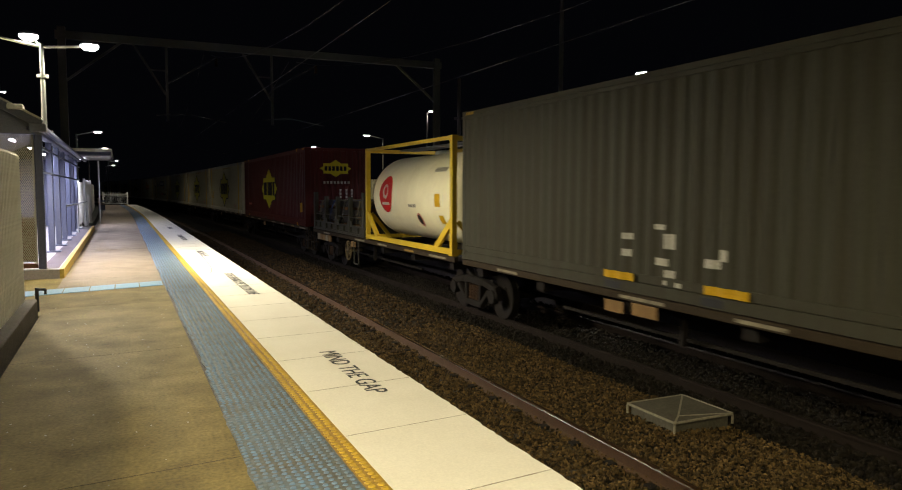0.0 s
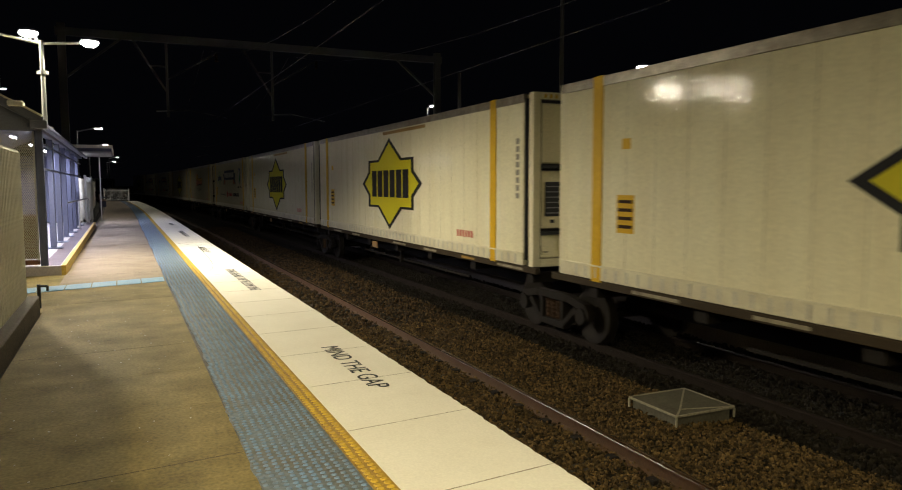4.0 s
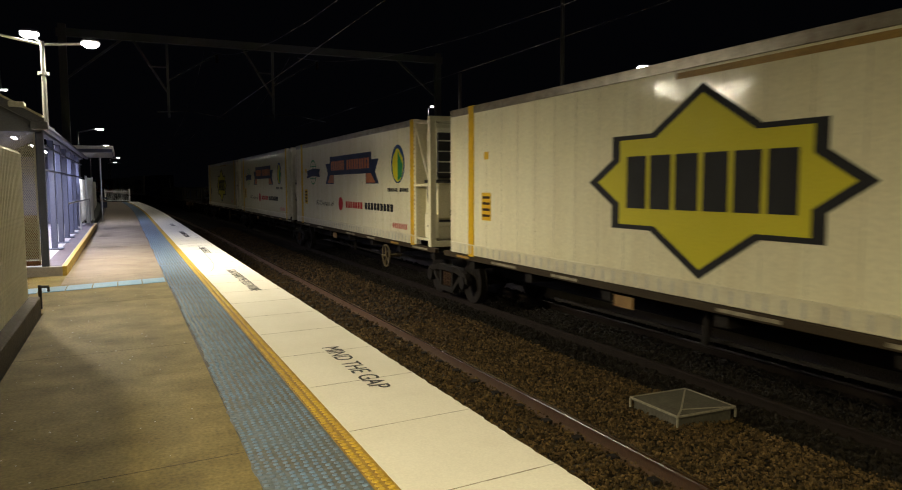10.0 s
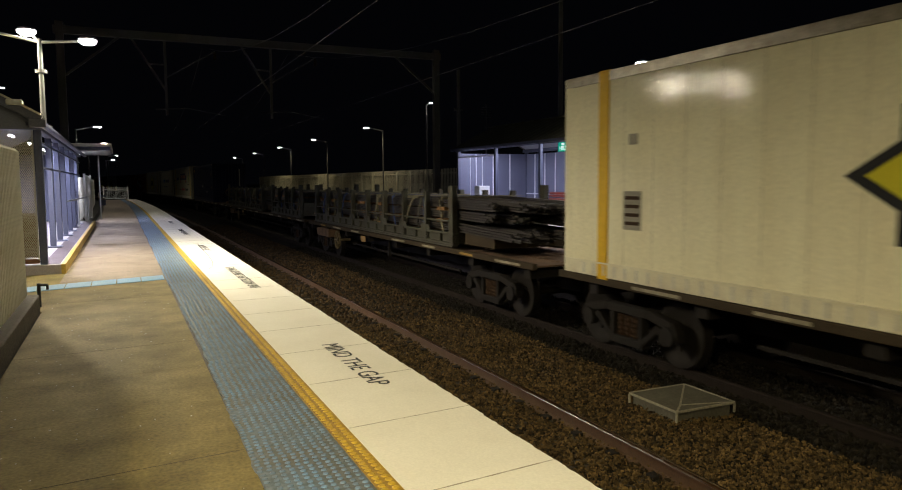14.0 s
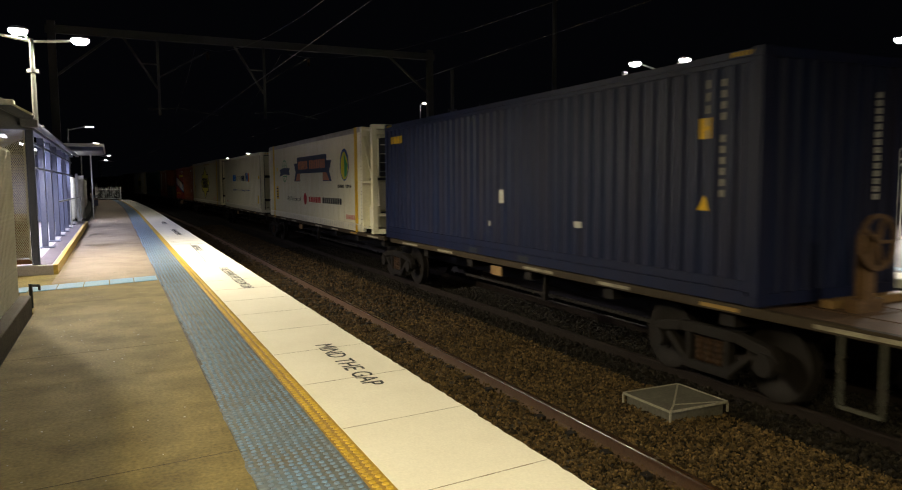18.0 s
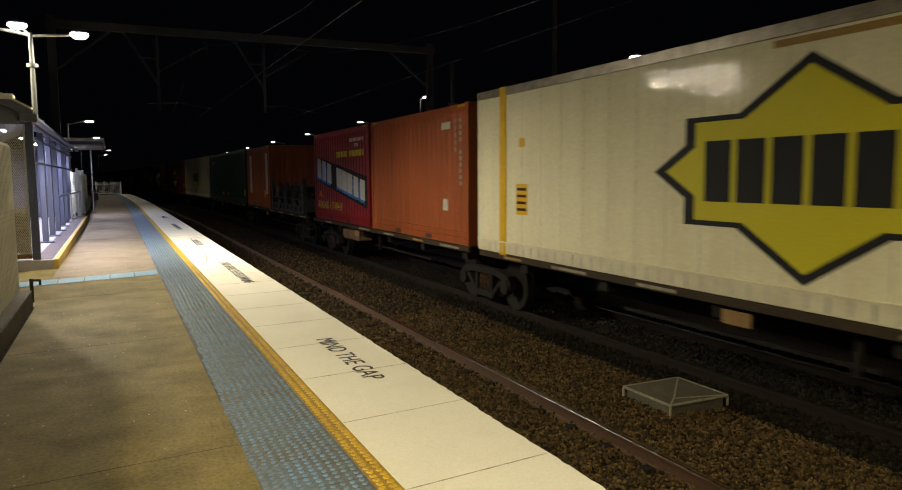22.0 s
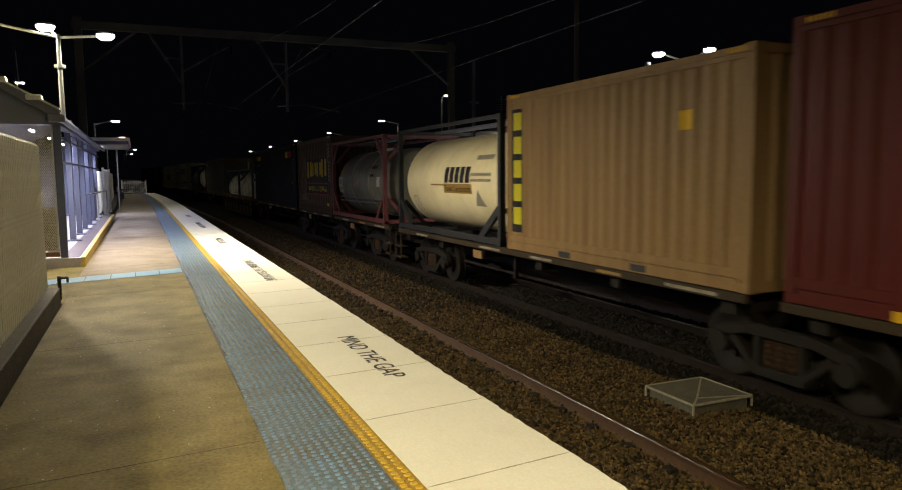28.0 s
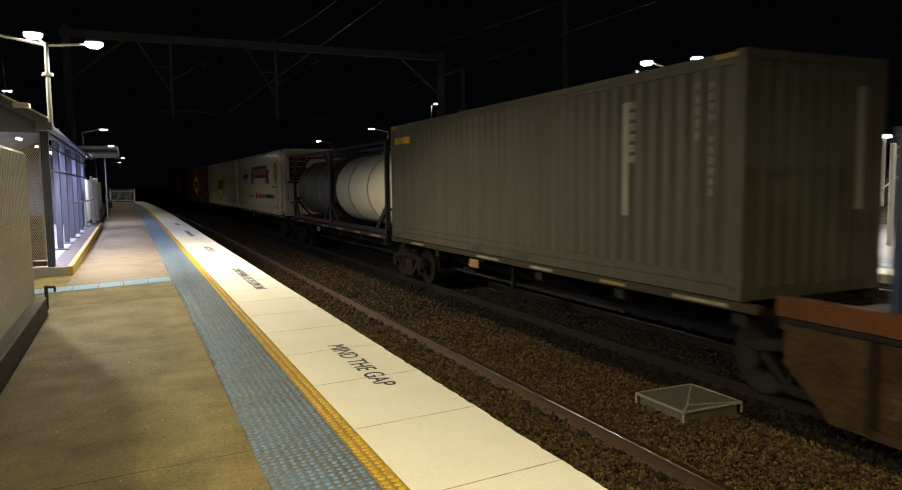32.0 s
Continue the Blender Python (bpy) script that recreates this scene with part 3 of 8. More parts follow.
        for sx in (-1, 1):
            for a, b, w in (((0.16, 1.5), (front, 2.78), 0.09), ((0.14, 1.45), (front, 1.45), 0.13), ((0.14, 0.16), (front, 0.16), 0.08), ((0.14, 2.9), (front, 2.98), 0.1)):
                part("brace", Geo().bar((sx * 1.15, *a), (sx * 1.15, *b), w, 0.06), m, box, "white bracing of the end frame")
            part("inner_post", Geo().box(sx * (HALF + 0.012), sx * (HALF - 0.1), front - 0.02, front + 0.14, 0.0, H), m, box, bevel=0.01)
            g = Geo()
            for k in range(26):
                g.box(sx * (HALF + 0.016), sx * (HALF + 0.008), front + 0.035, front + 0.065, 0.25 + k * 0.103, 0.285 + k * 0.103)
            tagged(part("post_holes", g, GRILLE, box, "row of dark slots in the post"), kind="stuff")
        part("cross_bar", Geo().box(-HALF + 0.14, HALF - 0.14, 0.02, 0.08, 0.5, 0.57), m, box)
        for k, (xa, za, zb) in enumerate(((-1.02, 0.55, 1.5), (-1.05, 0.4, 1.42), (-0.98, 0.7, 1.3))):
            pts = [(xa + 0.04 * math.sin(5 * u + k), 0.3 + 0.18 * u + 0.05 * k, za + (zb - za) * u) for u in (0, 0.25, 0.5, 0.75, 1.0)]
            g = Geo()
            for p, q in zip(pts, pts[1:]):
                g.tube(p, q, 0.026, n=6)
            part("hose", g, GRILLE, box, "black hose behind the frame")
        part("drop_box", Geo().box(-1.13, -0.93, 0.18, 0.6, 0.18, 0.78), PAINTS["cream"], box, bevel=0.02)
        part("box_label", Geo().box(-1.135, -1.128, 0.3, 0.42, 0.45, 0.5), P_BLACK, box)
    else:
        part("unit_panel", Geo().box(-HALF + 0.22, HALF - 0.22, 0.22, 0.33, 0.66, 1.70), PAINTS["white"], box, "white access panel of the cooling unit", bevel=0.02)
        part("lower_cover", Geo().box(-HALF + 0.16, HALF - 0.16, 0.14, 0.33, 0.14, 0.55), PAINTS["cream"], box, bevel=0.02)
        part("upper_door", Geo().poly([(-HALF + 0.18, 0.2, 1.82), (-0.45, 0.2, 1.82), (-0.36, 0.2, 1.98), (-0.36, 0.2, H - 0.16), (-HALF + 0.18, 0.2, H - 0.16)], (0, 0.13, 0)), PAINTS["white"], box, "white upper access door", bevel=0.03)
        part("fan_grille", Geo().box(-0.34, HALF - 0.16, 0.26, 0.33, 1.8, H - 0.15), GRILLE, box, "dark louvred grille")
        for k in range(6):
            part("louvre", Geo().box(-0.32, 0.98, 0.22, 0.25, 1.9 + k * 0.14, 1.925 + k * 0.14), GREYSTEEL, box)
        for x in (0.05, 0.55):
            part("grille_bar", Geo().box(x, x + 0.05, 0.2, 0.25, 1.8, H - 0.15), SEALUM, box)
        if unit == "panel":
            part("narrow_grille", Geo().box(-0.86, -0.55, 0.2, 0.22, 0.88, 1.5), GRILLE, box, "narrow dark grille", bevel=0.008)
            for k in range(6):
                part("louvre", Geo().box(-0.84, -0.57, 0.188, 0.2, 0.93 + k * 0.095, 0.95 + k * 0.095), GREYSTEEL, box)
            part("latch", Geo().box(-0.74, -0.66, 0.195, 0.22, 0.76, 0.82), GRILLE, box)
        for x, w, z0, z1 in ((-0.98, 0.16, 0.2, 0.34), (-0.62, 0.3, 0.24, 0.46), (0.15, 0.12, 0.22, 0.32)):
            part("cover_box", Geo().box(x, x + w, 0.12, 0.15, z0, z1), m, box, bevel=0.008)
            part("cover_slot", Geo().box(x + 0.03, x + w - 0.03, 0.114, 0.121, z0 + 0.04, z0 + 0.06), GRILLE, box)
        part("sill_stripe", Geo().box(-HALF + 0.16, HALF - 0.16, 0.085, 0.1, 0.1, 0.13), RUSTSTEEL, box, "rust-stained lower edge")
        for z in (0.58, 1.77):
            part("divider", Geo().box(-HALF + 0.14, HALF - 0.14, 0.1, 0.3, z - 0.025, z + 0.025), GRILLE, box)
        # solid dark strips stand in for the shade beside the posts
        for sx in (-1, 1):
            part("shadow_gap", Geo().box(sx * (HALF - 0.14), sx * (HALF - 0.18), 0.05, 0.2, 0.14, H - 0.12), GRILLE, box, "dark strip for the shaded gap beside the end frame")
        part("gauge", Geo().box(-0.3, -0.12, 0.2, 0.215, 1.15, 1.25), GRILLE, box)
        part("data_plate", Geo().box(0.1, 0.32, 0.2, 0.215, 1.05, 1.15), SEALUM, box)
        hz = Geo()
        for k in range(9):
            hz.box(-1.02 + k * 0.11, -0.97 + k * 0.11, -0.008, 0.02, H - 0.1, H - 0.03)
        tagged(part("hazard_stripe", hz, P_AMBER, box), kind="stuff")
    return box, None if not ribs else prof


BAND = mat("dull_tank_band", (0.42, 0.38, 0.26), 0.35, 0.3, var=0.3, scale=3, bump=0.03, dirt=(0.22, 0.18, 0.11), amount=0.6)


def tank_container(frame, shell, label, L=6.06, H=2.64, tall=True, bands=(), brace="gusset", r=1.12):
    box = thing("tank_container", label, "tank container", "freight train load")
    for sx in (-1, 1):
        for y in (0.0, L - 0.12):
            part("corner_post", Geo().box(sx * HALF, sx * (HALF - 0.12), y, y + 0.12, 0, H), frame, box)
        part("bottom_rail", Geo().box(sx * HALF, sx * (HALF - 0.1), 0.12, L - 0.12, 0.03, 0.15), frame, box)
        if tall:
            part("top_rail", Geo().box(sx * HALF, sx * (HALF - 0.07), 0.12, L - 0.12, H - 0.09, H - 0.01), frame, box)
        g = Geo()
        if brace == "gusset":
            for y, d in ((0.12, 1), (L - 0.12, -1)):
                part("side_brace", Geo().bar((sx * (HALF - 0.05), y, 0.75), (sx * (HALF - 0.05), y + d * 0.85, 0.12), 0.07, 0.16), frame, box)
        elif brace == "top":
            for y, d in ((0.12, 1), (L - 0.12, -1)):
                part("side_brace", Geo().bar((sx * (HALF - 0.05), y, H - 0.1), (sx * (HALF - 0.3), y + d * 1.1, H - 0.55), 0.07, 0.12), frame, box)
        else:
            for y, d in ((0.12, 1), (L - 0.12, -1)):
                part("side_brace", Geo().bar((sx * (HALF - 0.05), y, 0.85), (sx * (HALF - 0.05), y + d * 0.75, 0.12), 0.06, 0.1), frame, box)
                part("side_brace", Geo().bar((sx * (HALF - 0.05), y, H - 0.75), (sx * (HALF - 0.05), y + d * 0.7, H - 0.06), 0.06, 0.1), frame, box)
    for y in (0.02, L - 0.1):
        part("end_sill", Geo().box(-HALF + 0.12, HALF - 0.12, y, y + 0.08, 0.03, 0.14), frame, box)
        part("end_header", Geo().box(-HALF + 0.12, HALF - 0.12, y, y + 0.08, H - 0.12, H - 0.02), frame, box)
        for sx in (-1, 1):
            for a, b in ((0.75, 0.1), (H - 0.75, H - 0.1))[:1 if brace == "gusset" else 2]:
                part("end_brace", Geo().bar((sx * 1.05, y + 0.04, a), (sx * 0.5, y + 0.04, b), 0.06, 0.1), frame, box)
    zc, e = 0.14 + r, 0.09
    prof = [(e, 0.02), (e + 0.03, r * 0.45), (e + 0.09, r * 0.74), (e + 0.17, r * 0.89), (e + 0.26, r * 0.965), (e + 0.38, r)]
    prof += [(L - y, q) for y, q in reversed(prof)]
    shell_ob = part("tank_shell", Geo().lathe(prof, "y", 40, (0, 0, zc)), shell, box, smooth=True)
    for y in bands:
        g = Geo().lathe([(y - 0.035, r + 0.001), (y - 0.035, r + 0.014), (y + 0.035, r + 0.014), (y + 0.035, r + 0.001)], "y", 40, (0, 0, zc))
        part("band", g, BAND, box, "dull raised band round the tank")
    part("walkway", Geo().box(-0.25, 0.25, 0.3, L - 0.3, H - 0.07, H - 0.03), GREYSTEEL, box, "grating walkway on top")
    part("hatch", Geo().lathe([(zc + r - 0.1, 0.28), (zc + r + 0.06, 0.28), (zc + r + 0.09, 0.2)], "z", 16, (0, L / 2, 0)), GALV, box)
    castings(box, L, H, (0, L - 0.178), frame)
    return box, zc, r


def tank_decal(name, box, polys, material, zc, r, label="", out=0.006):
    """Convex (y, z) polygons laid round the shell on the platform side."""
    if name.endswith("_block") and len(polys) > 1:
        return [tank_decal(name, box, [p], material, zc, r, label, out) for p in polys]
    g = Geo()
    for poly in polys:
        ys, zs = [p[0] for p in poly], [p[1] for p in poly]
        n = max(2, int((max(zs) - min(zs)) / 0.06))
        for k in range(n):
            lo, hi = min(zs) + (max(zs) - min(zs)) * k / n, min(zs) + (max(zs) - min(zs)) * (k + 1) / n
            p = [(b, a) for a, b in clip([(z, y) for y, z in poly], lo, hi)]
            p = [(y, z) for y, z in p]
            if len(p) > 2:
                pts = [(-math.sqrt(max(0.01, (r + out) ** 2 - (z - zc) ** 2)), y, z) for y, z in [(a, b) for a, b in p]]
                g.add(pts, [tuple(range(len(pts)))])
    ob = part(name, g, material, box, label)
    return tagged(ob, kind="stuff") if name in ("code_mark", "placard_mark", "band_block", "name_line") else ob


def stake_rack(L, label, stakes, bars=True, overhang=0.0):
    rack = thing("stake_rack", label, "steel rack", "freight train load")
    for sx in (-1, 1):
        part("side_beam", Geo().box(sx * (HALF - 0.06), sx * (HALF - 0.12), 0, L, 0.11, 0.28), OLIVE, rack)
        part("beam_flange", Geo().box(sx * HALF, sx * (HALF - 0.14), 0, L, 0.28, 0.33), OLIVE, rack, bevel=0.006)
        part("beam_flange", Geo().box(sx * HALF, sx * (HALF - 0.14), 0, L, 0.06, 0.11), OLIVE, rack, bevel=0.006)
        for y in np.arange(0.7, L - 0.4, 0.76):
            part("beam_rib", Geo().box(sx * (HALF - 0.005), sx * (HALF - 0.06), y, y + 0.03, 0.11, 0.28), OLIVE, rack)
        part("lower_lip", Geo().box(sx * (HALF + 0.03), sx * (HALF - 0.1), 0, L, 0.02, 0.06), OLIVE, rack)
        part("mid_rail", Geo().box(sx * (HALF - 0.02), sx * (HALF - 0.06), 0.1, L - 0.1, 0.56, 0.60), OLIVE, rack, "thin rail along the stakes")
        for i in range(stakes):
            y = 0.02 + (L - 0.24) * i / (stakes - 1)
            end = i in (0, stakes - 1)
            w, h = (0.2, 1.36) if end else (0.13, 1.22)
            if not end:
                part("stake_gusset", Geo().poly([(sx * (HALF - 0.02), y - 0.22, 0.33), (sx * (HALF - 0.02), y + w + 0.22, 0.33), (sx * (HALF - 0.02), y + w + 0.16, 0.46), (sx * (HALF - 0.02), y - 0.16, 0.46)], (sx * 0.02, 0, 0)), OLIVE, rack, "bent plate bracing the stake")
            part("stake", Geo().box(sx * (HALF + 0.012), sx * (HALF - 0.12), y, y + w, 0.02, h), OLIVE, rack, bevel=0.01)
    for y in (0.02, L - 0.12):
        part("end_board", Geo().box(-HALF + 0.14, HALF - 0.14, y, y + 0.08, 0.1, 0.62), OLIVE, rack)
    for y in np.arange(0.6, L - 0.4, 1.55):
        part("cross_beam", Geo().box(-HALF + 0.14, HALF - 0.14, y, y + 0.1, 0.1, 0.2), OLIVE, rack)
    return rack


def bar_load(L, label, overhang, seed, top=1.08):
    """Bundles of thin steel bars that sag over packing timber, tied down with straps."""
    load = thing("steel_bar_bundle", label, "steel bars", "freight train load")
    rng = random.Random(seed)
    z = 0.24
    layer = 0
    while z < top - 0.12:
        for y in np.arange(0.5, L - 0.3, 1.4):
            yy = y + rng.uniform(-0.2, 0.2)
            part("packing_timber", Geo().box(-1.12 + rng.uniform(0, 0.12), 1.06, yy, yy + 0.11, z, z + 0.08), TIMBER, load, "orange-brown packing timber", bevel=0.008)
            if rng.random() < 0.6:
                w = rng.uniform(0.25, 0.5)
                part("packing_timber", Geo().box(-1.14, -0.85, yy + 0.3, yy + 0.3 + w, z + 0.02, z + 0.1), TIMBER, load, bevel=0.008)
        z += 0.07
        for b in range(6):
            g, x0 = Geo(), -1.08 + b * 0.355
            y0, y1 = -overhang * rng.uniform(0.45, 1.0) + (0.25 if not overhang else 0), L - rng.uniform(0.15, 0.5)
            lift, wave = rng.uniform(0.0, 0.05), rng.uniform(0, 6)
            for k in range(20):
                x, dz = x0 + (k % 6) * 0.052 + rng.uniform(0, 0.02), (k // 6) * 0.05 + rng.uniform(0, 0.012) + lift
                ya, yb, drift = y0 + rng.uniform(-0.25, 0.15), y1 + rng.uniform(-0.15, 0.05), rng.uniform(-0.05, 0.05)
                n = 5 if L > 8 else 3
                pts = []
                for i in range(n + 1):
                    u = i / n
                    y = ya + (yb - ya) * u
                    sag = -0.06 * max(0.0, -y) / 2.0 + 0.02 * math.sin(wave + 1.9 * y)
                    pts.append((x + 0.03 + drift * u, y, z + 0.03 + dz + sag))
                for p, q in zip(pts, pts[1:]):
                    g.bar(p, q, 0.036)
            tagged(part("steel_bundle", g, STEELBAR, load, "tied bundle of thin dark steel"), kind="stuff")
            for y in np.arange(0.9, L - 0.6, 2.3):
                part("bundle_tie", Geo().box(x0 - 0.004, x0 + 0.34, y + 0.1 * b, y + 0.1 * b + 0.02, z + 0.02, z + 0.26), STRAP, load)
        z += 0.20
        layer += 1
    if overhang:
        part("cradle_block", Geo().poly([(-1.0, -0.15, 0.1), (-1.0, -1.5, 0.1), (-1.0, -1.5, 0.3), (-1.0, -0.15, 0.42)], (2.0, 0, 0)), SILL, load, "dark steel cradle under the overhanging bars")
    for k, y in enumerate(np.arange(0.7, L - 0.4, 0.8)):
        yy, d = y + rng.uniform(-0.2, 0.2), rng.uniform(0.1, 0.45) * rng.choice((-1, 1))
        pts = [(-1.17, yy, 0.3), (-1.19, yy + d * 0.15, 0.55), (-1.17, yy + d * 0.5, 0.8), (-1.13, yy + d * 0.85, z - 0.02), (-1.04, yy + d, z + 0.05)]
        g = Geo()
        for a, b in zip(pts, pts[1:]):
            g.bar(a, b, 0.012, 0.055)
        g.bar((-1.04, yy + d, z + 0.05), (1.1, yy + d, z + 0.05), 0.055, 0.01)
        part("tie_strap", g, (STRAP, STRAP_BLUE, OLIVE)[k % 3], load, "faded webbing strap")
    return load


WHEEL_PAIRS = []
REFLECT = mat("dusty_reflective_strip", (0.32, 0.28, 0.18), 0.5, var=0.5, scale=5, bump=0, dirt=(0.08, 0.055, 0.03), amount=0.8)


def bogie(wagon, y):
    """A three-piece bogie: bolster, two side frames, two wheelsets."""
    zc = RAIL_Z + 0.46
    b = part("bogie", Geo().box(-1.0, 1.0, y - 0.18, y + 0.18, zc - 0.08, zc + 0.2), DARKSTEEL, wagon, "grimy cast-steel bogie", bevel=0.03)
    for sx in (-1, 1):
        g = Geo()
        x0, t = sx * 0.93, sx * 0.14
        top = [(-1.08, 0.06), (-0.98, 0.2), (-0.45, 0.3), (0.45, 0.3), (0.98, 0.2), (1.08, 0.06)]
        for (a, za), (c, zb) in zip(top, top[1:]):
            g.add([(x0, y + a, zc + za), (x0, y + c, zc + zb), (x0, y + c, zc + zb - 0.13), (x0, y + a, zc + za - 0.13), (x0 + t, y + a, zc + za), (x0 + t, y + c, zc + zb), (x0 + t, y + c, zc + zb - 0.13), (x0 + t, y + a, zc + za - 0.13)],
                  [(0, 1, 2, 3), (7, 6, 5, 4), (0, 4, 5, 1), (1, 5, 6, 2), (2, 6, 7, 3), (3, 7, 4, 0)])
        g.bar((x0 + t / 2, y - 0.72, zc + 0.1), (x0 + t / 2, y - 0.32, zc - 0.24), 0.13, 0.1).bar((x0 + t / 2, y + 0.72, zc + 0.1), (x0 + t / 2, y + 0.32, zc - 0.24), 0.13, 0.1)
        g.box(x0, x0 + t, y - 0.38, y + 0.38, zc - 0.3, zc - 0.18)
        g.box(x0, x0 + t, y - 0.36, y - 0.27, zc - 0.2, zc + 0.24).box(x0, x0 + t, y + 0.27, y + 0.36, zc - 0.2, zc + 0.24)
        part("side_frame", g, DARKSTEEL, b, bevel=0.012)
        for k in (-0.16, 0.0, 0.16):
            part("coil_spring", Geo().lathe([(zc - 0.17 + i * 0.035, 0.062 if i % 2 else 0.05) for i in range(10)], "z", 10, (sx * 1.0, y + k, 0)), RUSTSTEEL, b)
        for d in (-0.89, 0.89):
            part("axle_box", Geo().lathe([(0.0, 0.14), (0.13, 0.14), (0.16, 0.1), (0.2, 0.09)], "x", 12, (sx * 0.9 if sx > 0 else -1.1, y + d, zc)), DARKSTEEL, b)
    for d in (-0.89, 0.89):
        g = Geo()
        for sx in (-1, 1):
            prof = [(0.0, 0.05), (0.0, 0.3), (-0.02, 0.34), (-0.02, 0.457), (0.1, 0.46), (0.105, 0.488), (0.13, 0.48), (0.135, 0.33), (0.1, 0.3), (0.11, 0.05)]
            g.lathe([(sx * (0.82 - a), r) for a, r in prof], "x", 28, (0, 0, 0))
        g.tube((-0.95, 0, 0), (0.95, 0, 0), 0.075, n=10)
        for k in range(3):
            a = k * 2.1
            g.box(-0.845, -0.82, 0.18 * math.cos(a) - 0.04, 0.18 * math.cos(a) + 0.04, 0.18 * math.sin(a) - 0.04, 0.18 * math.sin(a) + 0.04)
        w = part("wheelset", g, WHEEL, b, "worn steel wheels on their axle", smooth=True)
        w.matrix_basis = pose(0, y + d, zc)
        WHEEL_PAIRS.append((w, y + d, zc))
    return b


WHEEL = mat("wheel_steel", (0.014, 0.011, 0.008), 0.65, 0.2, var=0.3, scale=6, spec=0.15)
_first_bogie = {}


def bogie_at(wagon, y):
    """The first bogie is built, the others are copies that share its meshes."""
    if not _first_bogie:
        holder = new("bogie_pattern")
        _first_bogie["b"] = bogie(holder, 0.0)
        WHEEL_PAIRS.clear()
    src = _first_bogie["b"]
    b = copy_thing(src, Matrix.Translation((0, y, 0)))
    b.parent = wagon
    for c in b.children:
        if c.name.startswith("wheelset"):
            WHEEL_PAIRS.append(c)
    return b


def sill_side(wagon, L, low=-0.02, high=0.094):
    for sx in (-1, 1):
        part("side_sill", Geo().box(sx * (HALF + 0.01), sx * (HALF - 0.09), 0.15, L - 0.15, low, high), SILL, wagon, "dull brown side sill", bevel=0.01)
    part("centre_sill", Geo().box(-0.3, 0.3, -0.05, L + 0.05, -0.45, -0.06), DARKSTEEL, wagon)
    for y in np.arange(0.4, L - 0.3, 2.3):
        part("cross_bearer", Geo().box(-HALF + 0.09, HALF - 0.09, y, y + 0.22, -0.2, -0.03), DARKSTEEL, wagon)
    for i, y in enumerate(np.arange(0.6, L - 1.3, 1.95)):
        if i % 5 != 4:
            part("reflector", Geo().box(-HALF - 0.016, -HALF - 0.008, y, y + (0.95, 0.6, 0.75)[i % 3], low + 0.03, low + 0.075), P_AMBERDIM if i % 3 == 1 else REFLECT, wagon, "reflective strip")



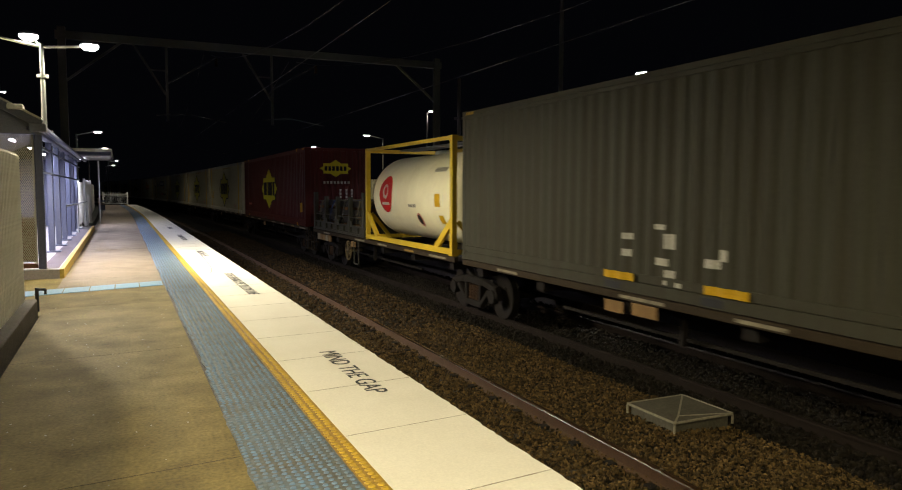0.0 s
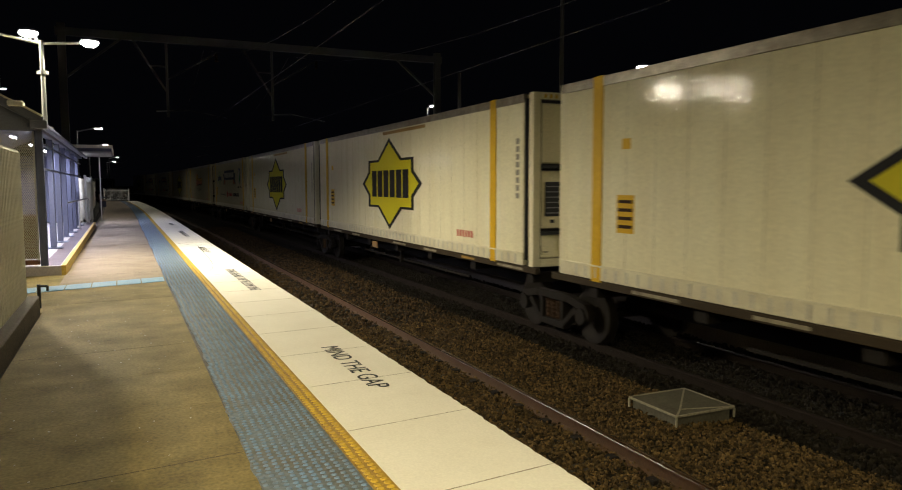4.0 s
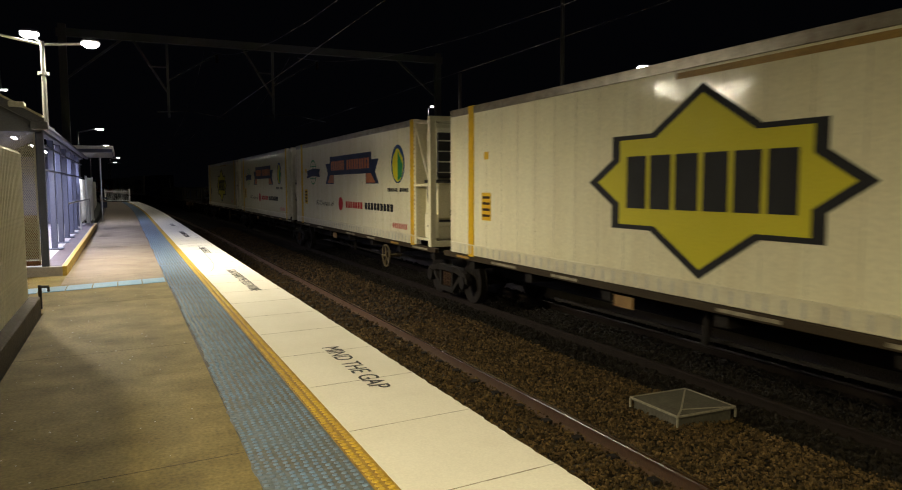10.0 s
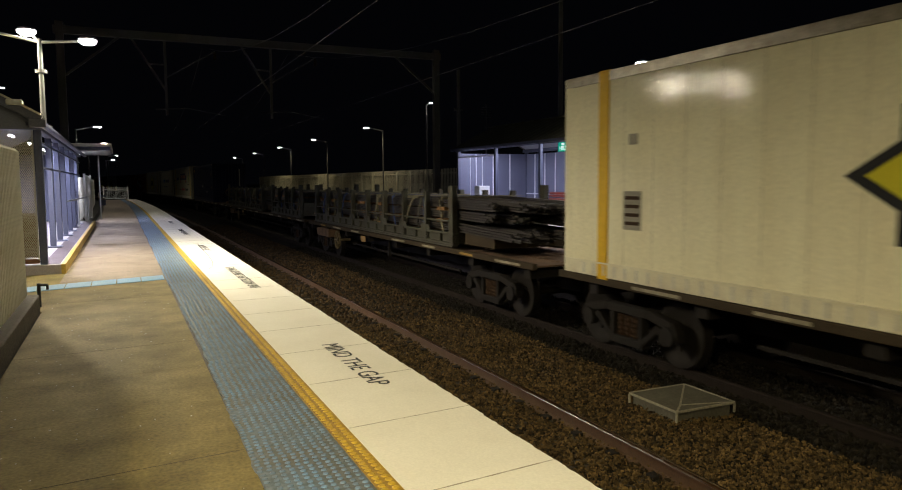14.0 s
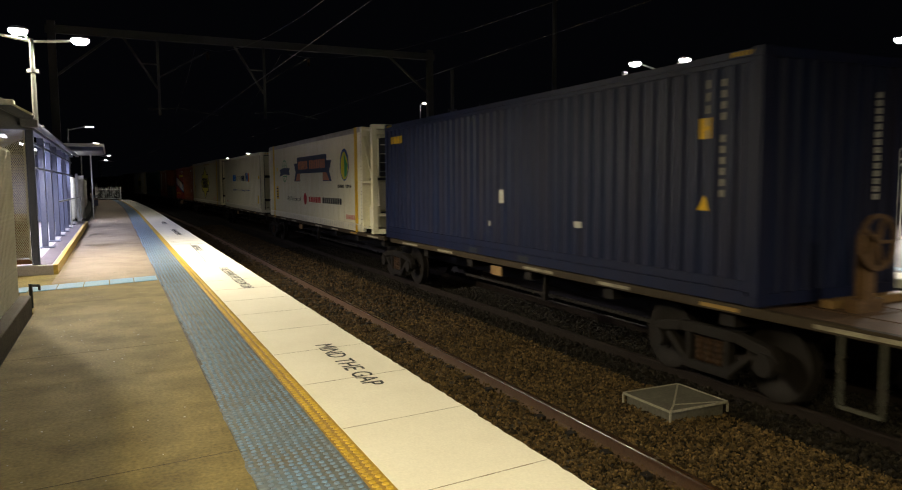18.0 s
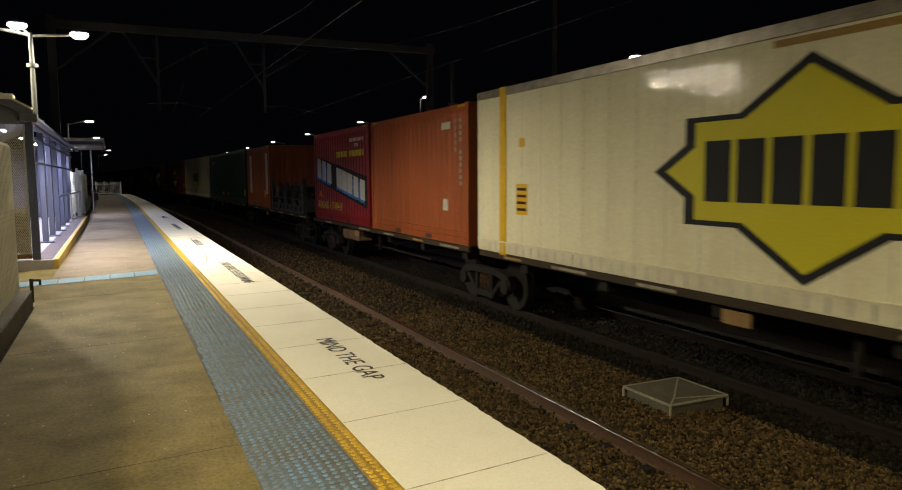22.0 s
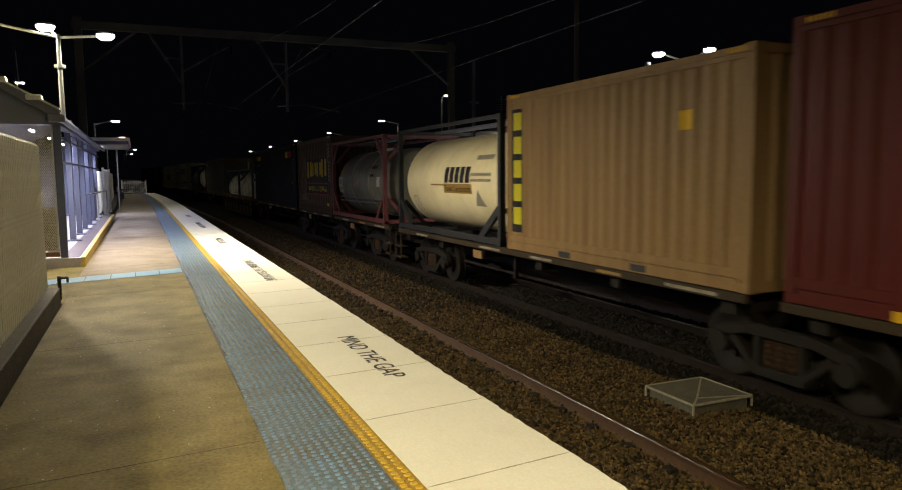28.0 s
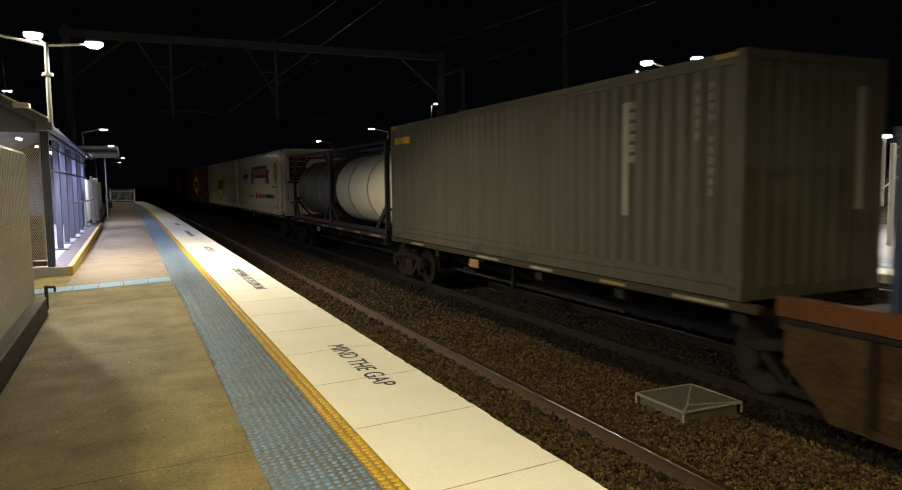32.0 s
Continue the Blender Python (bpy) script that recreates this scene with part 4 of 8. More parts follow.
def container_wagon(L, bogies, label, extras=(), deck=False):
    wagon = thing("container_wagon", label, "freight wagon", "freight train wagons")
    sill_side(wagon, L)
    for y in bogies:
        bogie_at(wagon, y)
    g = Geo().tube((0.5, L * 0.42, -0.45), (0.5, L * 0.42 + 1.0, -0.45), 0.2, n=12)
    part("air_reservoir", g, DARKSTEEL, wagon, smooth=True)
    g = Geo().bar((-0.7, L * 0.25, -0.5), (-0.7, L * 0.75, -0.5), 0.05).bar((-0.9, L * 0.5, -0.06), (-0.9, L * 0.5 + 0.05, -0.55), 0.08)
    part("brake_rigging", g, DARKSTEEL, wagon)
    part("side_placard", Geo().box(-HALF - 0.03, -HALF - 0.01, L * 0.57, L * 0.57 + 0.42, -0.22, -0.05), PAINTS["tan"], wagon, "tan number placard")
    if deck:
        for k, y in enumerate(np.arange(0.2, L - 1.3, 1.45)):
            for j, (xa, xb) in enumerate(((-1.2, -0.42), (-0.36, 0.36), (0.42, 1.2))):
                if (k * 3 + j) % 7 != 2:
                    part("deck_plate", Geo().box(xa, xb, y, y + 1.39, 0.02, 0.05), DECK, wagon, "rusty deck plate")
    for kind, y in extras:
        if kind == "handwheel":
            g = Geo()
            for k in range(20):
                a, c = 2 * math.pi * k / 20, 2 * math.pi * (k + 1) / 20
                g.bar((-HALF - 0.04, y + 0.29 * math.cos(a), -0.36 + 0.29 * math.sin(a)), (-HALF - 0.04, y + 0.29 * math.cos(c), -0.36 + 0.29 * math.sin(c)), 0.04)
            for k in range(5):
                a = 2 * math.pi * k / 5
                g.bar((-HALF - 0.04, y, -0.36), (-HALF - 0.04, y + 0.29 * math.cos(a), -0.36 + 0.29 * math.sin(a)), 0.035)
            g.tube((-HALF - 0.06, y, -0.36), (-HALF + 0.4, y, -0.36), 0.05)
            part("hand_brake_wheel", g, HANDWHEEL, wagon, "yellowed spoked hand-brake wheel")
        if kind == "steps":
            g = Geo()
            for dy in (-0.2, 0.2):
                g.bar((-HALF - 0.02, y + dy, 0.0), (-HALF - 0.02, y + dy, -0.72), 0.03)
            for z in (-0.4, -0.7):
                g.box(-HALF - 0.04, -HALF + 0.16, y - 0.22, y + 0.22, z - 0.02, z + 0.02)
            part("foot_step", g, SILL, wagon, "steel shunter's steps")
        if kind == "box":
            part("equipment_box", Geo().box(-HALF - 0.02, -HALF + 0.4, y, y + 1.6, -0.36, -0.08), BOXRUST, wagon, "rusty tan equipment box", bevel=0.02)
        if kind == "loop":
            g = Geo().bar((-HALF - 0.03, y - 0.22, 0.0), (-HALF - 0.03, y - 0.22, -0.72), 0.035).bar((-HALF - 0.03, y + 0.22, 0.0), (-HALF - 0.03, y + 0.22, -0.72), 0.035).bar((-HALF - 0.03, y - 0.22, -0.72), (-HALF - 0.03, y + 0.22, -0.72), 0.04)
            part("step_loop", g, OLIVE, wagon, "bent steel step loop")
        if kind == "panel":
            for k in range(5):
                part("sill_panel", Geo().box(-HALF - 0.02, -HALF + 0.02, y + k * 0.36, y + k * 0.36 + 0.34, -0.24, -0.03), (PAINTS["tan"], REFLECT)[k % 3 == 1], wagon, "scuffed tan side panel")
        if kind == "plate":
            part("sill_panel", Geo().box(-HALF - 0.02, -HALF + 0.02, y, y + 0.5, -0.2, -0.03), PAINTS["tan"], wagon)
        if kind == "coupler":
            g = Geo().box(-0.09, 0.09, y - 0.5, y + 0.5, -0.3, -0.12).box(-0.2, 0.2, y - 0.12, y + 0.12, -0.36, -0.06)
            part("coupler", g, DARKSTEEL, wagon, bevel=0.02)
        if kind == "beam":
            part("yellow_beam", Geo().box(-0.3, 1.15, y, y + 0.16, 0.05, 0.15), PAINTS["tan"], wagon, "yellow-brown timber across the deck", bevel=0.01)
        if kind == "brake_stand":
            stand = part("brake_stand", Geo().box(-0.16, 0.02, y, y + 0.14, 0.0, 0.92).box(-0.3, 0.16, y - 0.02, y + 0.16, 0.0, 0.2), BOXRUST, wagon, "upright hand-brake column", bevel=0.01)
            g = Geo()
            for k in range(16):
                a, c = 2 * math.pi * k / 16, 2 * math.pi * (k + 1) / 16
                g.bar((-0.07 + 0.3 * math.cos(a), y - 0.06, 0.85 + 0.3 * math.sin(a)), (-0.07 + 0.3 * math.cos(c), y - 0.06, 0.85 + 0.3 * math.sin(c)), 0.045)
            for k in range(5):
                a = 2 * math.pi * k / 5
                g.bar((-0.07, y - 0.06, 0.85), (-0.07 + 0.3 * math.cos(a), y - 0.06, 0.85 + 0.3 * math.sin(a)), 0.035)
            part("brake_wheel", g, BOXRUST, stand, "rusty spoked brake wheel")
    return wagon


DECK = mat("rusty_deck_plate", (0.13, 0.072, 0.036), 0.8, var=0.35, scale=1.6, bump=0.2, dirt=(0.04, 0.024, 0.014), amount=0.7)
BOXRUST = mat("rusty_tan_box", (0.15, 0.08, 0.03), 0.75, var=0.35, scale=3, bump=0.15, dirt=(0.03, 0.018, 0.01), amount=0.7)
HANDWHEEL = mat("yellowed_wheel_paint", (0.11, 0.078, 0.03), 0.7, var=0.3, scale=6)


def well_wagon(L, bogies, label):
    """A low wagon with deep plated sides pierced by oval holes."""
    wagon = thing("well_wagon", label, "freight wagon", "freight train wagons")
    X = HALF + 0.2
    for sx in (-1, 1):
        part("top_chord", Geo().box(sx * (X + 0.03), sx * (X - 0.12), 0.1, L - 0.1, 0.08, 0.30), CHORD, wagon, "rust-red top chord", bevel=0.01)
        n = 8
        w = (L - 2.4) / n
        for i in range(n):
            y0, y1 = 1.2 + i * w, 1.2 + (i + 1) * w
            g = Geo()
            cy, cz, ry, rz = (y0 + y1) / 2, -0.17, 0.36, 0.17
            outer = [(y0, -0.85), (cy, -0.85), (y1, -0.85), (y1, cz), (y1, 0.02), (cy, 0.02), (y0, 0.02), (y0, cz)]
            inner = [(cy - ry * 0.75, cz - rz * 0.75), (cy, cz - rz), (cy + ry * 0.75, cz - rz * 0.75), (cy + ry, cz), (cy + ry * 0.75, cz + rz * 0.75), (cy, cz + rz), (cy - ry * 0.75, cz + rz * 0.75), (cy - ry, cz)]
            pts = [(sx * X, a, b) for a, b in outer + inner] + [(sx * (X - 0.04), a, b) for a, b in inner]
            g.add(pts, [(k, (k + 1) % 8, 8 + (k + 1) % 8, 8 + k) for k in range(8)] + [(8 + k, 8 + (k + 1) % 8, 16 + (k + 1) % 8, 16 + k) for k in range(8)])
            part("side_plate", g, GRAFFITI, wagon, "rusty plate with an oval hole and faded paint")
        for i in range(n + 1):
            y = 1.2 + i * w
            part("stiffener", Geo().box(sx * (X + 0.05), sx * X, y - 0.03, y + 0.03, -0.88, 0.02), DARKSTEEL, wagon)
        part("bottom_chord", Geo().box(sx * (X + 0.03), sx * (X - 0.1), 1.2, L - 1.2, -0.92, -0.83), RUSTSTEEL, wagon)
        for y0, d in ((1.2, -1), (L - 1.2, 1)):
            ends = [(0.0, 0.02), (0.0, -0.92), (0.42 * d, -0.92), (1.0 * d, -0.42), (1.0 * d, 0.02)]
            part("end_plate", Geo().poly([(sx * X, y0 + a, b) for a, b in ends], (-0.03 * sx, 0, 0)), GRAFFITI, wagon, "rusty plate cut off at a slant")
        part("drip_lip", Geo().box(sx * (X + 0.035), sx * (X + 0.002), 0.2, L - 0.2, 0.025, 0.075), DARKSTEEL, wagon, "dark lip under the top chord")
    part("well_floor", Geo().box(-X + 0.1, X - 0.1, 1.2, L - 1.2, -0.72, -0.66), DARKSTEEL, wagon)
    for y0, y1 in ((0.0, 1.2), (L - 1.2, L)):
        part("end_platform", Geo().box(-X + 0.12, X - 0.12, y0, y1, -0.1, 0.05), RUSTSTEEL, wagon, bevel=0.02)
    for y in (3.4, 6.6, 9.6):
        part("reflector", Geo().box(-X - 0.04, -X - 0.031, y, y + 0.4, 0.07, 0.14), P_WHITE, wagon)
    rng = random.Random(4)
    for y in np.arange(1.0, L - 1.4, 0.34):
        cy, cz, rr = y + rng.uniform(0, 0.16), -0.50 + rng.uniform(-0.16, 0.2), rng.uniform(0.07, 0.16)
        a0, a1, g, lean = rng.uniform(0, 6), rng.choice((-1, 1)) * rng.uniform(1.6, 5.2), Geo(), rng.uniform(-1.6, 1.6)
        pts = [(cy + rr * math.cos(a0 + a1 * k / 12) * (0.5 + 0.06 * k), cz + rr * 0.9 * math.sin(a0 + a1 * k / 12) + lean * rr * (k / 12 - 0.5)) for k in range(13)]
        for (ya, za), (yb, zb) in zip(pts, pts[1:]):
            g.bar((-X - 0.003, ya, za), (-X - 0.003, yb, zb), 0.006, 0.019)
        tagged(part("paint_stroke", g, SPRAY, wagon, "faded sprayed paint scribble"), kind="stuff")
    for y in bogies:
        bogie_at(wagon, y)
    return wagon


SPRAY = mat("faded_spray_paint", (0.17, 0.105, 0.040), 0.8, var=0.6, scale=3, bump=0.05, dirt=(0.035, 0.02, 0.009), amount=1.0, spec=0.15)
CHORD = mat("rust_red_chord", (0.125, 0.046, 0.013), 0.8, spec=0.15, var=0.5, scale=2.2, bump=0.15, dirt=(0.04, 0.022, 0.012), amount=0.6)
GRAFFITI = mat("rust_with_faded_paint", (0.030, 0.016, 0.007), 0.85, spec=0.12, var=0.6, scale=2.4, fine=25, bump=0.2, dirt=(0.088, 0.054, 0.021), amount=0.7)

# ---- what rides on the train: distance along it of its leading end, length, thing ----
TRAIN = []


def ride(q, L, ob, x=0.0, z=0.0):
    TRAIN.append((q, L, ob, z))




def linfox_white(q, L=14.85, unit="panel", marks=P_PINK):
    box, prof = reefer(L, 3.05, "white refrigerated container with a yellow star logo and amber posts", unit, notice_mat=P_GREY if unit == "open" else None)
    star_logo(box, 7.42, 1.48, 2.1, 1.1, prof)
    decal("code_mark", letters(3.15, 2.35, 0.36, 0.5, 6), marks, box, "faded red code blocks")
    decal("caption_strip", [rect(4.9, 7.9, 2.79, 2.87)], P_AMBERDIM, box, "dull amber caption strip under the top rail")
    decal("code_mark", [rect(0.5, 0.62, 1.2 + k * 0.14, 1.3 + k * 0.14) for k in range(8)], P_GREY, box)
    ride(q, L, box, z=BASE)


def linfox_red(q, L=14.85):
    box, prof = dry_container("red", L, 3.09, "dull red corrugated container with a yellow star logo", posts=True)
    star_logo(box, 7.5, 1.48, 1.92, 0.97, prof, 1.06)
    code_marks(box, L, 3.09, prof)
    decal("notice_panel", [rect(0.62, 0.95, 0.55, 0.92)], P_AMBER, box, "amber notice panel", prof)
    decal("code_mark", letters(13.4, 12.5, 0.62, 0.72, 6), P_PINK, box, "", prof)
    pts = [(0, 0.34), (0.22, 0.2), (0.5, 0.2), (0.5, 0.08), (0.64, 0), (0.5, -0.08), (0.5, -0.2), (0.22, -0.2), (0, -0.34), (-0.22, -0.2), (-0.5, -0.2), (-0.5, -0.08), (-0.64, 0), (-0.5, 0.08), (-0.5, 0.2), (-0.22, 0.2)]
    part("end_logo", Geo().poly([(a, -0.002, 2.28 + b) for a, b in pts], (0, 0.01, 0)), P_YELLOW, box, "yellow star logo on the end wall")
    for k in range(6):
        part("end_logo_block", Geo().box(-0.45 + k * 0.155, -0.34 + k * 0.155, -0.006, 0.0, 2.19, 2.37), P_BLACK, box)
    g = Geo()
    for k in range(8):
        g.box(-0.5 + k * 0.14, -0.42 + k * 0.14, -0.001, 0.01, 1.68, 1.78)
    for x in (0.15, 0.4, 0.62):
        for k in range(6):
            g.box(x, x + 0.07, -0.001, 0.01, 0.72 + k * 0.13, 0.82 + k * 0.13)
    tagged(part("end_mark", g, P_WHITE, box), kind="stuff")
    ride(q, L, box, z=BASE)


def lindsay(q, L=14.1, faded=False, squeeze=1.0):
    box, prof = reefer(L, 3.05, "cream-white refrigerated container with a blue ribbon banner", "open", inset=0.62 if faded else REAR_INSET)
    b, o = (P_NAVY, P_WHITE if faded else P_RIBBON)

    def put(name, polys, *rest):
        """The livery, drawn shorter on some of the containers."""
        return decal(name, [[(11.3 - (11.3 - y) * squeeze, z) for y, z in p] for p in polys], *rest)

    put("ribbon_tail", [[(9.46, 1.5), (8.4, 1.5), (8.4, 2.2), (9.46, 2.2), (9.18, 1.86)]], b, box, "blue ribbon tail", prof, 0.004)
    put("ribbon_tail", [[(4.9, 1.5), (3.72, 1.5), (4.02, 1.84), (3.72, 2.2), (4.9, 2.2)]], b, box, "blue ribbon tail", prof, 0.004)
    for fold in ([(9.2, 1.53), (8.42, 1.53), (8.42, 1.8), (8.86, 1.8)], [(4.88, 1.53), (4.0, 1.53), (4.4, 1.8), (4.88, 1.8)]):
        put("ribbon_fold", [fold], P_RIBBON, box, "orange ribbon fold", prof, 0.007)
    put("ribbon_banner", [rect(4.34, 8.88, 1.80, 2.42)], b, box, "blue ribbon banner", prof, 0.006)
    put("banner_block", letters(8.72, 7.1, 1.95, 2.26, 7) + letters(6.85, 4.5, 1.95, 2.26, 9), o, box, "", prof, 0.01)
    put("emblem_ring", fan(oval(2.18, 2.0, 0.5, 0.5), 2.18, 2.0), P_BLUE, box, "blue ring of a flame emblem", prof, 0.005)
    put("emblem_field", fan(oval(2.18, 1.97, 0.41, 0.43), 2.18, 1.97), P_WHITE if faded else P_YELLOW, box, "yellow flame of the emblem", prof, 0.008)
    put("emblem_leaf", [[(2.18, 1.56), (1.88, 1.68), (1.8, 1.98), (2.18, 2.36)]], P_GREEN, box, "green half of the emblem", prof, 0.011)
    put("emblem_notch", [[(2.6, 2.12), (2.24, 2.42), (2.5, 2.34)], [(1.76, 2.12), (1.86, 2.34), (2.12, 2.42)]], P_BLUE, box, "", prof, 0.0125)
    put("caption_mark", letters(2.98, 2.2, 1.28, 1.38, 7, 0.3) + letters(2.05, 1.4, 1.28, 1.38, 5, 0.3), P_BLACK, box, "", prof, 0.006)
    put("round_emblem", fan(oval(11.3, 1.94, 0.5, 0.46), 11.3, 1.94), P_GREEN, box, "green rim of a round emblem", prof, 0.004)
    put("round_emblem_field", fan(oval(11.3, 1.94, 0.45, 0.41), 11.3, 1.94), PAINTS["white"], box, "", prof, 0.006)
    put("emblem_line", [rect(10.92, 11.68, 2.14, 2.17), rect(10.92, 11.68, 1.70, 1.73)], P_GREEN, box, "", prof, 0.007)
    put("emblem_line", [[(11.3 + a, z) for a, z in ((0.0, 1.5), (0.03, 1.5), (0.03, 2.38), (0.0, 2.38))]], P_GREEN, box, "", prof, 0.0072)
    put("round_emblem_band", [[(12.3, 1.72), (11.3, 1.80), (11.3, 2.08), (12.3, 2.0), (12.15, 1.86)], [(11.3, 1.80), (10.25, 1.76), (10.4, 1.9), (10.25, 2.04), (11.3, 2.08)]], b, box, "", prof, 0.008)
    lettering("All Divisions of", 10.85, 8.45, 0.74, 0.92, P_BLACK, box)
    put("red_dot", fan(oval(7.6, 0.85, 0.26, 0.22), 7.6, 0.85), P_RED, box, "red oval mark", prof, 0.006)
    put("name_block", letters(7.0, 5.2, 0.74, 0.94, 7), P_RED, box, "", prof, 0.006)
    put("name_block", letters(5.0, 2.5, 0.74, 0.94, 9), P_BLACK, box, "", prof, 0.006)
    decal("code_mark", letters(2.6, 1.5, 0.32, 0.46, 7), P_PINK, box, "faded red code marks", prof, 0.006)
    ride(q, L, box, z=BASE)


P_RIBBON2 = mat("red_orange_decal", (0.55, 0.13, 0.012), 0.5, var=0.15, bump=0)


def blenners(q, L=14.1):
    box, prof = reefer(L, 3.05, "white refrigerated container with a leaning orange script", "flush", notice=-0.36)
    # a leaning script of plain rounded shapes, black behind orange, amber above
    def lean(cy, cz, ry, rz):
        return [(a - 0.22 * (b - cz), b) for a, b in oval(cy, cz, ry, rz, 18)]

    yy = 9.05
    for i, (w, low, high) in enumerate(((0.95, 1.42, 2.34), (0.32, 1.5, 2.42), (0.46, 1.5, 2.06), (0.5, 1.5, 2.04), (0.5, 1.5, 2.04), (0.46, 1.5, 2.06), (0.42, 1.5, 2.08), (0.42, 1.5, 2.08))):
        cy, cz, ry, rz = yy - w / 2, (low + high) / 2, w / 2, (high - low) / 2
        decal("script_shadow", fan(lean(cy - 0.03, cz - 0.03, ry + 0.07, rz + 0.06), cy, cz), P_BLACK, box, "black outline of the script", None, 0.003 + 0.0004 * i)
        decal("script_shape", fan(lean(cy, cz, ry, rz), cy, cz), P_RIBBON2, box, "leaning orange shape", None, 0.008 + 0.0004 * i)
        decal("script_top", fan(lean(cy - 0.02, cz + rz * 0.45, ry * 0.8, rz * 0.48), cy - 0.05, cz + rz * 0.45), P_AMBER, box, "amber upper half", None, 0.013 + 0.0004 * i)
        decal("script_eye", fan(lean(cy, cz + rz * 0.1, ry * 0.22, rz * 0.3), cy, cz), P_BLACK, box, "", None, 0.018 + 0.0004 * i)
        yy -= w * 0.93
    decal("script_tail", [[(9.55, 1.46), (9.3, 1.36), (8.5, 1.4), (8.9, 1.52)], [(9.45, 2.28), (9.1, 2.44), (8.2, 2.42), (9.0, 2.3)]], P_RIBBON2, box, "orange flourish", None, 0.01)
    lettering("TRANSPORT", 8.45, 5.75, 0.98, 1.17, P_BLACK, box)
    for y0 in (3.2, 12.7):
        lettering("CAUTION DO NOT LOAD", y0, y0 - 1.75, 0.76, 0.87, P_PINK, box)
        lettering("IN WELL WAGON", y0 - 0.22, y0 - 1.5, 0.6, 0.71, P_PINK, box)
    decal("code_mark", letters(2.75, 1.9, 0.28, 0.44, 6) + letters(12.4, 11.6, 0.28, 0.44, 6), P_PINK, box, "", prof, 0.006)
    ride(q, L, box, z=BASE)


def srt(q, L=12.19):
    box, prof = reefer(L, 2.94, "white ribbed refrigerated container with blue blocks and chevrons", "flush", posts=False, colour="cream", ribs=True)
    decal("name_block", letters(8.9, 7.9, 1.56, 1.93, 3, 0.12), P_SKY, box, "", prof, 0.006)
    decal("name_block", letters(7.82, 4.8, 1.56, 1.86, 9, 0.45), P_NAVY, box, "", prof, 0.006)
    for k, m in ((4.62, P_BLUE), (4.22, P_SKY), (3.82, P_ORANGE)):
        decal("chevron", [[(k, 1.52), (k - 0.26, 1.52), (k - 0.44, 1.76), (k - 0.18, 1.76)], [(k - 0.18, 1.76), (k - 0.44, 1.76), (k - 0.26, 2.0), (k, 2.0)]], m, box, "", prof, 0.006)
    lettering("Refrigerated Shipping - Warehousing - Distribution", 8.9, 3.4, 0.97, 1.13, P_BLUE, box, prof, 0.006)
    decal("notice_panel", [rect(0.76, 1.06, 0.42, 0.82)], P_AMBER, box, "amber notice panel", prof, 0.006)
    decal("small_sign", [rect(0.62, 0.78, 1.64, 1.8)], P_AMBER, box, "", prof, 0.006)
    decal("code_mark", letters(11.6, 10.9, 0.3, 0.42, 5), P_PINK, box, "", prof, 0.006)
    ride(q, L, box, z=BASE)


def plain(q, colour, L, H, label, deco=None, posts=False):
    box, prof = dry_container(colour, L, H, label, posts=posts)
    if deco:
        deco(box, prof, L)
    ride(q, L, box, z=BASE)
    return box


def deco_grey(box, prof, L):
    for yy, z, w, h in ((6.65, 0.76, 0.24, 0.09), (6.68, 0.52, 0.2, 0.1), (5.98, 0.93, 0.22, 0.07), (5.8, 0.68, 0.2, 0.2), (5.92, 0.45, 0.26, 0.1), (5.78, 0.3, 0.2, 0.1), (5.02, 0.5, 0.26, 0.11), (4.9, 0.6, 0.14, 0.14), (5.5, 0.19, 0.3, 0.06), (5.85, 0.2, 0.14, 0.06)):
        decal("paper_patch", [rect(yy, yy + w, z, z + h)], P_WHITE, box, "torn pale paper patch", prof)
    decal("notice_panel", [rect(6.55, 7.25, 0.18, 0.29), rect(4.53, 5.21, 0.18, 0.29)], P_AMBER, box, "amber strip", prof, 0.05)


def deco_blue(box, prof, L):
    code_marks(box, L, 2.9, prof)
    decal("name_block", letters(11.75, 10.9, 2.42, 2.6, 4), P_AMBER, box, "", prof)
    decal("paper_patch", [rect(5.85, 6.0, 1.05, 1.3), rect(6.35, 6.45, 0.6, 0.7), rect(3.4, 3.6, 0.72, 0.82)], P_WHITE, box, "pale paper patch", prof)
    decal("warning_triangle", [[(0.76, 1.08), (0.96, 1.08), (0.86, 1.27)], rect(0.75, 0.95, 1.95, 2.2)], P_AMBER, box, "", prof)
    g = Geo()
    for k in range(14):
        g.box(0.72, 0.8, 0.002, 0.012, 1.2 + k * 0.095, 1.27 + k * 0.095)
    tagged(part("end_mark", g, P_WHITE, box, "column of small white marks"), kind="stuff")


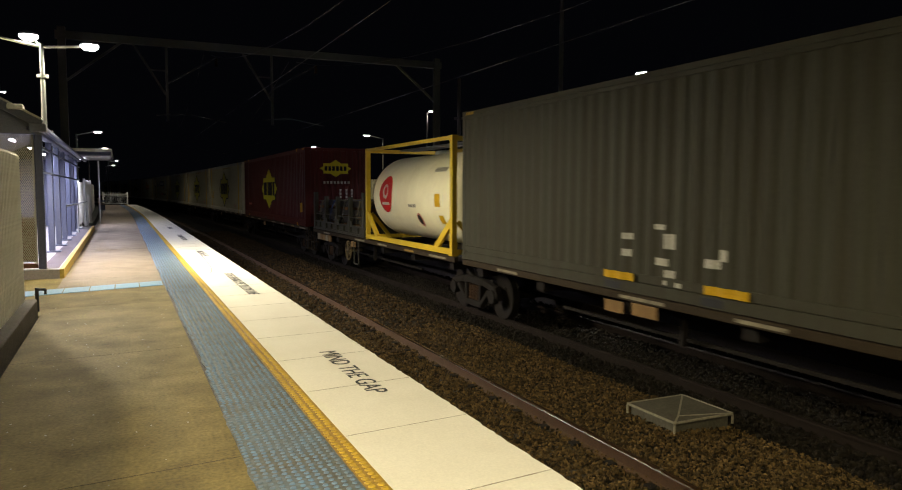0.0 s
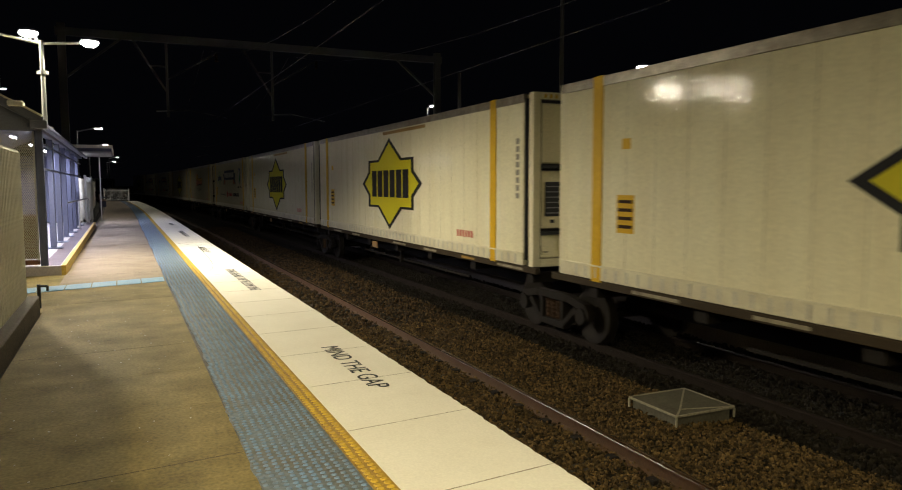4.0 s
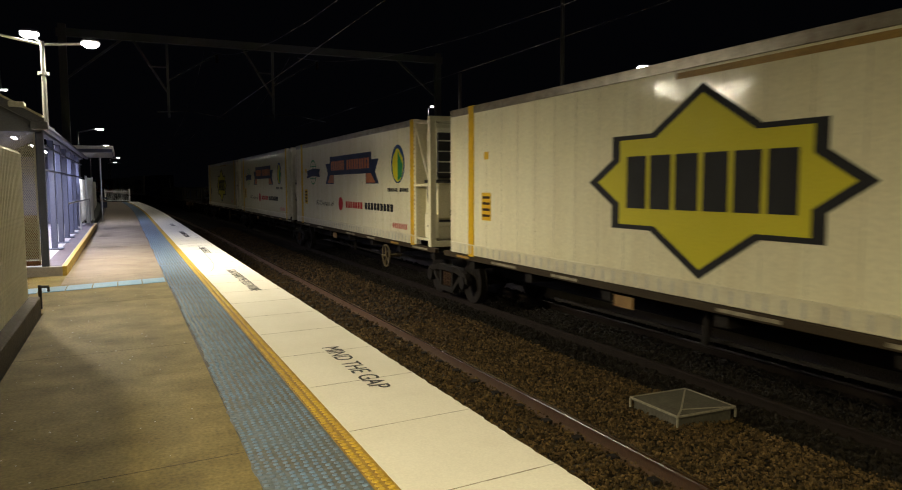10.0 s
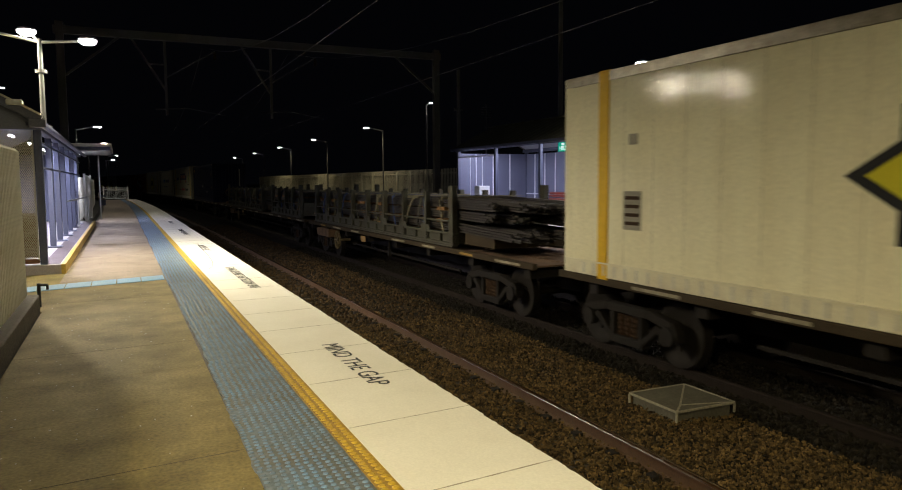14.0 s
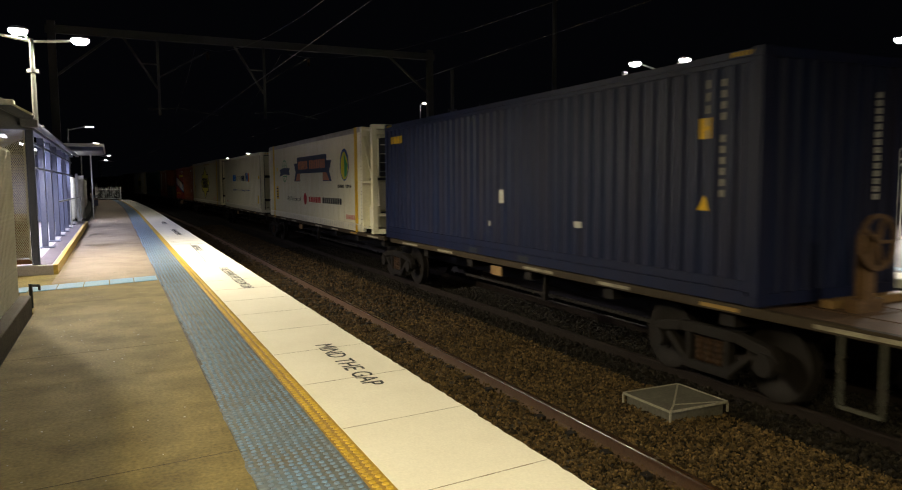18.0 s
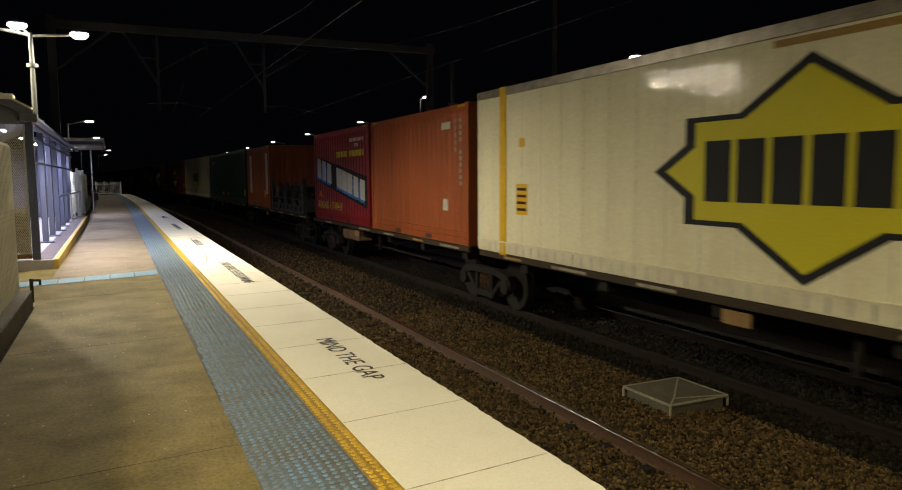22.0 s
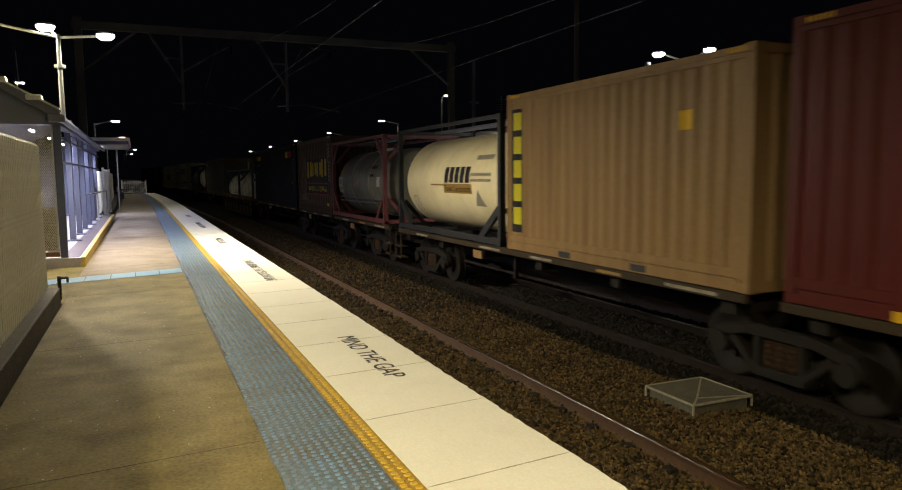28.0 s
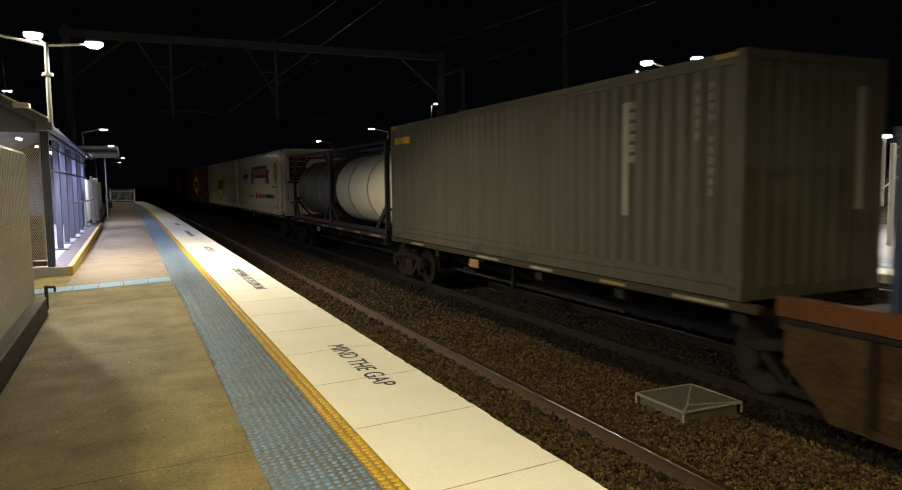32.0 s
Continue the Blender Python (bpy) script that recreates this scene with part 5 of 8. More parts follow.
def deco_sea(box, prof, L):
    code_marks(box, L, 2.9, prof)
    decal("name_block", letters(11.46, 9.88, 2.34, 2.58, 5), P_AMBER, box, "amber name block", prof)
    decal("name_block", letters(2.45, 1.75, 2.32, 2.6, 3), P_AMBER, box, "", prof)
    decal("name_block", letters(1.75, 1.1, 2.32, 2.6, 3), P_RED, box, "", prof)
    decal("warning_triangle", [[(0.76, 1.08), (0.96, 1.08), (0.86, 1.27)]], P_AMBER, box, "", prof)
    decal("caption_block", letters(11.3, 10.95, 2.05, 2.12, 2) + letters(10.4, 9.95, 2.05, 2.12, 4), P_GREY, box, "", prof)
    decal("caption_block", letters(10.92, 10.45, 2.05, 2.14, 2), P_RED, box, "", prof)
    decal("paper_patch", [rect(11.2, 11.32, 1.55, 1.7)], P_GREY, box, "", prof)


def deco_wilson(box, prof, L):
    y = lambda k: L * (1 - k)
    decal("banner", [[(5.72, 2.15), (5.72, 1.33), (0.24, 0.52), (0.24, 1.46)]], P_BLACK, box, "black slanting banner", prof, 0.004)
    sh, wh = [], []
    top, low = lambda u: 1.26 + u * 0.15, lambda u: 0.68 + u * 0.135
    for i in range(9):
        if i == 3:
            continue
        a = 5.62 - i * 0.59
        b = a - 0.5
        wh.append([(a, low(a)), (b, low(b)), (b, top(b)), (a, top(a))])
        sh.append([(a + 0.07, low(a) - 0.07), (b + 0.06, low(b) - 0.07), (b + 0.06, top(b) - 0.1), (a + 0.07, top(a) - 0.1)])
    decal("banner_shadow", sh, P_SKY, box, "blue shadow of the white blocks", prof, 0.007)
    decal("banner_block", wh, P_WHITE, box, "", prof, 0.010)
    decal("caption_mark", letters(3.3, 2.05, 2.06, 2.24, 8) + letters(1.85, 0.5, 2.06, 2.24, 9), P_YELLOW, box, "yellow caption marks", prof)
    lettering("REMOVALS & STORAGE", 5.6, 2.75, 0.38, 0.62, P_YELLOW, box, prof)
    decal("arrow_mark", [[(5.55, 0.76), (5.3, 0.8), (5.28, 0.98)], [(5.28, 0.98), (5.3, 0.8), (5.0, 0.76)]], P_ORANGE, box, "", prof)
    decal("code_mark", letters(y(0.7), y(0.92), 2.5, 2.6, 8) + letters(y(0.78), y(0.84), 2.35, 2.44, 3), P_WHITE, box, "", prof)


def deco_orange(box, prof, L):
    decal("paper_patch", [rect(0.9, 1.3, 2.45, 2.6), rect(1.0, 1.25, 0.7, 0.95)], P_WHITE, box, "pale patch", prof)
    code_marks(box, L, 2.9, prof, P_GREY, 0.35)


def deco_grace(box, prof, L):
    for y0 in (0.42, 4.68):
        decal("name_strip", [rect(y0, y0 + 0.52, 0.66, 2.58)], P_WHITE, box, "white upright strip", prof, 0.004)
        decal("name_strip_block", [rect(y0 + 0.13, y0 + 0.39, 0.78 + k * 0.36 + j * 0.09, 0.82 + k * 0.36 + j * 0.09) for k in range(5) for j in range(3)], P_PINK, box, "", prof, 0.008)
    decal("notice_panel", [rect(1.0, 1.3, 0.5, 0.85), rect(1.25, 1.38, 1.55, 1.72)], P_AMBER, box, "", prof)
    code_marks(box, L, 2.94, prof, P_GREY, 1.1)


def deco_green(box, prof, L):
    decal("notice_panel", [rect(0.28, 0.67, 0.42, 0.8), rect(5.96, 6.46, 0.36, 0.54), rect(8.07, 8.6, 0.36, 0.54)], P_AMBER, box, "amber notice panel", prof)
    code_marks(box, L, 2.98, prof, P_GREY, 0.5)
    decal("name_block", letters(12.96, 12.15, 2.4, 2.52, 7), P_WHITE, box, "small pale blocks", prof)


def deco_kent(box, prof, L):
    y = lambda k: L * (1 - k)
    bars = []
    for a, b, z0, z1 in ((0.33, 0.45, 1.36, 2.02), (0.48, 0.58, 1.44, 1.97), (0.61, 0.72, 1.42, 1.98), (0.74, 0.86, 1.40, 2.10)):
        w = (b - a) * 0.36
        bars += [[(y(a), z0), (y(a + w), z0), (y(a + w), z1), (y(a), z1)], [(y(b - w), z0 + 0.05), (y(b), z0 + 0.05), (y(b), z1), (y(b - w), z1)]]
    decal("name_block", bars, P_GOLD, box, "large yellow upright", prof, 0.008)
    decal("dark_ground", [rect(0.55, 4.35, 0.74, 2.12)], P_BROWNBLACK, box, "dark ground behind the name", prof, 0.003)
    lettering("MOVING & STORAGE", 3.95, 0.75, 0.84, 1.03, P_YELLOW, box, prof, 0.008)
    decal("frame_line", [rect(0.5, 4.1, 1.13, 1.16), rect(0.5, 4.1, 0.70, 0.73), rect(4.08, 4.12, 0.70, 1.16)], P_RED, box, "thin red frame round the caption", prof, 0.007)
    rng = random.Random(6)
    for k in range(9):
        y0, z0 = 4.3 + 0.13 * k, 0.55 + rng.uniform(0, 0.9)
        decal("picture_stroke", [[(y0, z0), (y0 + 0.05, z0), (y0 + 0.09 + rng.uniform(-0.1, 0.1), 2.3 + rng.uniform(-0.3, 0.35)), (y0 + rng.uniform(-0.05, 0.05), 2.2)]], P_TREE, box, "faded tan brush stroke of a tree picture", prof, 0.006)
    decal("picture_stroke", [[(4.15, 0.42), (5.4, 0.42), (5.2, 0.66), (4.5, 0.74)]], P_TREE, box, "", prof, 0.005)
    decal("notice_panel", [rect(0.42, 0.72, 0.3, 0.4)], P_AMBER, box, "", prof)
    code_marks(box, L, 2.9, prof, P_GREY, 0.35)


def deco_tan(box, prof, L):
    y = lambda k: L * (1 - k)
    decal("name_panel", [rect(y(0.1), y(0.03), 0.35, 2.65)], P_BLACK, box, "dark upright strip", prof, 0.004)
    decal("name_block", [rect(y(0.09), y(0.04), 0.5 + k * 0.44, 0.82 + k * 0.44) for k in range(5)], P_YELLOW, box, "yellow blocks one above another", prof, 0.008)
    decal("paper_patch", [rect(1.0, 1.25, 2.0, 2.25)], P_AMBER, box, "", prof)


def deco_olive(box, prof, L):
    code_marks(box, L, 2.9, prof, P_GREY, 0.5)
    decal("code_mark", [rect(2.0, 2.15, 1.7 + k * 0.15, 1.8 + k * 0.15) for k in range(6)], P_GREY, box, "", prof)
    decal("name_block", letters(L - 0.3, L - 1.4, 2.45, 2.62, 5), P_AMBER, box, "", prof)
    decal("name_strip", [rect(2.1, 2.28, 0.95, 2.55)], P_GREY, box, "pale upright strip", prof)
    part("end_strip", Geo().box(0.7, 0.82, 0.002, 0.012, 1.05, 2.6), P_GREY, box, "pale upright strip on the end")


def tank(q, frame, shell, label, mark=None, z=BASE, **kw):
    box, zc, r = tank_container(frame, shell, label, **kw)
    if mark:
        mark(box, zc, r)
    ride(q, 6.06, box, z=z)


def mark_red(box, zc, r):
    tank_decal("round_logo", box, fan(oval(4.58, zc + 0.07, 0.5, 0.5), 4.58, zc + 0.07), P_RED, zc, r, "large red round logo")
    tank_decal("logo_swirl", box, fan(oval(4.58, zc + 0.14, 0.2, 0.2), 4.58, zc + 0.14), P_WHITE, zc, r, "white swirl", 0.012)
    tank_decal("logo_swirl_gap", box, fan(oval(4.54, zc + 0.16, 0.12, 0.12), 4.54, zc + 0.16), P_RED, zc, r, "", 0.018)
    tank_decal("logo_line", box, [rect(4.3, 4.86, zc - 0.22, zc - 0.15)], P_WHITE, zc, r, "", 0.012)
    tank_decal("code_mark", box, letters(1.6, 0.9, zc + 0.62, zc + 0.72, 7) + letters(2.9, 2.4, zc - 0.25, zc - 0.17, 5), P_GREY, zc, r)
    tank_decal("ban_sign", box, fan(oval(2.35, zc - 0.55, 0.17, 0.17), 2.35, zc - 0.55), P_PINK, zc, r, "round red-rimmed sign", 0.006)
    tank_decal("ban_sign_field", box, fan(oval(2.35, zc - 0.55, 0.12, 0.12), 2.35, zc - 0.55), P_BLACK, zc, r, "", 0.012)
    for p in (rect(0.9, 1.2, zc - 0.2, zc + 0.1), rect(0.85, 1.1, zc - 0.6, zc - 0.4)):
        tank_decal("notice_panel", box, [p], P_AMBER, zc, r)


def mark_stolt(box, zc, r):
    tank_decal("name_block", box, letters(3.05, 1.6, zc + 0.0, zc + 0.36, 5), P_BLACK, zc, r, "black name blocks")
    tank_decal("name_line", box, [rect(1.55, 3.1, zc - 0.24, zc - 0.02)], P_AMBERDIM, zc, r, "faded amber ground of the caption")
    lettering("Tank Containers", 3.05, 1.6, zc - 0.2, zc - 0.06, P_BLACK, box, None, 0.0, lambda z: -math.sqrt((r + 0.012) ** 2 - (z - zc) ** 2))
    tank_decal("code_mark", box, [rect(3.1, 3.9, zc - 0.07, zc - 0.03)], P_AMBERDIM, zc, r, "faded amber line")
    tank_decal("hazard_sign", box, [[(1.0, zc - 0.5), (1.5, zc - 0.5), (1.25, zc - 0.15)]], P_GREY, zc, r, "grey triangular sign")
    tank_decal("outline_mark", box, [rect(5.0, 5.03, zc - 0.75, zc - 0.35), rect(5.22, 5.25, zc - 0.75, zc - 0.35), rect(5.0, 5.25, zc - 0.37, zc - 0.35)], P_GREY, zc, r)
    tank_decal("code_mark", box, letters(1.5, 0.7, zc + 0.5, zc + 0.6, 8) + letters(1.6, 0.6, zc + 0.15, zc + 0.22, 12) + letters(1.6, 0.6, zc + 0.03, zc + 0.09, 12), P_GREY, zc, r)


def mark_pale(box, zc, r):
    tank_decal("blue_band", box, [rect(5.02, 5.26, zc - 0.85, zc + 0.75)], P_BLUE, zc, r, "blue upright band")
    tank_decal("band_block", box, [rect(5.08, 5.2, zc - 0.45, zc + 0.05)], P_WHITE, zc, r, "white gap in the blue band", 0.012)
    lines = letters(1.9, 0.95, zc + 0.3, zc + 0.37, 9, 0.4) + letters(1.9, 1.55, zc + 0.12, zc + 0.18, 3, 0.4) + letters(1.9, 1.2, zc - 0.05, zc + 0.01, 10) + letters(1.9, 0.75, zc - 0.16, zc - 0.10, 16) + letters(1.9, 0.6, zc - 0.27, zc - 0.21, 18) + letters(3.1, 2.2, zc - 0.3, zc - 0.22, 9)
    tank_decal("code_mark", box, lines, P_GREY, zc, r, "grey code marks")
    tank_decal("hazard_sign", box, [[(1.78, zc - 0.6), (1.56, zc - 0.6), (1.67, zc - 0.42)], rect(1.1, 1.3, zc - 0.6, zc - 0.45)], P_AMBERDIM, zc, r, "small amber signs")
    tank_decal("rust_stain", box, [[(4.35, zc + 0.75), (4.12, zc + 0.6), (4.25, zc + 0.3), (4.45, zc + 0.45)]], P_GREY, zc, r, "greyish stain")
    # fittings on the leading end
    part("valve_box", Geo().box(-0.32, 0.3, 0.03, 0.2, 0.75, 1.15), F_BLACK, box, "dark valve box", bevel=0.03)
    part("valve_plate", Geo().box(-0.12, 0.12, 0.02, 0.03, 0.85, 1.05), P_GREY, box)
    for k in range(3):
        part("end_mark", Geo().box(-0.35, 0.15 + 0.1 * (k % 2), 0.05, 0.06, 1.75 + k * 0.16, 1.8 + k * 0.16), P_GREY, box, "grey code line")
    part("hose_tube", Geo().tube((-0.75, 2.2, zc + r * 0.72), (-0.62, 4.0, zc + r * 0.82), 0.03).tube((-0.75, 2.2, zc + r * 0.72), (-0.85, 2.0, zc + 0.7), 0.03), F_BLACK, box, "dark vapour pipe along the shell")
    for k in range(5):
        g = Geo()
        for d in (-0.5, 0.5):
            g.bar((d, 0.4 + k * 1.25, 2.56), (d * 2.4, 0.4 + k * 1.25, 2.56), 0.04)
        part("walkway_bracket", g, F_BLUE, box)


def mark_grey(box, zc, r):
    tank_decal("placard", box, [rect(5.2, 5.7, zc - 0.35, zc + 0.2), rect(0.9, 1.2, zc - 0.1, zc + 0.2)], P_WHITE, zc, r, "white hazard placard")
    part("end_placard", Geo().box(-0.15, 0.55, 0.02, 0.035, zc + 0.15, zc + 0.72), P_WHITE, box, "white placard on the tank end", bevel=0.004)
    for k in range(4):
        part("placard_bar", Geo().box(-0.08, 0.22 + 0.06 * (k % 2), 0.014, 0.02, zc + 0.25 + k * 0.11, zc + 0.29 + k * 0.11), P_GREY, box)
    part("end_sign", Geo().poly([(0.3, 0.016, zc + 0.45), (0.5, 0.016, zc + 0.45), (0.4, 0.016, zc + 0.3)], (0, 0.004, 0)), P_BLACK, box)
    tank_decal("pale_disc", box, fan(oval(5.15, zc + 0.42, 0.22, 0.22), 5.15, zc + 0.42), P_AMBERDIM, zc, r, "faded round sticker")
    tank_decal("code_mark", box, letters(2.1, 1.4, zc + 0.45, zc + 0.55, 6) + letters(2.1, 1.5, zc + 0.2, zc + 0.28, 6), P_BLACK, zc, r, "dark code marks")
    for z0 in (-0.62, -0.5):
        part("ring_rail", Geo().tube((-1.03, 0.5, zc + z0), (-1.03, 5.5, zc + z0), 0.018, n=6), GREYSTEEL, box, "thin rail along the shell")
    tank_decal("placard_mark", box, letters(5.65, 5.25, zc - 0.05, zc + 0.1, 3) + letters(5.65, 5.25, zc - 0.25, zc - 0.15, 4), P_GREY, zc, r, "", 0.012)
    tank_decal("flame_sign", box, [[(3.3, zc - 0.2), (3.15, zc), (3.3, zc + 0.2), (3.45, zc)]], P_PINK, zc, r)
    tank_decal("end_band", box, [rect(2.55, 2.65, zc - 0.9, zc + 0.9)], P_GREY, zc, r)


F_YELLOW = mat("yellow_frame_paint", (0.62, 0.42, 0.02), 0.45, var=0.15, scale=3, bump=0.03)
F_MAROON = mat("maroon_frame_paint", (0.11, 0.024, 0.02), 0.5, var=0.2, scale=3, bump=0.03)
F_BLUE = mat("blue_frame_paint", (0.009, 0.019, 0.062), 0.45, var=0.2, scale=3, bump=0.03)
F_BLACK = mat("black_frame_paint", (0.008, 0.008, 0.009), 0.6, var=0.2, scale=3, bump=0.03)
S_WHITE = mat("white_tank_shell", (0.86, 0.81, 0.55), 0.4, var=0.12, scale=1.2, bump=0.02, dirt=(0.52, 0.45, 0.27), amount=0.35)
S_CREAM = mat("cream_tank_shell", (0.76, 0.66, 0.40), 0.35, var=0.1, scale=1.2, bump=0.02, dirt=(0.36, 0.3, 0.18), amount=0.4)
S_GREY = mat("grey_tank_shell", (0.14, 0.138, 0.098), 0.5, 0.0, var=0.2, scale=1.6, bump=0.02, dirt=(0.07, 0.062, 0.042), amount=0.8)

# ---- the train, front to rear ----
plain(8.1, "grey", 12.19, 3.07, "weathered grey corrugated container with torn paper patches", deco_grey)
tank(20.8, F_YELLOW, S_WHITE, "white tank in a yellow frame with a red round logo", mark_red)
rack = stake_rack(6.06, "short grey-green stake rack full of strapped steel", 5)
ride(27.0, 6.06, rack, z=BASE)
ride(27.0, 6.06, bar_load(6.06, "tied dark steel mesh in a short rack", 0.0, 3), z=BASE)
linfox_red(34.4)
linfox_white(50.05)
linfox_white(65.75, 14.75)
linfox_white(81.2, 14.95)
lindsay(97.1, 14.1, True, 0.943)
blenners(113.4, 14.2)
linfox_white(128.4)
lindsay(144.4, 14.1)
lindsay(159.4, 14.1, False, 0.943)
linfox_white(174.5, 14.65, "open")
rack = stake_rack(12.19, "long grey-green stake rack loaded with steel bars", 9)
ride(193.5, 12.19, rack, z=BASE)
ride(193.5, 12.19, bar_load(12.19, "long dark steel bars tied down in a rack", 2.6, 5), z=BASE)
rack = stake_rack(6.06, "short grey-green stake rack full of strapped steel", 5)
ride(208.1, 6.06, rack, z=BASE)
ride(208.1, 6.06, bar_load(6.06, "tied dark steel coils in a short rack", 0.0, 8), z=BASE)
rack = stake_rack(12.19, "long grey-green stake rack loaded with steel bars", 8)
ride(216.6, 12.19, rack, z=BASE)
ride(216.6, 12.19, bar_load(12.19, "long dark steel bars tied down in a rack", 2.2, 9), z=BASE)
plain(236.4, "blue", 12.19, 2.94, "navy blue corrugated container with pale marks", deco_blue)
lindsay(249.6, 14.45, False, 0.943)
srt(266.2)
linfox_white(280.45)
plain(295.75, "orange", 6.06, 2.94, "faded orange corrugated short container", deco_orange)
plain(302.0, "crimson", 6.06, 2.94, "crimson container with a black banner of white blocks", deco_wilson)
rack = stake_rack(6.06, "short grey-green stake rack full of strapped steel", 5)
ride(309.8, 6.06, rack, z=BASE)
ride(309.8, 6.06, bar_load(6.06, "tied dark steel mesh in a short rack", 0.0, 12), z=BASE)
plain(316.3, "orange", 6.06, 2.94, "orange-red short container with white upright strips", deco_grace)
plain(322.9, "green", 14.7, 3.02, "dark green corrugated long container", deco_green, posts=True)
linfox_white(338.2)
linfox_red(353.4, 14.7)
plain(368.6, "tan", 6.06, 2.94, "tan short container with a dark strip of yellow blocks", deco_tan)
tank(374.95, F_BLACK, S_CREAM, "cream tank in a black frame with black blocks", mark_stolt)
tank(382.3, F_MAROON, S_GREY, "dull grey tank in a maroon frame with hazard placards", mark_grey, bands=(2.0, 4.0), brace="corner", r=1.06)
plain(388.45, "brown", 6.06, 2.94, "dark brown short container with yellow blocks", deco_kent)
plain(394.95, "slate", 12.19, 2.94, "dark slate-blue container with amber and red blocks", deco_sea)
tank(408.7, F_BLUE, S_WHITE, "white banded tank in a blue frame", mark_pale, z=-0.62, bands=(0.75, 2.25, 3.4, 4.6), brace="top")
tank(414.85, F_BLUE, S_WHITE, "white banded tank in a blue frame", mark_pale, z=-0.62, bands=(0.75, 2.25, 3.4, 4.6), brace="top")
plain(422.7, "olive", 12.19, 2.96, "dirty grey corrugated container with rust stains", deco_olive)
tank(435.35, F_BLACK, S_WHITE, "white tank in a dark frame", None, bands=(2.0, 4.0))
tank(441.45, F_MAROON, S_GREY, "grey tank in a maroon frame", None, bands=(2.0, 4.0), brace="corner")
lindsay(449.4, 14.6)
linfox_white(464.8)
linfox_red(480.3)
linfox_red(495.8)

# ---- wagons: leading end, trailing end, bogie centres, extras ----
for q0, q1, bogies, extras, deck in (
        (7.6, 20.4, (9.4, 20.1), (("plate", 6.6),), False),
        (20.5, 33.35, (31.3,), (("handwheel", 8.0), ("loop", 7.2), ("panel", 10.2), ("coupler", 12.85), ("steps", 12.7)), False),
        (33.9, 49.6, (35.5, 49.7), (("steps", 0.15),), False),
        (49.8, 65.3, (65.4,), (), False),
        (65.5, 80.7, (80.7,), (), False),
        (80.9, 96.5, (96.6,), (), False),
        (96.7, 111.6, (110.2,), (("coupler", 15.0),), False),
        (112.0, 127.9, (114.0, 127.8), (("handwheel", 11.85), ("steps", 0.15)), False),
        (128.1, 143.8, (143.9,), (), False),
        (144.0, 158.9, (159.0,), (("handwheel", 3.45),), False),
        (159.1, 174.0, (174.1,), (), False),
        (174.2, 189.5, (187.8,), (("handwheel", 4.0), ("coupler", 15.4)), False),
        (190.0, 206.9, (192.1, 204.9), (("handwheel", 12.6), ("box", 13.8), ("coupler", 17.0)), True),
        (207.3, 233.6, (209.5, 231.1), (("handwheel", 16.8), ("box", 18.9), ("coupler", 26.4)), True),
        (234.1, 248.4, (237.3, 248.3), (("brake_stand", 1.75), ("beam", 2.05), ("loop", 1.0)), True),
        (248.6, 265.0, (264.3,), (), False),
        (265.2, 279.2, (279.3,), (), False),
        (279.4, 295.4, (295.4,), (), False),
        (295.6, 308.5, (306.6,), (("box", 7.4), ("coupler", 13.0)), False),
        (309.0, 322.5, (310.8, 322.6), (("steps", 0.2),), False),
        (322.7, 338.0, (338.0,), (), False),
        (338.2, 353.2, (353.2,), (), False),
        (353.4, 368.3, (368.3,), (), False),
        (368.5, 381.2, (379.1,), (("coupler", 12.8), ("steps", 12.5)), False),
        (381.7, 388.3, (383.6, 387.9), (("steps", 0.2),), False),
        (388.4, 394.6, (394.3,), (), False),
        (394.8, 407.2, (406.8,), (), False),
        (422.3, 435.1, (434.2,), (), False),
        (435.3, 448.6, (447.0,), (), False),
        (449.0, 464.4, (450.8, 464.4), (), False),
        (464.6, 480.0, (480.0,), (), False),
        (480.2, 495.5, (495.5,), (), False),
        (495.7, 511.0, (510.0,), (), False)):
    w = container_wagon(q1 - q0, [b - q0 for b in bogies], "brown skeletal container wagon on grimy bogies", extras, deck)
    ride(q0, q1 - q0, w)
ride(407.4, 14.7, well_wagon(14.7, (14.4,), "rusty low well wagon with oval holes and faded paint"))
for o in list(bpy.data.objects["bogie_pattern"].children_recursive) + [bpy.data.objects["bogie_pattern"]]:
    bpy.data.objects.remove(o)

# ---------- near platform ----------
setting("platform_body", sweep([(-1.05, -1.5), (2.06, -1.5), (2.06, -0.2), (2.1, -0.12), (2.1, -0.05), (-1.05, -0.05)], -30, 78), WALL, "dark platform wall and fill", "platform")
PITCH, SKEW = 1.075, 0.10
paving = setting("near_platform_paving", sweep([(-0.94, -0.045), (1.2, -0.045), (1.2, -0.015), (-0.94, -0.015)], -30, 78), WALL, "worn brown concrete platform paving with a tactile strip", "paving")


def slanted(x0, x1, z0, z1, gap=0.004):
    """A paving piece one pitch long, with its joints a little askew."""
    a, b = SKEW * (x0 - 1.7), SKEW * (x1 - 1.7)
    pts = [(x0, a + gap), (x1, b + gap), (x1, b + PITCH - gap), (x0, a + PITCH - gap)]
    return Geo().poly([(x, y, z0) for x, y in pts], (0, 0, z1 - z0))


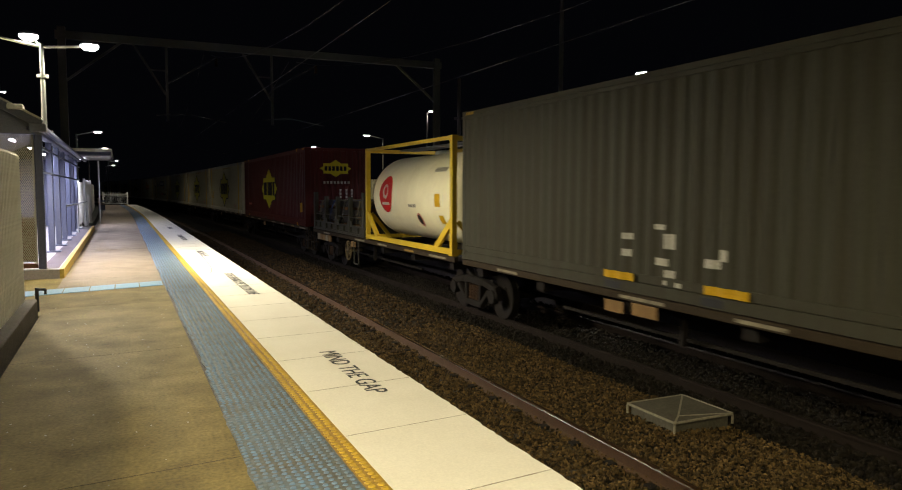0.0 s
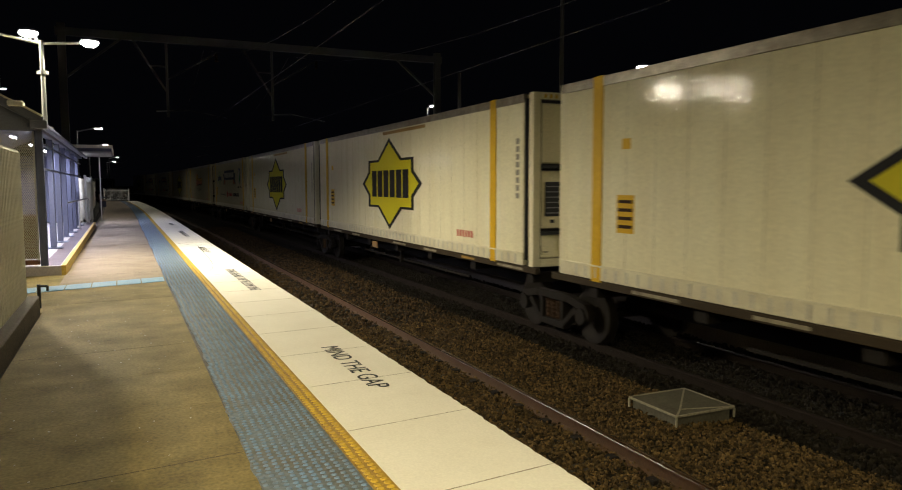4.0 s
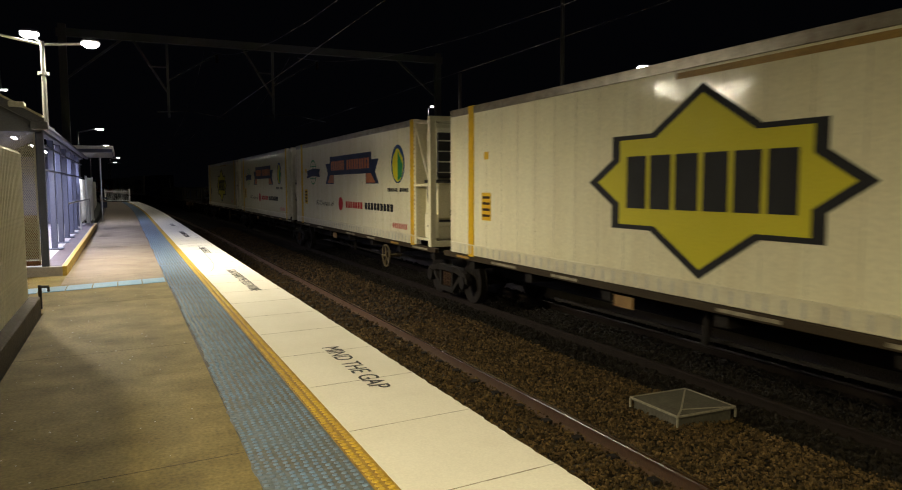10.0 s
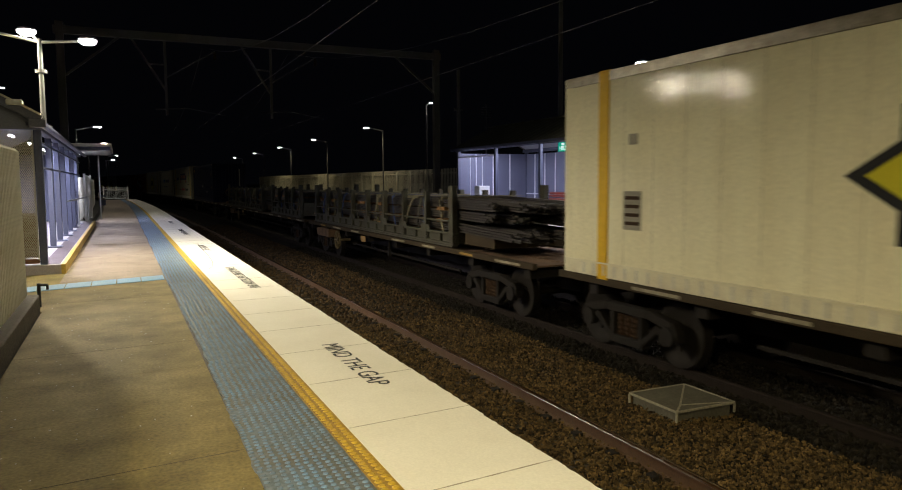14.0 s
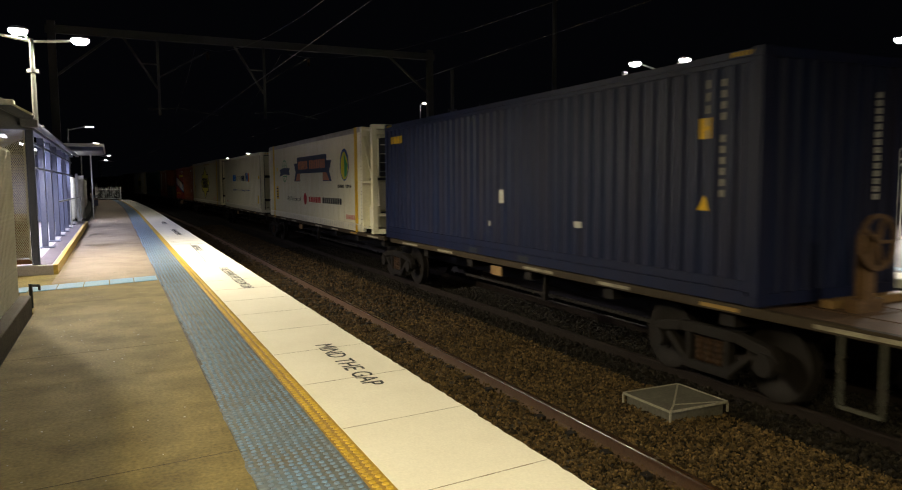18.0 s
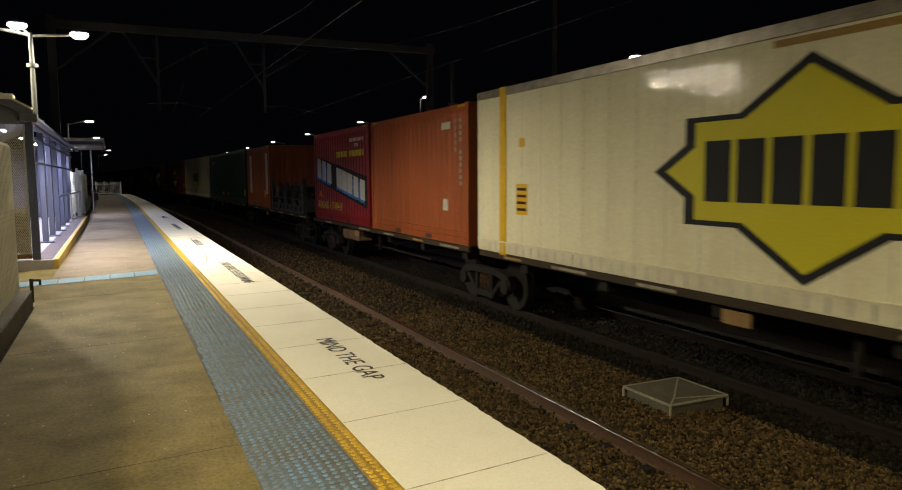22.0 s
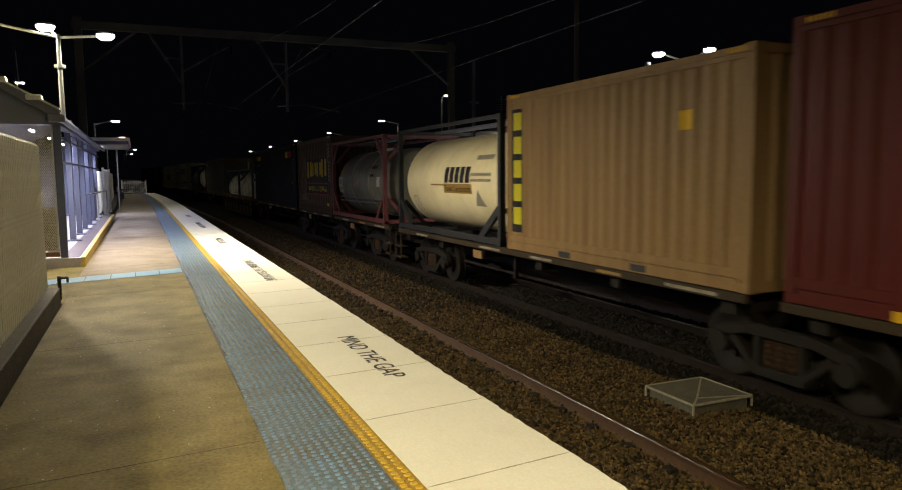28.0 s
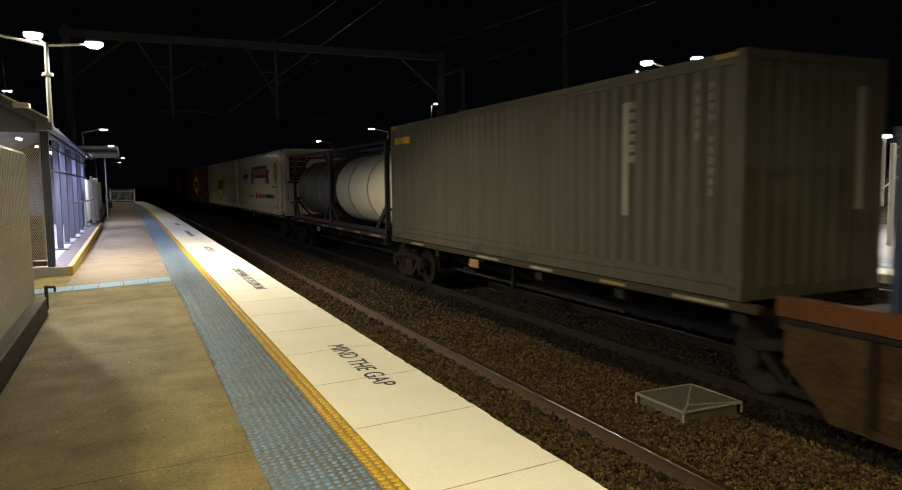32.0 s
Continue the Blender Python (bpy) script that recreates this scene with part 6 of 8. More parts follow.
YELLOW_BASE = mat("grimy_yellow_base", (0.40, 0.24, 0.02), 0.65, var=0.3, scale=3, fine=40, bump=0.15, dirt=(0.2, 0.11, 0.03), amount=0.6)
chance = random.Random(21)


def worn_edge(x0, x1, z0, z1, rough, side, n=16, gap=0.003):
    """A slab one pitch long whose one long edge is chipped and uneven."""
    def y_at(x, k):
        return SKEW * (x - 1.7) + gap + (PITCH - 2 * gap) * k / n
    if side > 0:
        pts = [(x0, y_at(x0, 0)), *[(x1 + chance.uniform(-rough, 0.0) * (0.25 if k % n == 0 else 1.0), y_at(x1, k)) for k in range(n + 1)], (x0, y_at(x0, n))]
    else:
        pts = [(x0 + chance.uniform(0.0, rough), y_at(x0, k)) for k in range(n, -1, -1)]
        pts = [(x1, y_at(x1, 0)), (x1, y_at(x1, n)), *pts]
    return Geo().poly([(x, y, z0) for x, y in pts], (0, 0, z1 - z0))


def stud_rows(g, x0, x1, z, nx, ny, r, h, lost):
    """Raised round studs set one by one: a little out of line, some of them missing."""
    ring = [(math.cos(a), math.sin(a)) for a in (k * math.pi / 4 for k in range(8))]
    for j in range(ny):
        shift = chance.uniform(-0.004, 0.004)
        for i in range(nx):
            if chance.random() < (lost * 4 if i == 0 else lost):
                continue
            x = x0 + (x1 - x0) * (i + 0.5) / nx + shift + chance.uniform(-0.002, 0.002)
            y = SKEW * (x - 1.7) + PITCH * (j + 0.5) / ny + chance.uniform(-0.002, 0.002)
            vs = [(x + r * c, y + r * e, z) for c, e in ring] + [(x + r * 0.7 * c, y + r * 0.7 * e, z + h) for c, e in ring]
            g.add(vs, [(k, (k + 1) % 8, 8 + (k + 1) % 8, 8 + k) for k in range(8)] + [tuple(range(8, 16))])
    return g


def studded(name, base, x0, x1, z, nx, ny, r, h, below, above, lost=0.012):
    """A tile and its studs, which have kept more of their colour."""
    n = len(base.f)
    me = mesh(name, stud_rows(base, x0, x1, z, nx, ny, r, h, lost), below)
    me.materials.append(above)
    me.polygons.foreach_set("material_index", [0 if i < n else 1 for i in range(len(me.polygons))])
    return me


SLAB_NEAR = [mesh("paving_slab", slanted(-0.94, 0.597, -0.05, 0.0, 0.0012), CONCRETE)]
SLAB_FAR = [mesh("paving_slab", slanted(-0.94, 0.597, -0.05, 0.0, 0.0012), PAVING_FAR)]
EDGE_SLAB = [mesh("edge_slab", worn_edge(1.236, 2.133, -0.06, 0.006, 0.014, 1, 22), WHITE_SLAB) for _ in range(5)]
TACTILE = [studded("tactile_tile", worn_edge(0.585 + d, 1.112, -0.05, 0.002, 0.02, -1, 12, 0.002), 0.592 + d, 1.108, 0.002, 10, 21, 0.0172, 0.006, BLUE, BLUE_STUD) for d in (0.0, 0.012, 0.024, 0.004, 0.03)]
YELLOW_TILE = [studded("yellow_tile", worn_edge(1.113, 1.236, -0.05, 0.003, 0.008, -1, 10, 0.002), 1.117, 1.231, 0.003, 2, 20, 0.0225, 0.006, YELLOW_BASE, YELLOW, 0.0) for _ in range(3)]


def joint_mesh(w):
    return mesh("joint", Geo().poly([(1.24, SKEW * (1.24 - 1.7) - w, 0.0062), (2.122, SKEW * (2.122 - 1.7) - w * 0.7, 0.0062), (2.122, SKEW * (2.122 - 1.7) + w * 0.7, 0.0062), (1.24, SKEW * (1.24 - 1.7) + w * 0.5, 0.0062)], (0, 0, 0.0012)), JOINT_DIRT)


JOINT_DIRT = mat("joint_dirt", (0.26, 0.20, 0.12), 0.9, var=0.5, scale=9, fine=60, dirt=(0.72, 0.67, 0.54), amount=1.0, world_size=True)
JOINTS = [joint_mesh(0.0055), joint_mesh(0.0036)]
GAP = mesh("paving_joint", Geo().poly([(-0.93, SKEW * (-0.93 - 1.7) - 0.004, 0.0004), (0.59, SKEW * (0.59 - 1.7) - 0.004, 0.0004), (0.59, SKEW * (0.59 - 1.7) + 0.004, 0.0004), (-0.93, SKEW * (-0.93 - 1.7) + 0.004, 0.0004)], (0, 0, 0.0009)), mat("paving_joint_dirt", (0.10, 0.075, 0.03), 0.95, var=0.5, scale=9, fine=50))
for k in range(-8, 69):
    s_at = 3.23 + k * PITCH
    laid = [("paving_slab", (SLAB_NEAR if s_at < 12.2 else SLAB_FAR)[0]), ("edge_slab", EDGE_SLAB[(k * 7) % 5]), ("tactile_tile", TACTILE[(k * 3 + k // 5) % 5]), ("yellow_tile", YELLOW_TILE[k % 3]), ("joint", JOINTS[k % 2])]
    if k % 3 == 1 and s_at < 26:
        laid.append(("paving_joint", GAP))
    for name, me in laid:
        ob = new(name, me)
        ob.parent = paving
        ob.matrix_basis = on_line(s_at)

# pale grit and litter on the concrete
g = Geo()
for _ in range(150):
    x, y, r = chance.uniform(-0.9, 0.55), chance.uniform(2.2, 12.0), chance.uniform(0.003, 0.009)
    turn = chance.uniform(0, 3)
    g.poly([(x + r * c * math.cos(turn) - 0.7 * r * e * math.sin(turn), y + r * c * math.sin(turn) + 0.7 * r * e * math.cos(turn), 0.0002) for c, e in ((1, 0.1), (0.3, 1), (-0.9, 0.5), (-0.6, -0.8), (0.6, -0.9))], (0, 0, 0.003))
tagged(part("grit", g, mat("pale_grit", (0.5, 0.45, 0.33), 0.9, var=0.4, scale=30), paving, "pale specks of grit"), kind="stuff")

# warning words painted on the white edge
def painted_words(words, s, x, size, stretch):
    c = bpy.data.curves.new("painted_words", "FONT")
    c.body, c.size, c.extrude, c.align_x, c.align_y = words, size, 0.0008, "CENTER", "CENTER"
    tmp = bpy.data.objects.new("painted_words", c)
    me = bpy.data.meshes.new_from_object(tmp)
    bpy.data.objects.remove(tmp)
    me.materials.clear()
    me.materials.append(BLACKPAINT)
    ob = new("painted_words", me)
    ob.matrix_world = on_line(s, x, 0.0085) @ Matrix.Rotation(radians(-90), 4, "Z") @ Matrix.Diagonal((stretch, 1, 1, 1))
    return tagged(ob, "black warning words painted on the white platform edge", "marking", kind="structure")


painted_words("MIND THE GAP", 5.86, 1.74, 0.235, 0.95)
painted_words("STAND BEHIND THE YELLOW LINE", 12.17, 1.74, 0.22, 0.84)
painted_words("MIND THE GAP", 18.1, 1.74, 0.235, 0.95)
painted_words("STAND BEHIND THE YELLOW LINE", 24.4, 1.74, 0.22, 0.84)
painted_words("MIND THE GAP", 30.5, 1.74, 0.235, 0.95)

# hairline cracks in the white edge
for k, path in enumerate(([(1.72, 19.4), (1.69, 18.2), (1.66, 16.97), (1.63, 15.8), (1.58, 14.67), (1.5, 13.95), (1.39, 13.51)], [(1.3, 20.2), (1.55, 19.7), (1.9, 19.5), (2.1, 19.1)])):
    g = Geo()
    for a, b in zip(path, path[1:]):
        g.bar((*a, 0.0066), (*b, 0.0066), 0.012, 0.001)
    part("crack", g, BLACKPAINT, paving, "dark hairline crack")

# tactile strip across to the entrance, and the entrance paving
PALEBLUE = mat("pale_blue_tile", (0.13, 0.30, 0.46), 0.5, var=0.15, scale=4, bump=0.1, dirt=(0.32, 0.38, 0.42), amount=0.6)
cross = setting("entrance_paving", Geo().box(-4.5, -0.945, 9.95, 14.05, -0.2, -0.004), CONCRETE, "pale worn concrete in front of the entrance", "paving")
for i in range(9):
    x0 = -2.6 + i * 0.355
    g = Geo().poly([(x, 12.2 + 0.30 * x + dy, 0.001) for x, dy in ((x0, 0), (x0 + 0.34, 0), (x0 + 0.34, 0.58), (x0, 0.58))], (0, 0, 0.007))
    part("crossing_tile", g, PALEBLUE, cross, "pale blue tactile tile")

# ---------- lamps ----------
def lamp_post(name, label, x, y, z0, top, heads, watts, colour=WARM, r=0.055, collar=True, glow=None, cone=166, share=(1, 1, 1), blend=0.6, aim=(0.001, 0.0)):
    """A pole; each head is (dx, dy, dz, kind)."""
    p = thing(name, label, "lamp post", "platform lamps", Matrix.Translation((x, y, 0)))
    part("pole", Geo().tube((0, 0, z0), (0, 0, top), r * 0.85, r * 0.7, 14), POLE, p, smooth=True)
    part("base_plate", Geo().box(-0.13, 0.13, -0.13, 0.13, z0, z0 + 0.025), POLE, p, bevel=0.005)
    if collar:
        part("collar", Geo().tube((0, 0, top - 0.62), (0, 0, top - 0.56), r + 0.045, n=14), POLE, p)
    for kind_at, (dx, dy, dz, kind) in enumerate(heads):
        if abs(dx) + abs(dy) > 0.05:
            part("arm", Geo().tube((0, 0, top - 0.06), (dx * 0.8, dy * 0.8, top + dz), 0.025, n=8), GALV, p)
        z = top + dz
        if kind == "dome":
            part("lamp_head", Geo().lathe([(z + 0.02, 0.05), (z + 0.04, 0.17), (z + 0.08, 0.14), (z + 0.11, 0.04)], "z", 20, (dx, dy, 0)), GREYSTEEL, p, smooth=True)
            part("diffuser", Geo().lathe([(z - 0.06, 0.03), (z - 0.05, 0.10), (z, 0.155), (z + 0.02, 0.155)], "z", 20, (dx, dy, 0)), glow or GLOW, p, "bright white diffuser", smooth=True)
        else:
            part("lamp_head", Geo().box(dx - 0.24, dx + 0.24, dy - 0.09, dy + 0.09, z, z + 0.06), GREYSTEEL, p, bevel=0.03)
            part("diffuser", Geo().box(dx - 0.15, dx + 0.18, dy - 0.07, dy + 0.07, z - 0.035, z - 0.002), glow or GLOW, p, "bright white diffuser", bevel=0.012)
        if watts:
            lamp("platform_light", (x + dx, y + dy, z - 0.1), watts * (1.0 if len(heads) < 2 else share[kind_at]), colour, 0.14, angle=cone, target=(x + dx + aim[0], y + dy + aim[1], z - 1.1), blend=blend)
    return p


lamp_post("platform_lamp_post", "galvanised lamp post with several heads on the shelter eave", -1.25, 15.4, 2.61, 4.22, ((-0.2, 0.0, 0.1, "dome"), (0.80, 0.0, 0.0, "dome"), (-1.22, -0.3, 0.08, "dome")), 1850, (1.0, 0.90, 0.67), cone=172, blend=0.45, share=(0.5, 0.7, 1.2), aim=(0.001, -0.14))
lamp_post("platform_lamp_post", "galvanised twin-head lamp post behind the fence", -1.5, -1.9, -0.15, 5.2, ((-1.3, 0.0, 0.0, "dome"), (1.7, 0.0, 0.1, "dome")), 3500, cone=171, blend=0.55, share=(0.78, 0.27))
for x, y, dx in ((-1.9, 40.0, 0.95), (-1.95, 56.0, 1.0), (-1.8, 72.0, 1.0)):
    lamp_post("platform_lamp_post", "galvanised lamp post with one arm at the platform fence", x, y, -0.1, 4.25, ((dx, 0, 0.12, "bar"),), 200, COOL, collar=False)
for x, y in ((-1.2, 92.0), (-1.7, 109.0)):
    lamp_post("street_lamp", "far street lamp beside the line", x, y, -0.3, 4.7, ((0.9, 0, 0.1, "bar"),), 0, collar=False, glow=GLOW_FAR)
far_post = lamp_post("platform_lamp_post", "pale twin-head lamp post in front of the far shelter", 13.16, 14.75, Z2, 4.38, ((-0.72, 0.38, 0.19, "dome"), (0.72, 0.12, 0.34, "dome")), 1300, COOL)
part("whip_aerial", Geo().tube((0.84, 0.12, 3.55), (0.84, 0.12, 4.75), 0.008, n=6), POLE, far_post, "thin aerial rod")
part("sensor_box", Geo().box(0.74, 0.94, 0.06, 0.2, 4.5, 4.64), GREYSTEEL, far_post, "small pale box beside the lamp", bevel=0.015)
part("sensor_box", Geo().box(-1.12, -0.98, 0.34, 0.44, 4.28, 4.36), GREYSTEEL, far_post, bevel=0.01)
lamp_post("platform_lamp_post", "pale twin-head lamp post on the far platform", 14.8, 8.9, Z2, 4.05, ((-0.72, 0.25, 0.2, "dome"), (0.72, -0.25, 0.2, "dome")), 1100, COOL)
lamp_post("platform_lamp_post", "pale twin-head lamp post at the near end of the far platform", 13.6, -11.5, Z2, 4.6, ((-0.72, 0.25, 0.2, "dome"), (0.72, -0.25, 0.2, "dome")), 2500, COOL, cone=175, blend=0.4)
for y in (45.6, 59.8, 74.0, 89.3, 106.0):
    lamp_post("platform_lamp_post", "slim lamp post with one arm along the far fence", 16.0, y, Z2, 5.0, ((-1.15, 0, 0.12, "bar"),), 500 if y < 80 else 0, WARM, collar=False, glow=GLOW if y < 80 else GLOW_FAR)
lamp_post("street_lamp", "tall pale street lamp behind the far platform", 16.6, 39.5, 0.0, 6.1, ((0.35, 0, 0.1, "bar"),), 500, COOL, collar=False)

# ---------- near side fence ----------
setting("fence_kerb", sweep([(-1.16, -0.2), (-0.96, -0.2), (-0.96, 0.2), (-0.98, 0.21), (-1.16, 0.21)], -6, 9.95), mat("weathered_sleeper", (0.10, 0.08, 0.055), 0.9, var=0.4, scale=3, bump=0.5), "dark weathered timber kerb under the fence", "kerb")


def paling_fence(name, label, s0, s1, x, z0, z1, material, pitch=0.1, w=0.068, depth=0.022):
    f = thing(name, label, "fence")
    prof = [(0.0, -w / 2), (depth, -w / 4), (depth, w / 4), (0.0, w / 2), (depth - 0.01, w / 4 - 0.004), (depth - 0.01, 0.004 - w / 4)]
    g, n = Geo(), 6
    g.add([(a, b, z0) for a, b in prof] + [(a, b, z1 - 0.04) for a, b in prof] + [(0.014, 0.0, z1)],
          [(i, (i + 1) % n, n + (i + 1) % n, n + i) for i in range(n)] + [(n + i, n + (i + 1) % n, 2 * n) for i in range(n)])
    me = mesh("pale", g, material)
    for k, s in enumerate(np.arange(s0, s1, pitch)):
        ob = new("pale", me)
        ob.parent = f
        ob.matrix_basis = on_line(s, x)
    for z in (z0 + 0.25, z1 - 0.3):
        part("fence_rail", sweep([(x - 0.05, z), (x - 0.004, z), (x - 0.004, z + 0.05), (x - 0.05, z + 0.05)], s0, s1), material, f)
    for s in np.arange(s0, s1 + 0.1, 2.4):
        ob = part("fence_post", Geo().box(-0.11, -0.05, -0.04, 0.04, z0 - 0.2, z1 - 0.1), material, f)
        ob.matrix_basis = on_line(s, x)
    return f


paling_fence("paling_fence", "cream steel paling fence on the timber kerb", -6, 9.9, -1.13, 0.2, 1.97, CREAM, pitch=0.105, w=0.092, depth=0.05)
paling_fence("paling_fence", "cream steel paling fence along the far end of the platform", 27.5, 76, -1.6, 0.05, 1.85, CREAM, pitch=0.2)
paling_fence("paling_fence", "dull cream steel paling fence behind the far platform", 29.5, 88, 16.4, Z2 + 0.05, 2.3, mat("dull_cream_steel", (0.42, 0.40, 0.30), 0.6, var=0.2, scale=2.5, bump=0.06, dirt=(0.24, 0.21, 0.14), amount=0.5), pitch=0.196, w=0.105)

# ---------- far platform ----------
setting("far_tactile_line", sweep([(10.3, Z2), (10.62, Z2), (10.62, Z2 + 0.005), (10.3, Z2 + 0.005)], -30, 110), PALEBLUE, "pale blue tactile line along the far platform", "tactile strip")
setting("far_platform_body", sweep([(9.5, -1.5), (24, -1.5), (24, 0.15), (9.5, 0.15)], -30, 110), WALL, "dark brick far platform wall", "platform")
setting("far_platform_paving", sweep([(10.05, 0.15), (23.9, 0.15), (23.9, Z2), (10.05, Z2)], -30, 110), mat("pale_grey_paving", (0.24, 0.225, 0.235), 0.8, var=0.2, scale=1.2, fine=30, bump=0.2, dirt=(0.13, 0.115, 0.11), amount=0.6), "worn concrete paving of the far platform", "paving")
setting("far_platform_edge", sweep([(9.42, 0.1), (10.05, 0.1), (10.05, Z2 + 0.004), (9.42, Z2 + 0.004)], -30, 110), WHITE_SLAB, "white painted edge of the far platform", "edge")

# ---------- near shelter ----------
PANEL = mat("blue_grey_wall_panel", (0.108, 0.114, 0.168), 0.45, var=0.12, scale=1.5, bump=0.03)
MULLION = mat("pale_mullion", (0.72, 0.72, 0.78), 0.4, 0.3, var=0.1)
BLUEPOST = mat("blue_grey_post", (0.075, 0.083, 0.13), 0.45, 0.2, var=0.15, scale=3)
ROOF = mat("mossy_steel_roof", (0.06, 0.058, 0.028), 0.85, var=0.35, scale=1.2, fine=20, bump=0.15, dirt=(0.035, 0.037, 0.016), amount=0.5)
CEILING = mat("white_ceiling_sheet", (0.34, 0.34, 0.37), 0.6, var=0.08, scale=2, bump=0.03)
PALECONC = mat("pale_slab", (0.42, 0.39, 0.40), 0.8, var=0.15, scale=1.5, fine=50, bump=0.2)
SCREEN = mat("dull_cream_screen", (0.46, 0.43, 0.34), 0.6, var=0.2, scale=3, bump=0.05)
BROWNMESH = mat("brown_mesh_panel", (0.17, 0.075, 0.035), 0.7, var=0.25, scale=8)
TUBE_GLOW = mat("fluorescent_tube", (0.93, 0.94, 1.0), emit=22.0)
KERBYELLOW = mat("yellow_kerb_paint", (0.60, 0.42, 0.08), 0.6, var=0.25, scale=5, bump=0.1)

slab = setting("shelter_floor", Geo().box(-3.9, -0.99, 14.07, 30.2, -0.05, 0.16), PALECONC, "pale raised floor of the near shelter", "floor", 0.01)
part("dark_border", Geo().box(-1.3, -1.02, 14.2, 30.0, 0.1, 0.165), mat("plum_border_tile", (0.10, 0.075, 0.085), 0.7, var=0.25, scale=4, bump=0.1), slab, "dark plum border tiles")
part("yellow_edge", Geo().box(-1.0, -0.93, 14.06, 30.2, -0.05, 0.166), KERBYELLOW, slab, "yellow painted edge strip")

shelter = thing("waiting_shelter", "blue-grey steel waiting shelter on a raised floor", "shelter")
for y in (17.95, 19.9, 21.9, 23.9, 25.9, 27.9):
    part("post", Geo().box(-1.46, -1.34, y - 0.06, y + 0.06, 0.18, 2.56), BLUEPOST, shelter, bevel=0.01)
    part("post_base", Geo().box(-1.58, -1.22, y - 0.18, y + 0.18, 0.162, 0.19), BLUEPOST, shelter, bevel=0.012)
part("corner_post", Geo().box(-1.32, -1.2, 14.14, 14.26, 0.16, 2.56), BLUEPOST, shelter, "broad grey corner post", bevel=0.012)
part("corner_post", Geo().box(-3.7, -3.55, 14.12, 14.32, 0.16, 2.62), GREYSTEEL, shelter, bevel=0.012)
part("back_wall", Geo().box(-3.68, -3.6, 14.3, 30.0, 0.2, 2.6), PANEL, shelter)
for y in np.arange(15.2, 30, 1.35):
    part("mullion", Geo().box(-3.6, -3.57, y, y + 0.05, 0.2, 2.6), MULLION, shelter)
part("far_wall", Geo().box(-3.6, -1.5, 29.9, 29.96, 0.2, 2.6), PANEL, shelter)
part("eave_beam", Geo().box(-1.42, -1.3, 14.1, 30.0, 2.54, 2.6), BLUEPOST, shelter)
for z in (2.32, 1.85):
    part("glazing_bar", Geo().box(-1.39, -1.35, 14.3, 30.0, z, z + 0.035), BLUEPOST, shelter)
part("gable_plate", Geo().poly([(-3.6, 14.1, 2.47), (-1.2, 14.1, 2.47), (-1.2, 14.1, 2.56), (-2.6, 14.1, 3.33), (-3.6, 14.1, 2.79)], (0, 0.03, 0)), GREYSTEEL, shelter, "dark grey sheet under the gable")
part("gutter_end", Geo().box(-1.36, -1.1, 13.88, 14.06, 2.5, 2.64), GREYSTEEL, shelter, "square end box of the gutter", bevel=0.012)
for x in (-1.55, -2.05):
    part("roof_clip", Geo().box(x - 0.12, x + 0.12, 13.9, 14.12, 2.66 + (-1.18 - x) * 0.55, 2.75 + (-1.18 - x) * 0.55), CREAM, shelter, "pale clamp on the roof edge", bevel=0.015)
for sx, x0 in ((1, -1.18), (-1, -4.1)):
    xr, zr = -2.6, 3.36
    g = Geo().poly([(x0, 14.0, 2.58), (xr, 14.0, zr), (xr, 14.0, zr + 0.06), (x0, 14.0, 2.64)], (0, 16.2, 0))
    part("roof_slope", g, ROOF, shelter, "shallow steel roof slope")
    g = Geo().poly([(x0 * 1.0, 14.2, 2.55), (xr, 14.2, zr - 0.04), (xr, 14.2, zr - 0.02), (x0, 14.2, 2.57)], (0, 15.8, 0))
    part("ceiling_lining", g, CEILING, shelter)
    g = Geo().poly([(x0 - 0.02 * sx, 13.96, 2.56), (xr, 13.96, zr), (xr, 13.96, zr + 0.12), (x0 + 0.03 * sx, 13.96, 2.7)], (0, 0.06, 0))
    part("barge_board", g, GREYSTEEL, shelter, "grey barge board")
    g = Geo().poly([(x0, 13.93, 2.70), (xr, 13.93, zr + 0.13), (xr, 13.93, zr + 0.16), (x0, 13.93, 2.74)], (0, 0.14, 0))
    part("barge_cap", g, CREAM, shelter, "cream edge capping of the roof")
part("gutter", Geo().box(-1.22, -1.12, 14.0, 30.2, 2.55, 2.61), BLUEPOST, shelter, bevel=0.01)
# expanded-metal end screen: slanting strands both ways in a cream frame


def strands(x0, x1, z0, z1, y, pitch, w, t):
    g = Geo()
    rise, n = 1.7, int((x1 - x0 + (z1 - z0) / 1.7) / pitch) + 1
    for lean in (1, -1):
        for i in range(n):
            base = x0 - (z1 - z0) / rise + i * pitch if lean > 0 else x0 + i * pitch
            za, zb = z0, z1
            xa, xb = base, base + lean * (z1 - z0) / rise
            cut = []
            for lim in (x0, x1):
                cut.append((lim - xa) / (xb - xa))
            lo, hi = max(0.0, min(cut)), min(1.0, max(cut))
            if hi - lo > 0.01:
                p = [(xa + (xb - xa) * u, y + 0.003 * lean, za + (zb - za) * u) for u in (lo, hi)]
                g.bar(*p, w, t)
    return g


